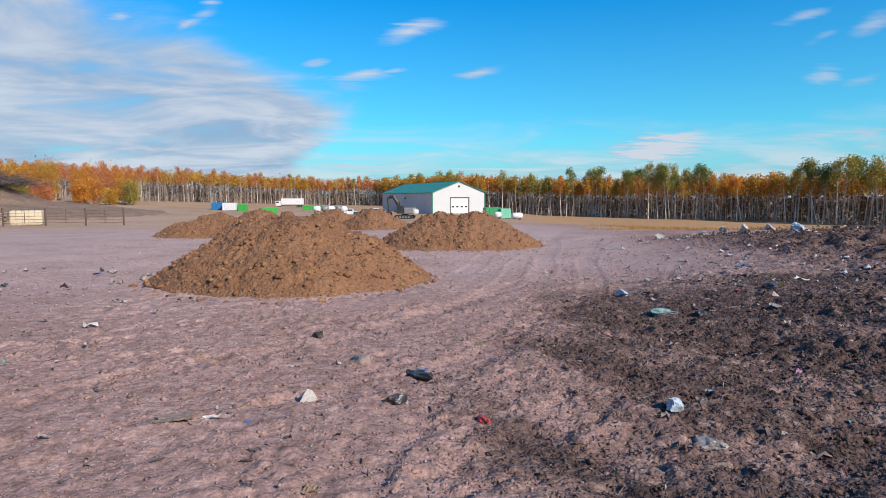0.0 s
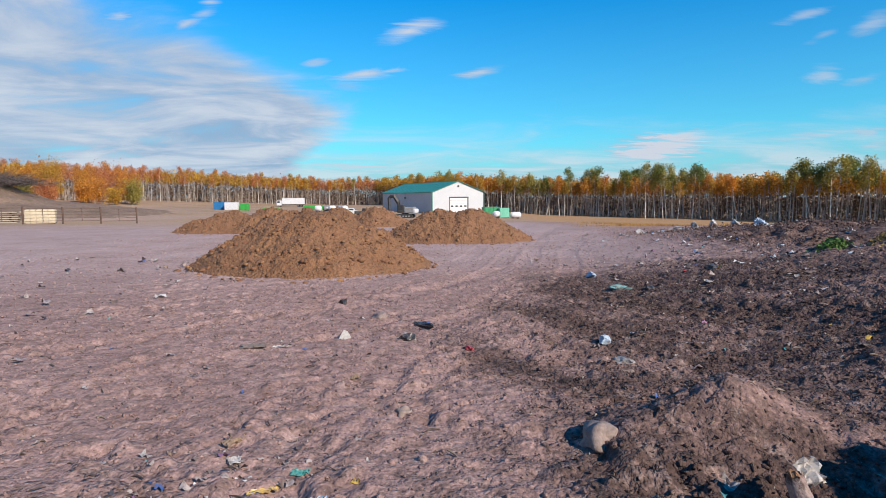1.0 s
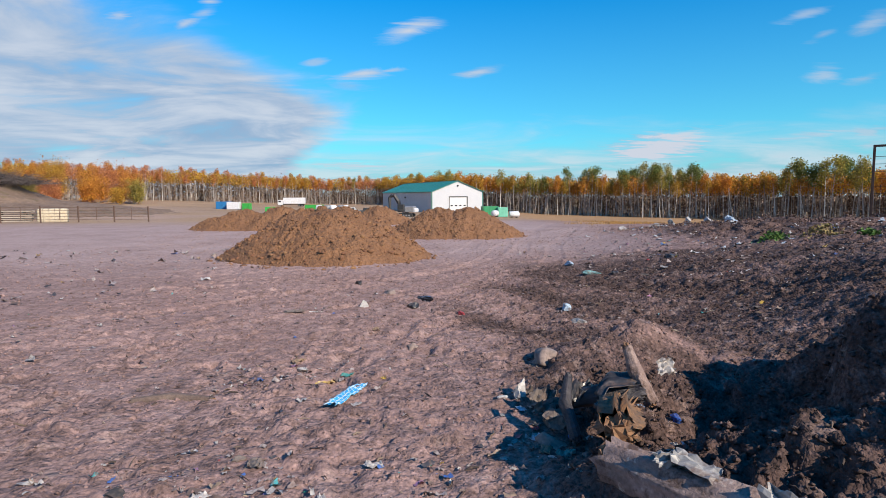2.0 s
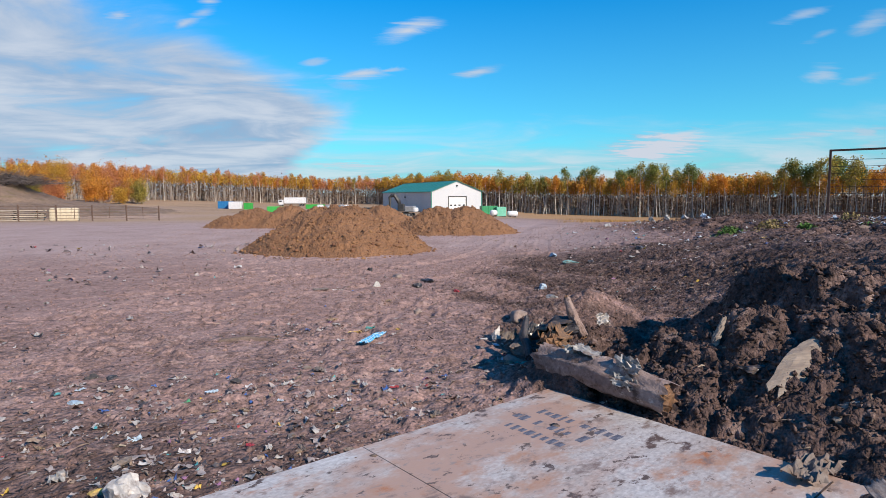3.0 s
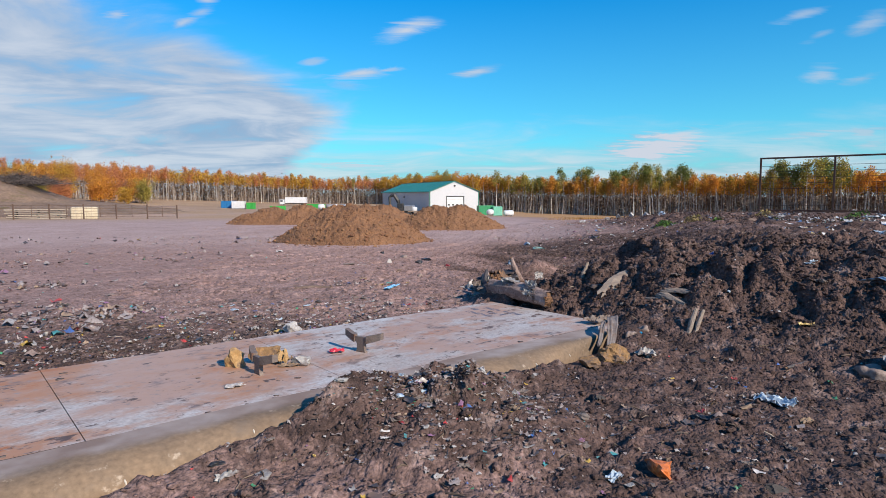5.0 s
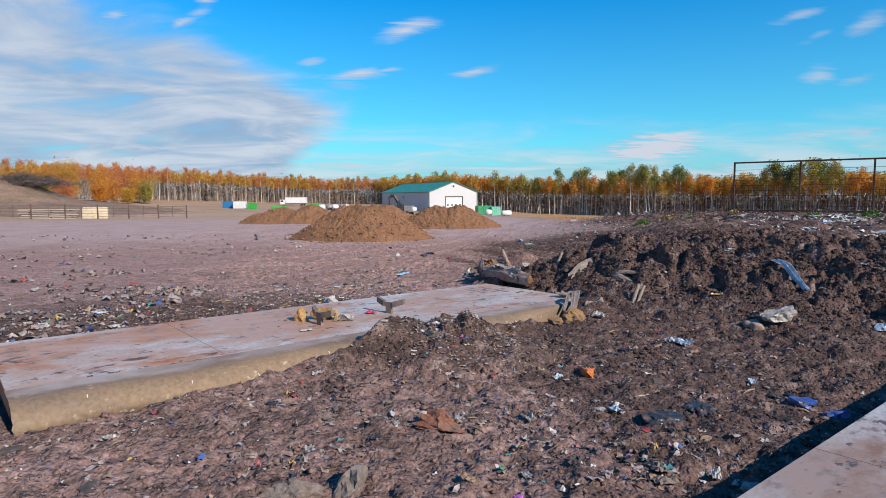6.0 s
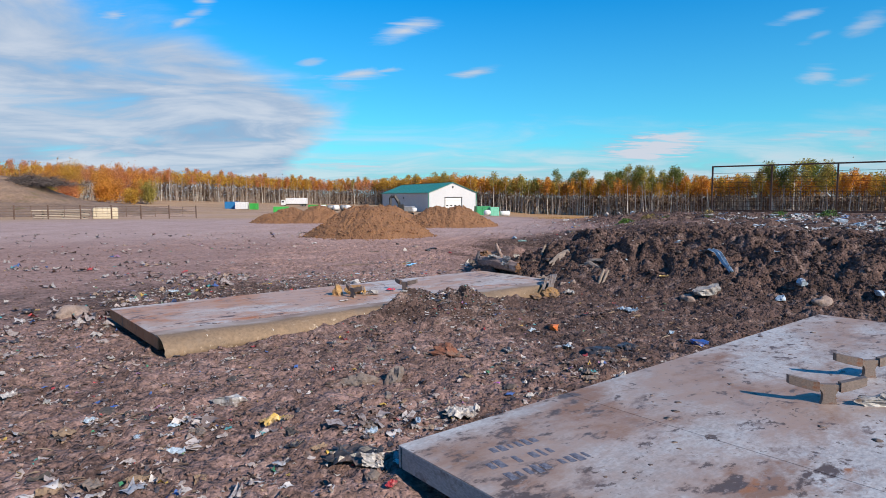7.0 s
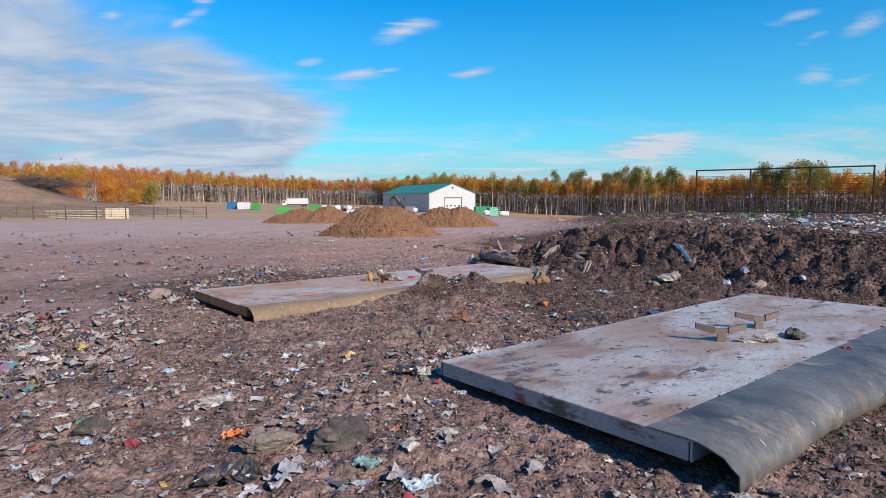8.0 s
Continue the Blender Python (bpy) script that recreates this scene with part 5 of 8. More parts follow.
def excavator(x, y, turn):
    ob = thing("excavator", pose(x, y, gz(x, y), 0, 0, turn), "tracked excavator with raised folded boom", "excavator")
    for s in (-1, 1):
        bm = prism(bmesh.new(), [(-2.0, 0.25), (-1.7, 0.0), (1.7, 0.0), (2.0, 0.25), (2.0, 0.6), (1.7, 0.85), (-1.7, 0.85), (-2.0, 0.6)], s * 1.25 - 0.3, s * 1.25 + 0.3)
        track = part("track", bm, DARK_METAL, ob)
        for k in range(5):
            part("roller", tube(bmesh.new(), [(-1.3 + 0.65 * k, s * 1.25 - 0.33, 0.4), (-1.3 + 0.65 * k, s * 1.25 + 0.33, 0.4)], 0.2, 10), GREY_PAINT, track)
    part("turntable", tube(bmesh.new(), [(0, 0, 0.6), (0, 0, 1.05)], 0.8, 16), DARK_METAL, ob)
    part("engine_housing", box(bmesh.new(), (-1.2, 0, 1.75), (2.2, 2.6, 1.35), 0.18), GREY_PAINT, ob)
    part("counterweight", box(bmesh.new(), (-2.5, 0, 1.55), (0.7, 2.6, 1.0), 0.25), WHITE_PAINT, ob)
    cab = part("cab", box(bmesh.new(), (0.75, 0.75, 2.05), (1.5, 1.0, 1.75), 0.12), DARK_METAL, ob)
    part("cab_window", box(bmesh.new(), (0.75, 1.26, 2.3), (1.1, 0.03, 0.9), 0.01), DARK_GLASS, cab)
    bm = bmesh.new()
    tube(bm, [(0.9, -0.3, 1.6), (1.7, -0.3, 3.6), (2.6, -0.3, 4.9), (3.6, -0.3, 4.6)], [0.38, 0.5, 0.48, 0.3], 6)
    part("boom", bm, DARK_METAL, ob)
    part("stick", tube(bmesh.new(), [(3.2, -0.3, 5.1), (3.75, -0.3, 4.4), (3.7, -0.3, 1.6)], [0.22, 0.36, 0.22], 6), DARK_METAL, ob)
    part("boom_cylinder", tube(bmesh.new(), [(1.2, -0.3, 1.5), (2.3, -0.3, 4.0)], 0.1, 8), GREY_PAINT, ob)
    bm = prism(bmesh.new(), [(3.2, 0.5), (4.1, 0.6), (4.2, 1.6), (3.6, 1.7), (3.1, 1.2)], -0.9, 0.3)
    part("bucket", bm, DARK_METAL, ob)


def lying_tank(x, y, r, l, turn, mat, label):
    ob = thing("tank", pose(x, y, gz(x, y), 0, 0, turn), label, "tank", "white tanks")
    part("shell", tube(bmesh.new(), [(-l / 2 - 0.3 * r, 0, r + 0.15), (-l / 2, 0, r + 0.15), (l / 2, 0, r + 0.15), (l / 2 + 0.3 * r, 0, r + 0.15)], [r * 0.6, r, r, r * 0.6], 16), mat, ob, "", True)
    for k in (-1, 1):
        part("saddle", box(bmesh.new(), (k * l * 0.3, 0, 0.15), (0.2, r * 1.4, 0.4)), DARK_METAL, ob)


excavator(-8.3, 131, 168)
semi(-67.5, 266, 4)
open_bin(-47.7, 165, 4.4, 2.2, 1.7, BRIGHT_GREEN, 12, "bright green open-topped waste bin")
open_bin(-46.5, 214, 6.5, 2.4, 1.6, BRIGHT_GREEN, 0, "bright green open-topped waste bin")
open_bin(-66.6, 200, 2.6, 2.2, 2.2, BRIGHT_GREEN, 0, "bright green open-topped waste bin")
container(-75.2, 202, 4.6, 0, BLUE_PAINT, "blue steel storage container")
container(-70.6, 199, 4.2, 0, WHITE_PAINT, "white steel storage container")
for x, y, t, m, l in ((-19.5, 150, 20, DARK_METAL, "dark pickup truck"), (-15.2, 150, 200, ORANGE_PAINT, "orange and grey pickup truck"), (-17.5, 158, 0, WHITE_PAINT, "white pickup truck"), (-23.5, 152, 5, WHITE_PAINT, "white pickup truck")):
    pickup(x, y, t, m, l + " parked on bare ground")
for k, x in enumerate((-39.0, -36.8, -34.6, -32.4, -30.6)):
    lying_tank(x, 186 + 2 * (k % 2), 0.9, 1.6, 20 * k, WHITE_PAINT if k % 2 == 0 else GREY_PAINT, "white and grey drum tank lying on bare ground")
open_bin(13.0, 158, 4.4, 2.2, 2.6, BIN_GREEN, 15, "dark green waste bin beside the barn")
container(16.2, 157, 2.6, 10, MINT, "mint green plastic hut beside the barn")
lying_tank(13.9, 152, 0.8, 1.6, 60, WHITE_PAINT, "white tank lying beside green bins")
lying_tank(19.6, 158, 0.8, 2.4, 10, WHITE_PAINT, "white tank lying beside green bins")

# ---- the corral fence, lumber and pale bale ----
CORRAL = surface("rust_brown_pipe", (0.10, 0.060, 0.045), (0.16, 0.10, 0.075), 3, 0.8, 0.2, 0.1, 30)


def corral():
    ends = [(-29.3 - 2.55 * k, 55.0 - 1.56 * k) for k in range(11)]
    for (x0, y0), (x1, y1) in zip(ends, ends[1:]):
        a = math.degrees(math.atan2(y1 - y0, x1 - x0))
        l = math.dist((x0, y0), (x1, y1))
        ob = thing("corral_panel", pose(x0, y0, gz(x0, y0), 0, 0, a), "rust-brown steel pipe corral panel", "fence", "corral panels")
        part("post", tube(bmesh.new(), [(0, 0, -0.1), (0, 0, 1.55)], 0.07, 8), CORRAL, ob)
        for k in range(5):
            part("rail", tube(bmesh.new(), [(0.05, 0, 0.3 + 0.28 * k), (l - 0.05, 0, 0.3 + 0.28 * k)], 0.021, 6), CORRAL, ob)
        part("brace", tube(bmesh.new(), [(l / 2, 0.03, 0.24), (l / 2, 0.03, 1.46)], 0.03, 6), CORRAL, ob)


corral()
OLD_WOOD = surface("weathered_grey_wood", (0.27, 0.22, 0.18), (0.40, 0.34, 0.28), 1.5, 0.9, 0, 0.4, 20, random=0.3, stretch=(0.2, 2, 2))
PALE_WOOD = surface("pale_yellow_straw", (0.50, 0.41, 0.29), (0.56, 0.48, 0.36), 3, 0.95, 0, 0.6, 14, random=0.12)


def lumber_stack(x, y, turn):
    ob = thing("lumber_stack", pose(x, y, gz(x, y), 0, 0, turn), "low stack of weathered grey timbers", "timber stack")
    rng = random.Random(3)
    for lay in range(6):
        for k in range(5):
            bm = box(bmesh.new(), (rng.uniform(-0.15, 0.15), (k - 2) * 0.30, 0.09 + 0.235 * lay), (6.4 + rng.uniform(-0.4, 0.4), 0.27, 0.13), 0.02)
            part("timber", bm, OLD_WOOD, ob)
        for k in (-2.4, 0.1, 2.5):
            if lay < 5:
                part("spacer", box(bmesh.new(), (k + rng.uniform(-0.2, 0.2), 0, 0.205 + 0.235 * lay), (0.1, 1.4, 0.10)), DARK_METAL, ob)


def straw_bales(x, y, turn):
    ob = thing("straw_bale", pose(x, y, gz(x, y), 0, 0, turn), "large pale straw bale, rounded and worn, behind a pipe fence", "straw bale")
    bm = bmesh.new()
    box(bm, (0, 0, 0.86), (3.2, 1.6, 1.74), 0.26)
    bmesh.ops.subdivide_edges(bm, edges=bm.edges, cuts=3, use_grid_fill=True)
    for v in bm.verts:
        v.co += 0.06 * Vector((noise.noise(v.co * 1.5), noise.noise(v.co * 1.5 + Vector((5, 0, 0))), noise.noise(v.co * 2 + Vector((0, 9, 0)))))
    part("bale", bm, PALE_WOOD, ob, "", True)
    for k in (-0.9, -0.3, 0.3, 0.9):
        part("twine", box(bmesh.new(), (k, 0, 0.86), (0.03, 1.68, 1.8), 0.01), OLD_WOOD, ob)


lumber_stack(-52.6, 66.5, 25)
straw_bales(-47.9, 69.0, 25)


# ---- soil bank and brush on the far side of the fence ----
BRUSH = surface("dead_grey_brush", (0.06, 0.045, 0.042), (0.13, 0.105, 0.10), 2, 0.95, 0, 0.2, 10, island=0.4)


def far_bank():
    x, y, rx, ry, h = -120, 142, 25, 24, 5.2
    n = 130
    a = np.linspace(-2.3, 2.3, n)
    gx, gy = np.meshgrid(a * rx, a * ry)
    r = np.hypot(gx / rx, gy / ry) * (1 + 0.12 * fbm(gx * 0.05, gy * 0.05, 3, 5))
    z = ground_z(gx + x, gy + y, 5.0) - gz(x, y) + h * smooth(1.0, 0.25, r) + 2.2 * smooth(2.2, 0.6, r) - 0.35 * smooth(1.8, 2.3, r) + 1.6 * fbm(gx * 0.12, gy * 0.12, 4, 6) * smooth(1, 0.7, r) + 0.5 * np.abs(fbm(gx * 0.5, gy * 0.5, 3, 7))
    i = np.arange(n * n).reshape(n, n)
    faces = np.stack([i[:-1, :-1], i[:-1, 1:], i[1:, 1:], i[1:, :-1]], -1).reshape(-1, 4)
    mat = surface("grey_brown_bank_soil", (0.18, 0.115, 0.08), (0.26, 0.175, 0.12), 0.12, 0.95, 0, 0.6, 1.5, spots=[((0.13, 0.10, 0.04), 0.58, 0.68, 0.15)])
    ob = new("soil_bank", np_mesh("soil_bank", np.stack([gx, gy, z], -1).reshape(-1, 3), faces, mat))
    ob.matrix_basis = pose(x, y, gz(x, y))
    tagged(ob, "high bank of grey-brown soil behind the corral", "soil bank")
    rng = np.random.default_rng(8)
    col, row = int(np.argmin(np.abs(a * rx - 10))), int(np.argmin(np.abs(a * ry - 4)))
    heap = thing("brush_heap", pose(x + 10, y + 4, gz(x, y) + float(z[row, col]) - 0.9), "heap of dead grey brush on the soil bank", "brush heap", kind="stuff")
    v, f = [], []
    for k in range(2600):
        p = rng.normal(size=3) * np.array([4.6, 3.0, 1.1])
        p[2] = abs(p[2]) * max(0.1, 1 - (p[0] / 14) ** 2)
        d = rng.normal(size=3) * np.array([1, 1, 0.5])
        d /= np.linalg.norm(d)
        q = p + d * rng.uniform(1, 3)
        w = np.cross(d, [0, 0, 1.0]) * 0.06
        b = len(v)
        v += [p - w, p + w, q + w * 0.3, q - w * 0.3, p + [0, 0, 0.1], q + [0, 0, 0.03]]
        f += [(b, b + 1, b + 2, b + 3), (b, b + 4, b + 5, b + 3), (b + 1, b + 4, b + 5, b + 2)]
    part("branches", np_mesh("branches", v, f, BRUSH, smooth_faces=False), None, heap)


far_bank()

# ---- litter screen on the refuse plateau ----
SCREEN = surface("rusted_dark_steel_tube", (0.06, 0.035, 0.03), (0.11, 0.06, 0.045), 3, 0.75, 0.3, 0.1, 30)
WIRE = surface("dark_wire", (0.05, 0.04, 0.038), (0.09, 0.07, 0.06), 4, 0.7, 0.3, 0, 30)


def litter_screen():
    x, y, step, turn = 15.9, 17.2, 3.05, -37.0
    for k in range(6):
        c, s = math.cos(radians(turn)), math.sin(radians(turn))
        gap = 0.42 if k >= 3 else 0.0
        px, py = x + c * (step * k + gap), y + s * (step * k + gap)
        up = 0.10 if k >= 3 else 0.0
        ob = thing("litter_screen", pose(px, py, 1.22, 0, 0, turn), "tall rusted steel frame panel with wire mesh", "fence", "litter screen panels")
        h = 2.62 + up
        for q in ((0, step) if k in (2, 5) else (0,)):
            part("post", box(bmesh.new(), (q if q == 0 else step - 0.09, 0, h / 2), (0.085, 0.085, h), 0.008), SCREEN, ob)
        part("rail", box(bmesh.new(), (step / 2, 0, h - 0.04), (step - 0.08, 0.08, 0.08), 0.008), SCREEN, ob)
        part("rail", box(bmesh.new(), (step / 2, 0, 0.05), (step - 0.08, 0.1, 0.1), 0.008), SCREEN, ob)
        for q in range(8):
            part("wire", box(bmesh.new(), (step / 2, 0, 0.3 + 0.27 * q), (step - 0.08, 0.016, 0.016)), WIRE, ob)
        for q in range(12):
            part("wire", box(bmesh.new(), ((q + 1) * step / 13, 0.012, 0.62), (0.018, 0.018, 1.1)), WIRE, ob)
        part("skid", box(bmesh.new(), (0.05, 0, -0.02), (0.12, 1.4, 0.1), 0.01), SCREEN, ob)


litter_screen()

# ---- loose soil, sticks and scattered refuse too small to count ----
def octa_mesh(name, c, s, rng, material, attrs):
    v = np.array([(1, 0, 0), (-1, 0, 0), (0, 1, 0), (0, -1, 0), (0, 0, 1), (0, 0, -1)], float)
    f = np.array([(0, 2, 4), (2, 1, 4), (1, 3, 4), (3, 0, 4), (2, 0, 5), (1, 2, 5), (3, 1, 5), (0, 3, 5)])
    n = len(c)
    co = v[None] * s[:, None, None] * rng.uniform(0.5, 1.35, (n, 6, 3)) + rng.normal(size=(n, 6, 3)) * s[:, None, None] * 0.22
    a = rng.uniform(0, math.tau, n)
    k, q = np.cos(a)[:, None], np.sin(a)[:, None]
    co = np.stack([co[..., 0] * k - co[..., 1] * q, co[..., 0] * q + co[..., 1] * k, co[..., 2] * 0.75], -1) + c[:, None, :]
    faces = f[None] + (np.arange(n) * 6)[:, None, None]
    return np_mesh(name, co.reshape(-1, 3), faces.reshape(-1, 3), material, {key: np.repeat(w, 6) for key, w in attrs.items()}, smooth_faces=False)


def scatter(n, box_, weight, rng):
    """n random places in a box, thick where weight(x, y) is high."""
    got_x, got_y = [], []
    total = 0
    for _ in range(60):
        x, y = rng.uniform(box_[0], box_[1], n * 2), rng.uniform(box_[2], box_[3], n * 2)
        ok = rng.uniform(0, 1, n * 2) < weight(x, y)
        got_x.append(x[ok])
        got_y.append(y[ok])
        total += ok.sum()
        if total >= n:
            break
    return np.concatenate(got_x)[:n], np.concatenate(got_y)[:n]


def clear(x, y):
    return under_panels(x, y) < 0.05


def refuse(x, y):
    """How thickly refuse lies, 0 to 1."""
    n = fbm(x * 0.55, y * 0.55, 3, 83)
    near = smooth(-7.5, -10.5, y + 1.5 * n) * smooth(4.5, 2.0, x) * smooth(-13, -6, x)
    mid = smooth(-0.8, -2.8, y + n) * smooth(-7, -5.5, y - 0.62 * x - 1) * smooth(-9, -4, x) * smooth(2.2, 0.8, x)
    strip = 0.4 * smooth(0.15, 0.5, n) * smooth(-24, -6, y) * smooth(8, 3, y) * smooth(-24, -9, x) * smooth(0, -4, x)
    tip = smooth(8.8, 11.5, x + 1.5 * n) * smooth(15, 7, y + 2 * n) * smooth(-6, -1, y - 0.3 * (12 - x))
    pit = 0.35 * smooth(-9, -5, x) * smooth(-4, -6, y) * smooth(5.5, 3.5, x)
    right = 0.09 * smooth(2.5, 5, x) * smooth(3, 6, y) * smooth(24, 14, y)
    heap = 0.9 * np.exp(-(((x - 0.2) / 1.0) ** 2 + ((y + 7) / 0.7) ** 2))
    patch = 0.8 * np.exp(-(((x + 1.6) / 0.8) ** 2 + ((y - 1.7) / 0.8) ** 2))
    edge = 0.5 * smooth(6, 12, x) * np.exp(-((y - 24 - 0.15 * (x - 12)) / 2.2) ** 2)
    clump = 0.25 + 0.75 * smooth(0.42, 0.62, vnoise(x * 2.1, y * 2.1, 87))
    return clump * np.clip(np.maximum.reduce([near, 0.75 * mid, strip, tip, pit, right, heap, patch, edge, np.full(np.shape(x), 0.025)]), 0, 1) * clear(x, y)


LITTER_TONES = [(0.0, (0.34, 0.32, 0.305)), (0.16, (0.32, 0.275, 0.26)), (0.36, (0.22, 0.165, 0.145)), (0.46, (0.12, 0.085, 0.072)), (0.57, (0.045, 0.045, 0.055)),
                (0.66, (0.29, 0.25, 0.24)), (0.80, (0.30, 0.215, 0.15)), (0.875, (0.52, 0.50, 0.49)), (0.91, (0.05, 0.12, 0.34)), (0.935, (0.06, 0.28, 0.30)), (0.95, (0.42, 0.05, 0.05)),
                (0.965, (0.48, 0.32, 0.06)), (0.98, (0.28, 0.14, 0.24)), (0.99, (0.06, 0.24, 0.12))]


def toned(name, tones, rough=0.6):
    """Each loose piece takes one of the tones."""
    m = bpy.data.materials.new(name)
    m.use_nodes = True
    nt = m.node_tree
    bsdf = nt.nodes["Principled BSDF"]
    geo = nt.nodes.new("ShaderNodeNewGeometry")
    r = nt.nodes.new("ShaderNodeValToRGB")
    r.color_ramp.interpolation = "CONSTANT"
    e = r.color_ramp.elements
    e[0].position, e[0].color = tones[0][0], (*tones[0][1], 1)
    e[1].position, e[1].color = tones[1][0], (*tones[1][1], 1)
    for p, c in tones[2:]:
        k = e.new(p)
        k.color = (*c, 1)
    nt.links.new(geo.outputs["Random Per Island"], r.inputs[0])
    tex = nt.nodes.new("ShaderNodeTexNoise")
    tex.inputs["Scale"].default_value, tex.inputs["Detail"].default_value = 35, 6
    nt.links.new(geo.outputs["Position"], tex.inputs["Vector"])
    rng_ = nt.nodes.new("ShaderNodeMapRange")
    rng_.inputs["From Min"].default_value, rng_.inputs["From Max"].default_value = 0.48, 0.72
    nt.links.new(tex.outputs[0], rng_.inputs["Value"])
    mix = nt.nodes.new("ShaderNodeMix")
    mix.data_type = "RGBA"
    nt.links.new(rng_.outputs[0], mix.inputs[0])
    nt.links.new(r.outputs[0], mix.inputs[6])
    mix.inputs[7].default_value = (0.13, 0.09, 0.075, 1)
    nt.links.new(mix.outputs[2], bsdf.inputs["Base Color"])
    bsdf.inputs["Roughness"].default_value = rough
    return m


LITTER = toned("mixed_dirty_litter", LITTER_TONES)
PALE_LITTER = toned("pale_film_litter", [(0.0, (0.46, 0.46, 0.46)), (0.24, (0.38, 0.45, 0.52)), (0.45, (0.30, 0.27, 0.25)), (0.6, (0.58, 0.59, 0.60)), (0.78, (0.16, 0.115, 0.09)), (0.88, (0.06, 0.16, 0.36)), (0.92, (0.10, 0.32, 0.32)), (0.95, (0.36, 0.28, 0.10)), (0.975, (0.03, 0.03, 0.035))])
GREY_LITTER = toned("grey_film_litter", [(0.0, (0.36, 0.33, 0.325)), (0.3, (0.28, 0.245, 0.24)), (0.55, (0.48, 0.46, 0.455)), (0.7, (0.30, 0.32, 0.36)), (0.82, (0.17, 0.135, 0.125)), (0.93, (0.05, 0.05, 0.06)), (0.975, (0.34, 0.05, 0.05))])
STICKS = toned("straw_and_sticks", [(0.0, (0.05, 0.035, 0.028)), (0.45, (0.12, 0.085, 0.06)), (0.78, (0.20, 0.15, 0.11)), (0.94, (0.32, 0.26, 0.20))], 0.9)


def sheets(name, x, y, z, size, rng, material, curl=0.5):
    """Small torn sheets, each creased along two lines."""
    n = len(x)
    a = rng.uniform(0, math.tau, n)
    l, w = size * rng.uniform(0.6, 1.5, n), size * rng.uniform(0.3, 0.9, n)
    gu = np.array([-1, -0.35, 0.3, 1])
    gv = np.array([-1, 0.05, 1])
    u = gu[None, :, None] * l[:, None, None] * rng.uniform(0.7, 1.2, (n, 4, 3))
    v = gv[None, None, :] * w[:, None, None] * rng.uniform(0.6, 1.25, (n, 4, 3))
    h = np.abs(rng.normal(size=(n, 4, 3))) * (size * curl)[:, None, None]
    c, s = np.cos(a)[:, None, None], np.sin(a)[:, None, None]
    co = np.stack([x[:, None, None] + u * c - v * s, y[:, None, None] + u * s + v * c, z[:, None, None] + h], -1).reshape(n, 12, 3)
    i = np.arange(12).reshape(4, 3)
    f = np.stack([i[:-1, :-1], i[1:, :-1], i[1:, 1:], i[:-1, 1:]], -1).reshape(-1, 4)
    faces = f[None] + (np.arange(n) * 12)[:, None, None]
    return np_mesh(name, co.reshape(-1, 3), faces.reshape(-1, 4), material, smooth_faces=False)


def twigs_mesh(name, x, y, z, length, rng, material, thick=0.006):
    n = len(x)
    a, e = rng.uniform(0, math.tau, n), rng.normal(0, 0.18, n)
    d = np.stack([np.cos(a) * np.cos(e), np.sin(a) * np.cos(e), np.sin(e)], -1)
    w = np.stack([-np.sin(a), np.cos(a), np.zeros(n)], -1)
    c = np.stack([x, y, z], -1)
    th = thick * rng.uniform(0.5, 1.8, n)[:, None]
    up = np.array([0, 0, 1.0])
    p, q = c - d * length[:, None] / 2, c + d * length[:, None] / 2
    bend = c + w * (rng.normal(0, 0.08, n) * length)[:, None] + up * 0.01
    rows = []
    for b_, k in ((p, 0.6), (bend, 1.0), (q, 0.35)):
        rows += [b_ - w * th * k, b_ + w * th * k, b_ + up * th * 1.6 * k]
    co = np.stack(rows, 1)
    f = []
    for r in (0, 3):
        for k in range(3):
            f.append((r + k, r + (k + 1) % 3, r + 3 + (k + 1) % 3, r + 3 + k))
    faces = np.array(f)[None] + (np.arange(n) * 9)[:, None, None]
    return np_mesh(name, co.reshape(-1, 3), faces.reshape(-1, 4), material, smooth_faces=False)


def loose(name, me, label, category):
    return tagged(new(name, me), label, category, kind="stuff")


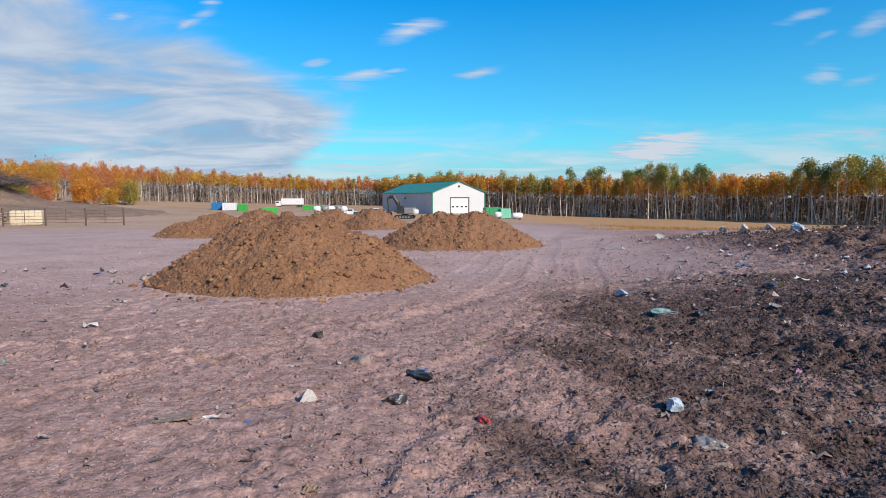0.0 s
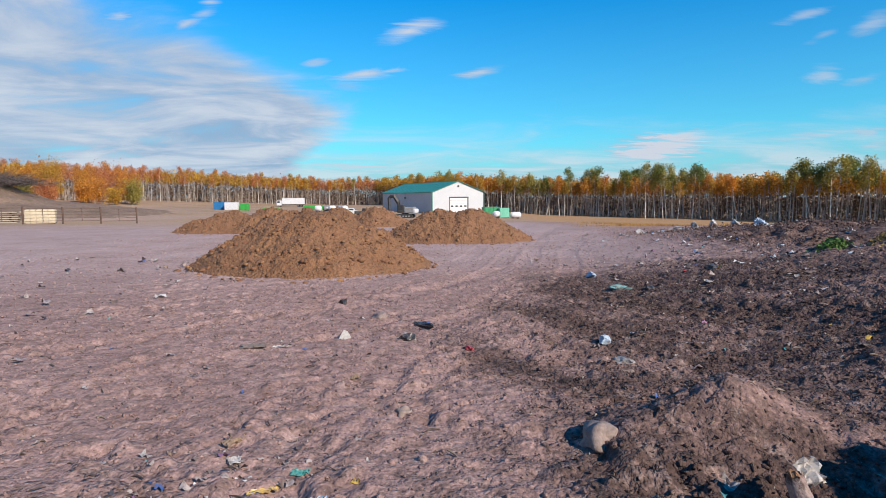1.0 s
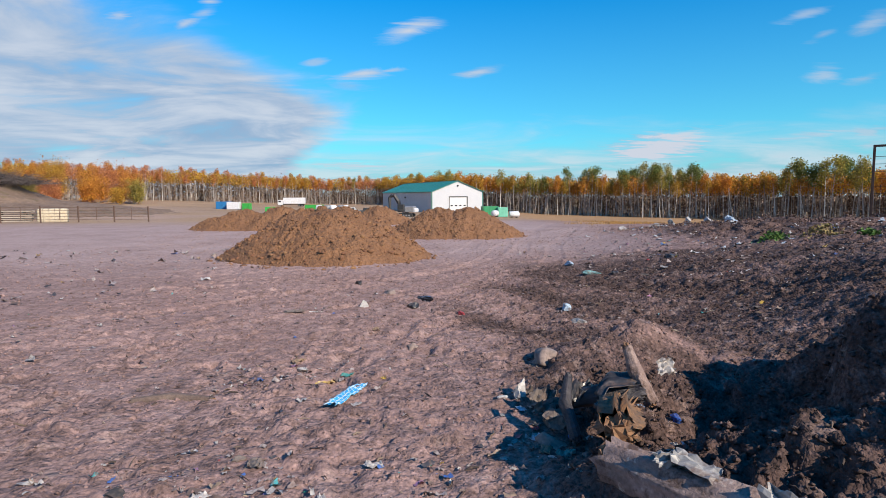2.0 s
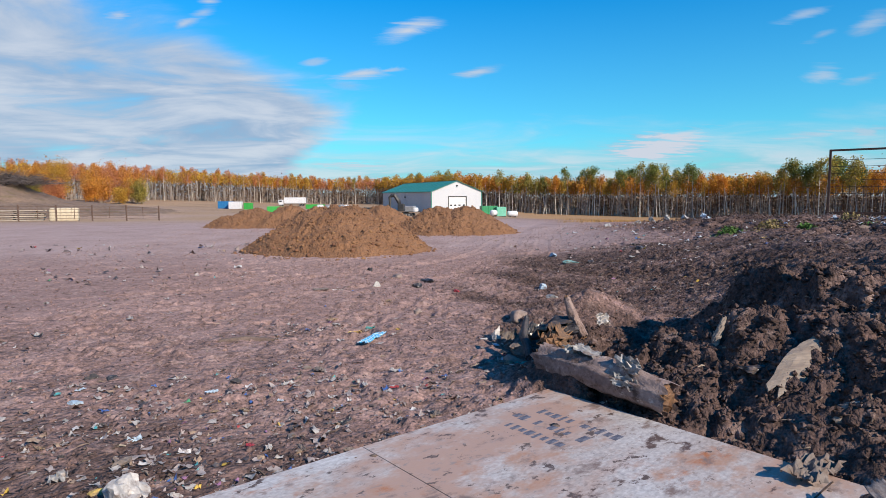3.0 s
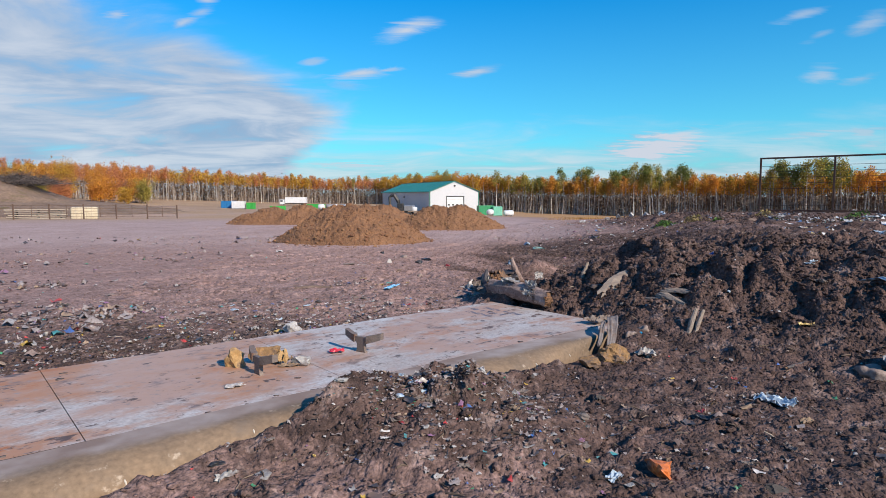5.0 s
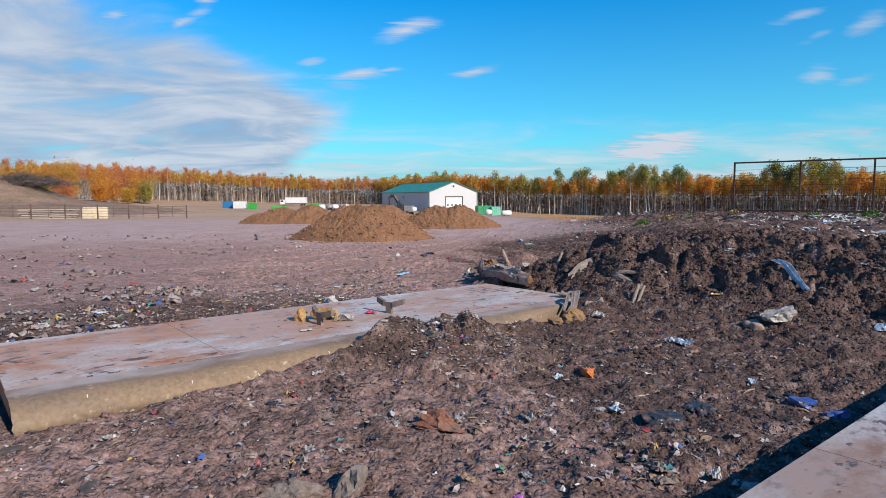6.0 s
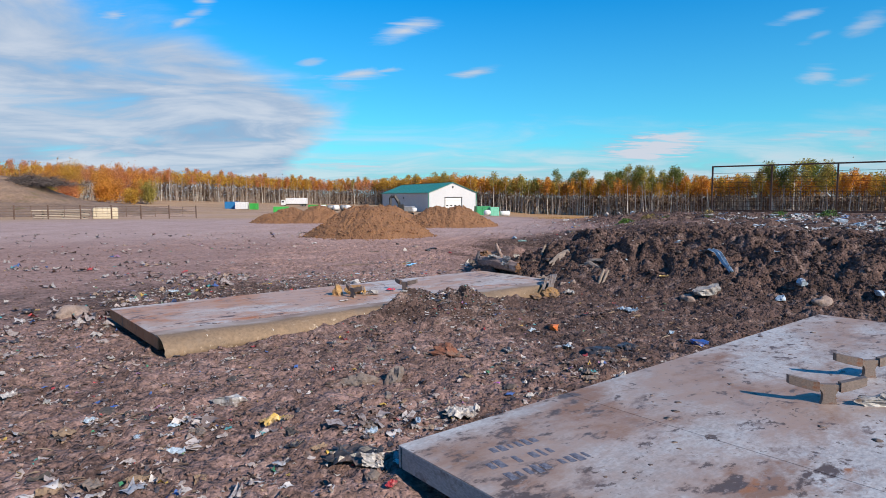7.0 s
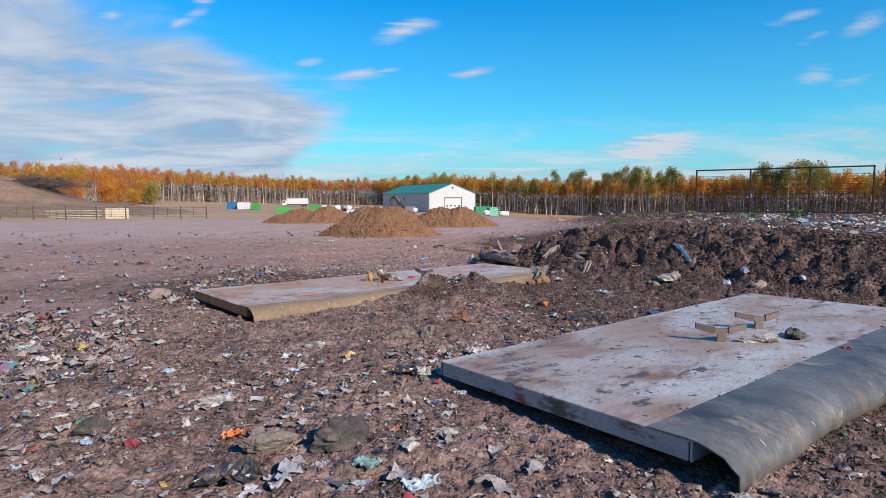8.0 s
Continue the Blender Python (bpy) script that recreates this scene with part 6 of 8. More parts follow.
def build_loose():
    rng = np.random.default_rng(77)

    def w_clod(x, y):
        return np.clip(0.40 + 0.60 * churn(x, y), 0, 1) * clear(x, y)

    def soil_of(x, y):
        d, g, f, pl = soils(x, y)
        return {"damp_shade": d, "grass": g * 0, "field": f * 0, "pale": pl}

    for name, n, area, lo, hi, p in (("soil_crumbs", 58000, (-6, 7.5, -17.5, 7), 0.007, 0.032, 0.4), ("soil_crumbs", 24000, (-4, 7.5, 3.0, 13), 0.009, 0.034, 0.4), ("soil_clods", 9000, (-7, 9, -17.5, 10), 0.015, 0.062, 0.24), ("soil_clods", 5000, (-16, 22, 6, 32), 0.02, 0.075, 0.25), ("soil_crumbs", 20000, (-14, 14, 6, 30), 0.014, 0.055, 0.4), ("soil_crumbs", 7000, (-22, -5, -14, 6), 0.014, 0.05, 0.4)):
        x, y = scatter(n, area, w_clod, rng)
        s = lo + (hi - lo) * rng.power(p, len(x)) * (0.45 + 0.55 * churn(x, y))
        c = np.stack([x, y, ground_z(x, y) + 0.2 * s], -1)
        me = octa_mesh(name, c, s, rng, SOIL, soil_of(x, y)) if name == "soil_crumbs" else lumps_mesh(name, c, s, rng, SOIL, soil_of(x, y))
        loose(name, me, "loose brown crumbs and clods of soil on the ground", "soil")
    def w_bank(x, y):
        off, _ = crest_height(x, y)
        return smooth(-2.2, -1.0, off) * smooth(4.0, 1.5, off) * smooth(2.5, 1.0, y) * clear(x, y) * smooth(17, 8, x) * smooth(0.8, 1.5, x)

    x, y = scatter(1700, (1.5, 17, -14, 2.5), w_bank, rng)
    s = 0.02 + 0.055 * rng.power(0.3, len(x))
    loose("soil_clods", lumps_mesh("soil_clods", np.stack([x, y, ground_z(x, y) + 0.1 * s], -1), s, rng, SOIL, soil_of(x, y)), "large dark clods on the soil bank", "soil")
    x, y = scatter(28000, (1.5, 17, -14, 2.5), w_bank, rng)
    s = 0.009 + 0.036 * rng.power(0.4, len(x))
    loose("soil_crumbs", octa_mesh("soil_crumbs", np.stack([x, y, ground_z(x, y) + 0.2 * s], -1), s, rng, SOIL, soil_of(x, y)), "dark crumbs on the soil bank", "soil")
    x, y = scatter(16000, (-9, 6, -17.5, 8), refuse, rng)
    s = 0.006 + 0.036 * rng.power(0.35, len(x))
    loose("litter_scraps", sheets("litter_scraps", x, y, ground_z(x, y) + 0.002, s, rng, LITTER), "small torn scraps of plastic and paper in soil", "litter")
    def w_heap(x, y):
        return np.exp(-(((x - 0.15) / 1.05) ** 2 + ((y + 7.1) / 0.7) ** 2) * 1.3)

    x, y = scatter(3600, (-2, 2.4, -8.6, -5.6), w_heap, rng)
    s = 0.005 + 0.026 * rng.power(0.4, len(x))
    loose("litter_scraps", sheets("litter_scraps", x, y, ground_z(x, y) + 0.004, s, rng, LITTER, 0.4), "dense torn scraps in the mixed refuse heap", "litter")
    def w_band(x, y):
        return smooth(0.8, -1.2, y - 0.25 * x) * smooth(-7.2, -5.0, y - 0.62 * x - 1) * smooth(-8, -4, x) * smooth(1.6, 0.2, x) * (0.2 + 0.8 * smooth(0.42, 0.6, vnoise(x * 1.6, y * 1.6, 88))) * clear(x, y)

    x, y = scatter(2600, (-8, 1.6, -9, 1.2), w_band, rng)
    s = 0.006 + 0.038 * rng.power(0.35, len(x))
    loose("litter_scraps", sheets("litter_scraps", x, y, ground_z(x, y) + 0.003, s, rng, LITTER), "band of torn scraps on clay beside the lid", "litter")
    x, y = scatter(420, (-6, 0.6, -16.8, -12.0), refuse, rng)
    s = 0.03 + 0.055 * rng.power(0.6, len(x))
    loose("litter_scraps", sheets("litter_scraps", x, y, ground_z(x, y) + 0.004, s, rng, GREY_LITTER, 0.42), "torn grey and white plastic and paper in soil", "litter")
    x, y = scatter(3200, (-30, -5, -16, 18), refuse, rng)
    s = 0.03 + 0.08 * rng.power(0.5, len(x))
    loose("litter_scraps", sheets("litter_scraps", x, y, ground_z(x, y, 0.3) + 0.02, s, rng, LITTER), "scattered scraps of plastic and paper", "litter")
    x, y = scatter(6000, (6, 34, -10, 27), refuse, rng)
    s = 0.03 + 0.10 * rng.power(0.5, len(x))
    loose("litter_scraps", sheets("litter_scraps", x, y, ground_z(x, y, 0.2) + 0.01, s, rng, PALE_LITTER, 0.42), "thick layer of torn plastic and mixed refuse", "litter")
    x, y = scatter(600, (2, 9, 2, 20), refuse, rng)
    s = 0.015 + 0.06 * rng.power(0.4, len(x))
    loose("litter_scraps", sheets("litter_scraps", x, y, ground_z(x, y, 0.1) + 0.01, s, rng, LITTER), "scattered scraps of plastic in dark soil", "litter")

    def w_twig(x, y):
        return np.clip(0.12 + 0.6 * churn(x, y) + 0.3 * refuse(x, y), 0, 1) * clear(x, y)

    x, y = scatter(6000, (-7, 8, -17.5, 10), w_twig, rng)
    l = 0.03 + 0.15 * rng.power(0.4, len(x))
    loose("twigs", twigs_mesh("twigs", x, y, ground_z(x, y) + 0.008, l, rng, STICKS), "broken twigs, roots and straw lying in the soil", "twigs")


build_loose()

# ---- dead grass on the slope and weeds on the bank ----
DRY_GRASS = surface("dry_orange_grass", (0.34, 0.17, 0.05), (0.42, 0.25, 0.09), 0.5, 0.95, 0, 0, 5, island=0.4)
WEED = surface("green_weed", (0.07, 0.15, 0.025), (0.11, 0.20, 0.03), 2, 0.8, 0, 0, 8, island=0.4)
STRAW_WEED = surface("dry_weed", (0.30, 0.22, 0.09), (0.22, 0.17, 0.06), 2, 0.9, 0, 0, 8, island=0.4)


def blades(x, y, z, h, lean, width, rng, material, name):
    n = len(x)
    a, b = rng.uniform(0, math.tau, n), rng.uniform(0, math.tau, n)
    w = np.stack([np.cos(a), np.sin(a), np.zeros(n)], -1) * (width * rng.uniform(0.6, 1.3, n))[:, None]
    o = np.stack([np.cos(b), np.sin(b), np.zeros(n)], -1) * (lean * h * rng.uniform(0.2, 1.0, n))[:, None]
    p = np.stack([x, y, z - 0.02], -1)
    up = np.array([0, 0, 1.0])
    m_, t = p + o * 0.35 + up * (0.6 * h)[:, None], p + o + up * h[:, None]
    co = np.stack([p - w, p + w, m_ + w * 0.7, m_ - w * 0.7, t], 1)
    me_q = np.array([(0, 1, 2), (0, 2, 3), (3, 2, 4)])
    faces = me_q[None] + (np.arange(n) * 5)[:, None, None]
    return np_mesh(name, co.reshape(-1, 3), faces.reshape(-1, 3), material, smooth_faces=False)


def build_grass():
    rng = np.random.default_rng(5)

    def w(x, y):
        return soils(x, y)[1] * smooth(0.35, 0.7, vnoise(x * 0.35, y * 0.35, 15))

    tx, ty = scatter(1500, (7, 60, 29, 56), w, rng)
    k = 14
    x, y = np.repeat(tx, k) + rng.normal(0, 0.25, len(tx) * k), np.repeat(ty, k) + rng.normal(0, 0.25, len(tx) * k)
    h = rng.uniform(0.06, 0.26, len(x))
    loose("dead_grass", blades(x, y, ground_z(x, y, 1.0), h, 0.7, 0.009, rng, DRY_GRASS, "dead_grass"), "tufts of dry orange grass along the slope", "grass")
    for i, (cx, cy, r, mat, lab) in enumerate(((9.0, 11.2, 0.42, WEED, "fresh green weed growing in refuse"), (9.9, 10.6, 0.5, STRAW_WEED, "dry yellow weed growing in refuse"), (12.2, 9.4, 0.3, WEED, "small green weed in refuse"),
                                               (10.4, 9.6, 0.3, WEED, "small green weed in refuse"), (15.4, 9.6, 0.5, WEED, "green weed in plastic refuse"), (13.5, 12.5, 0.5, STRAW_WEED, "dry weed in refuse"), (17.5, 9.0, 0.6, WEED, "green weed in plastic refuse"))):
        n = 420
        x, y = cx + rng.normal(0, r * 0.42, n), cy + rng.normal(0, r * 0.42, n)
        h = 0.55 * r * np.exp(-((x - cx) ** 2 + (y - cy) ** 2) / (0.5 * r * r)) * rng.uniform(0.1, 1.0, n)
        ob = thing("weed", pose(0, 0, 0), lab, "weed", "weeds on the refuse bank")
        v, f = quads_at(np.stack([x, y, ground_z(x, y) + h], -1), 0.045, rng)
        part("leaves", np_mesh("leaves", v, f, mat, smooth_faces=False), None, ob)


build_grass()

def deck_z(x, y):
    """Height of the first lid's top at a place."""
    ox, oy, _, turn = PANELS[0]
    u = (x - ox) * math.cos(radians(turn)) + (y - oy) * math.sin(radians(turn))
    return 0.24 - math.sin(radians(0.6)) * u


# ---- single pieces of refuse, timber and stone ----
def paint(name, a, b=None, rough=0.5, bump=0.15, dirt=0.0):
    b = b or tuple(min(1, c * 1.25) for c in a)
    return surface(name, a, b, 8, rough, 0, bump, 30, spots=[((0.15, 0.105, 0.085), 0.50 - 0.1 * dirt, 0.68 - 0.1 * dirt, 9)])


P_WHITE = paint("dirty_white_plastic", (0.42, 0.40, 0.385), dirt=0.2)
P_SHARD = paint("clean_white_plastic", (0.62, 0.60, 0.58), (0.68, 0.66, 0.64), 0.5, 0.05, -0.9)
P_GREY = paint("dirty_grey_plastic", (0.30, 0.29, 0.28), dirt=0.3)
P_BLACK = paint("black_plastic_film", (0.022, 0.022, 0.026), (0.05, 0.05, 0.055), 0.35)
P_BLUE = paint("blue_plastic", (0.025, 0.09, 0.36), dirt=0.3)
P_SKY = paint("bright_blue_plastic", (0.04, 0.35, 0.62))
P_TEAL = paint("teal_plastic", (0.05, 0.26, 0.24), dirt=0.3)
P_PALETEAL = paint("faded_teal_cloth", (0.16, 0.32, 0.32), rough=0.9, dirt=0.3)
P_RED = paint("red_plastic", (0.36, 0.035, 0.045), dirt=0.3)
P_ORANGE = paint("orange_plastic", (0.62, 0.17, 0.04), dirt=0.3)
P_YELLOW = paint("yellow_plastic", (0.52, 0.36, 0.10), dirt=0.4)
P_PURPLE = paint("magenta_plastic", (0.42, 0.10, 0.42))
P_PACKET = paint("bright_red_packet", (0.62, 0.02, 0.05), (0.66, 0.06, 0.08), 0.4, 0.1, -0.9)
P_CARD = paint("ochre_cardboard", (0.42, 0.25, 0.10), (0.46, 0.30, 0.14), 0.9, 0.2, 0.0)
P_TAN = paint("tan_cardboard", (0.25, 0.175, 0.115), rough=0.9, dirt=0.4)
P_OCHRE = paint("ochre_foam", (0.27, 0.155, 0.065), rough=0.95, bump=0.5, dirt=0.5)
P_CLOTH = paint("muddy_grey_cloth", (0.175, 0.145, 0.13), rough=0.95, bump=0.4, dirt=0.4)
P_DARKCLOTH = paint("dark_muddy_cloth", (0.056, 0.05, 0.049), rough=0.95, bump=0.4, dirt=0.1)
P_REDBROWN = paint("red_brown_rag", (0.22, 0.085, 0.05), rough=0.95, bump=0.5, dirt=0.3)
P_PALEBLUE = paint("pale_blue_film", (0.36, 0.46, 0.56), dirt=0.2)
CHECKED = paint("blue_checked_film", (0.03, 0.30, 0.62))


def add_checks(m):
    nt = m.node_tree
    bsdf = nt.nodes["Principled BSDF"]
    br = nt.nodes.new("ShaderNodeTexBrick")
    br.offset = 0.0
    br.inputs["Scale"].default_value = 1.0
    br.inputs["Brick Width"].default_value, br.inputs["Row Height"].default_value, br.inputs["Mortar Size"].default_value = 0.075, 0.055, 0.007
    br.inputs["Color1"].default_value, br.inputs["Color2"].default_value, br.inputs["Mortar"].default_value = (0.02, 0.26, 0.55, 1), (0.04, 0.34, 0.62, 1), (0.5, 0.6, 0.66, 1)
    tc = nt.nodes.new("ShaderNodeTexCoord")
    nt.links.new(tc.outputs["Object"], br.inputs["Vector"])
    nt.links.new(br.outputs["Color"], bsdf.inputs["Base Color"])


add_checks(CHECKED)
STONE = surface("grey_fieldstone", (0.24, 0.18, 0.155), (0.32, 0.25, 0.22), 6, 0.9, 0, 0.4, 30, spots=[((0.2, 0.14, 0.12), 0.55, 0.7, 10)])
LOGBARK = surface("weathered_log_bark", (0.23, 0.155, 0.135), (0.36, 0.27, 0.245), 4, 0.95, 0, 0.8, 25, spots=[((0.10, 0.062, 0.05), 0.52, 0.62, 6), ((0.50, 0.42, 0.38), 0.60, 0.66, 9)])
SPLINTER = surface("splintered_orange_wood", (0.30, 0.155, 0.07), (0.15, 0.095, 0.065), 9, 0.95, 0, 1.0, 30, spots=[((0.07, 0.05, 0.04), 0.54, 0.64, 12)])
CUTWOOD = surface("orange_cut_wood", (0.30, 0.16, 0.08), (0.20, 0.11, 0.065), 10, 0.9, 0, 0.4, 30)
BOARD = surface("weathered_board", (0.33, 0.27, 0.22), (0.23, 0.18, 0.15), 3, 0.9, 0, 0.5, 24, stretch=(0.25, 3, 3))
DARKWOOD = surface("dark_wet_wood", (0.028, 0.025, 0.03), (0.075, 0.065, 0.07), 4, 0.5, 0, 0.7, 20, stretch=(0.3, 2, 2))


def bag_mesh(l, w, h, seed, sub=3):
    """A crumpled closed bag: a ball folded in along many planes, lying on its flattened underside."""
    rng = random.Random(seed * 13 + 5)
    bm = bmesh.new()
    bmesh.ops.create_icosphere(bm, subdivisions=sub, radius=1.0)
    planes = []
    for _ in range(11):
        n = Vector((rng.gauss(0, 1), rng.gauss(0, 1), rng.gauss(0, 0.8))).normalized()
        planes.append((n, rng.uniform(0.45, 0.9)))
    o = Vector((seed * 3.7, seed * 1.9, seed * 0.7))
    for v in bm.verts:
        p = v.co * (1 + 0.35 * noise.noise(v.co * 1.2 + o))
        for n, d in planes:
            k = p.dot(n) - d
            if k > 0:
                p -= n * k * 1.15
        p *= 1 + 0.22 * (0.4 - 2 * abs(noise.noise(p * 1.9 + o))) + 0.12 * (0.4 - 2 * abs(noise.noise(p * 4.2 - o)))
        p += 0.06 * Vector((noise.noise(p * 5 + o), noise.noise(p * 5 - o), noise.noise(p * 5.5 + 2 * o)))
        v.co = Vector((p.x * l / 1.5, p.y * w / 1.5, max(p.z, -0.3) * h * 0.75 + 0.2 * h))
    return bm


def sheet_mesh(l, w, h, seed, n=9):
    """A torn, creased sheet with ragged edges."""
    rng = random.Random(seed)
    bm = bmesh.new()
    o = Vector((seed * 2.3, seed * 0.9, 0))
    grid = []
    for i in range(n):
        row = []
        for j in range(n):
            u, v = 2 * i / (n - 1) - 1, 2 * j / (n - 1) - 1
            rag = 1 - 0.28 * max(abs(u), abs(v)) ** 3 * rng.random()
            p = Vector((u * 1.6, v * 1.6, 0)) + o
            z = h * (0.75 * abs(noise.noise(p * 0.9)) + 0.6 * abs(noise.noise(p * 1.9)) + 0.25 * abs(noise.noise(p * 4)))
            row.append(bm.verts.new((u * rag * l / 2 + 0.08 * l * noise.noise(p * 1.4), v * rag * w / 2 + 0.08 * w * noise.noise(p * 1.4 + Vector((9, 0, 0))), z)))
        grid.append(row)
    for i in range(n - 1):
        for j in range(n - 1):
            if (i in (0, n - 2) and j in (0, n - 2)) and rng.random() < 0.6:
                continue
            bm.faces.new((grid[i][j], grid[i + 1][j], grid[i + 1][j + 1], grid[i][j + 1]))
    return bm


COUNT = [0]


def scrap(shape, name, x, y, dims, mat, label, category, turn=None, z=None, tilt=(0, 0), group="loose refuse"):
    COUNT[0] += 1
    seed = COUNT[0]
    bm = bag_mesh(*dims, seed, 4 if dims[0] > 0.32 else 3) if shape == "bag" else sheet_mesh(*dims, seed, 15 if dims[0] > 0.3 else 9)
    turn = (seed * 67) % 360 if turn is None else turn
    z = gz(x, y) if z is None else z
    ob = solo(name, bm, mat, pose(x, y, z + (0.004 if shape == "sheet" else 0.0), tilt[0], tilt[1], turn), label, category, group)
    if shape == "sheet":
        s = ob.modifiers.new("thickness", "SOLIDIFY")
        s.thickness = 0.004
    return ob


for piece in [
    ("bag", "rubber_scrap", -1.89, 8.87, (0.20, 0.14, 0.14), P_BLACK, "small black lump of rubber on clay", "rubber piece"),
    ("bag", "rubber_scrap", -0.29, 6.93, (0.34, 0.14, 0.12), P_BLACK, "curved strip of black rubber on clay", "rubber piece"),
    ("bag", "rubber_scrap", -0.46, 6.02, (0.24, 0.13, 0.12), P_BLACK, "dark rubber piece half sunk in clay", "rubber piece"),
    ("sheet", "plastic_bag", -2.55, 5.5, (0.36, 0.22, 0.03), P_CLOTH, "muddy flattened plastic bag pressed into clay", "plastic bag", 20),
    ("sheet", "plastic_bag", -2.22, 5.62, (0.30, 0.12, 0.05), P_WHITE, "torn end of a white plastic bag", "plastic bag", 25),
    ("sheet", "wrapper", -0.97, 4.14, (0.14, 0.10, 0.06), P_TAN, "crumpled tan wrapper in soil", "wrapper"),
    ("bag", "drink_can", 0.38, 5.61, (0.15, 0.09, 0.09), P_RED, "crushed red drink can in soil", "drink can"),
    ("bag", "cloth", 3.97, 10.71, (0.45, 0.30, 0.13), P_PALETEAL, "bundled faded teal cloth on churned soil", "cloth"),
    ("bag", "plastic_bag", 4.5, 10.3, (0.28, 0.2, 0.10), P_BLACK, "black plastic bag on churned soil", "plastic bag"),
    ("bag", "plastic_bag", 2.40, 5.18, (0.26, 0.18, 0.10), P_GREY, "grey crumpled plastic bag on dark soil", "plastic bag"),
    ("bag", "plastic_bottle", 2.32, 5.86, (0.16, 0.14, 0.13), P_PALEBLUE, "crushed pale blue bottle on dark soil", "bottle"),
]:
    scrap(*piece)
for piece in [
    ("sheet", "plastic_bag", 5.62, 10.0, (0.26, 0.16, 0.08), P_WHITE, "torn white bag on churned soil", "plastic bag"),
    ("bag", "plastic_bag", 4.9, 9.4, (0.3, 0.2, 0.1), P_DARKCLOTH, "dark muddy bag on churned soil", "plastic bag"),
    ("bag", "plastic_bag", 6.3, 11.4, (0.32, 0.24, 0.12), P_BLACK, "black plastic bag on churned soil", "plastic bag"),
    ("bag", "plastic_bag", 3.8, 12.6, (0.26, 0.22, 0.14), P_PALEBLUE, "pale crumpled bag on churned soil", "plastic bag"),
    ("bag", "plastic_bag", 11.26, 22.3, (0.26, 0.22, 0.44), P_WHITE, "upright white plastic bag at the yard's edge", "plastic bag"),
    ("bag", "plastic_bag", 11.95, 21.9, (0.5, 0.3, 0.2), P_WHITE, "white plastic bag lying at the yard's edge", "plastic bag"),
    ("bag", "plastic_bag", 12.7, 21.5, (0.6, 0.4, 0.32), P_PALEBLUE, "heaped pale blue plastic bags at the yard's edge", "plastic bag"),
    ("bag", "plastic_bag", 10.5, 22.4, (0.36, 0.25, 0.24), P_GREY, "white plastic bag at the yard's edge", "plastic bag"),
    ("bag", "plastic_bag", 10.0, 23.0, (0.5, 0.35, 0.18), P_GREY, "grey plastic bag at the yard's edge", "plastic bag"),
    ("bag", "plastic_bag", 8.9, 24.5, (0.3, 0.25, 0.2), P_WHITE, "white plastic bag at the yard's edge", "plastic bag"),
    ("bag", "plastic_bag", 15.5, 20.6, (0.5, 0.35, 0.2), P_PALEBLUE, "pale plastic bag at the yard's edge", "plastic bag"),
    ("sheet", "packaging_strip", -0.92, 1.08, (0.74, 0.17, 0.04), CHECKED, "bright blue checked packaging strip in trampled soil", "packaging", 72),
]:
    scrap(*piece)
for piece in [
    ("sheet", "cloth", -1.05, 1.83, (0.16, 0.10, 0.06), P_TEAL, "scrap of teal plastic in trampled soil", "plastic piece"),
    ("sheet", "food_scrap", -1.72, 2.35, (0.22, 0.12, 0.07), P_TAN, "tan crumpled paper in trampled soil", "paper"),
    ("sheet", "wrapper", -1.6, 2.0, (0.16, 0.12, 0.06), P_WHITE, "dirty white wrapper in trampled soil", "wrapper"),
    ("sheet", "wrapper", -1.25, 1.55, (0.26, 0.09, 0.06), P_YELLOW, "yellowish peel-like wrapper in trampled soil", "wrapper", 30),
    ("bag", "plastic_bag", 2.5, 1.15, (0.16, 0.12, 0.1), P_BLUE, "small blue plastic bag in a dark hollow", "plastic bag"),
    ("sheet", "plastic_bag", 2.15, 1.75, (0.36, 0.22, 0.16), P_WHITE, "torn white plastic on dark soil", "plastic bag"),
    ("sheet", "plastic_bag", 2.42, 1.35, (0.24, 0.2, 0.12), P_WHITE, "torn white plastic standing in dark soil", "plastic bag", 20, 0.2, (60, 0)),
    ("bag", "plastic_bottle", 2.15, 1.3, (0.10, 0.09, 0.1), P_TAN, "tan plastic bottle in dark soil", "bottle"),
    ("sheet", "plastic_bag", 1.02, 0.7, (0.36, 0.30, 0.2), P_CLOTH, "grey stiff cloth beside broken logs", "cloth", 20, None, (35, 10)),
    ("bag", "stone", 0.85, 1.05, (0.2, 0.16, 0.24), P_WHITE, "pale foam lump beside broken logs", "foam"),
    ("sheet", "plastic_film", 1.3, 0.25, (0.4, 0.26, 0.2), P_BLACK, "black plastic film among broken logs", "plastic film", 10, 0.25),
    ("sheet", "plastic_film", 1.5, -0.02, (0.36, 0.3, 0.24), P_DARKCLOTH, "dark torn film among broken logs", "plastic film", 70, 0.2),
]:
    scrap(*piece)
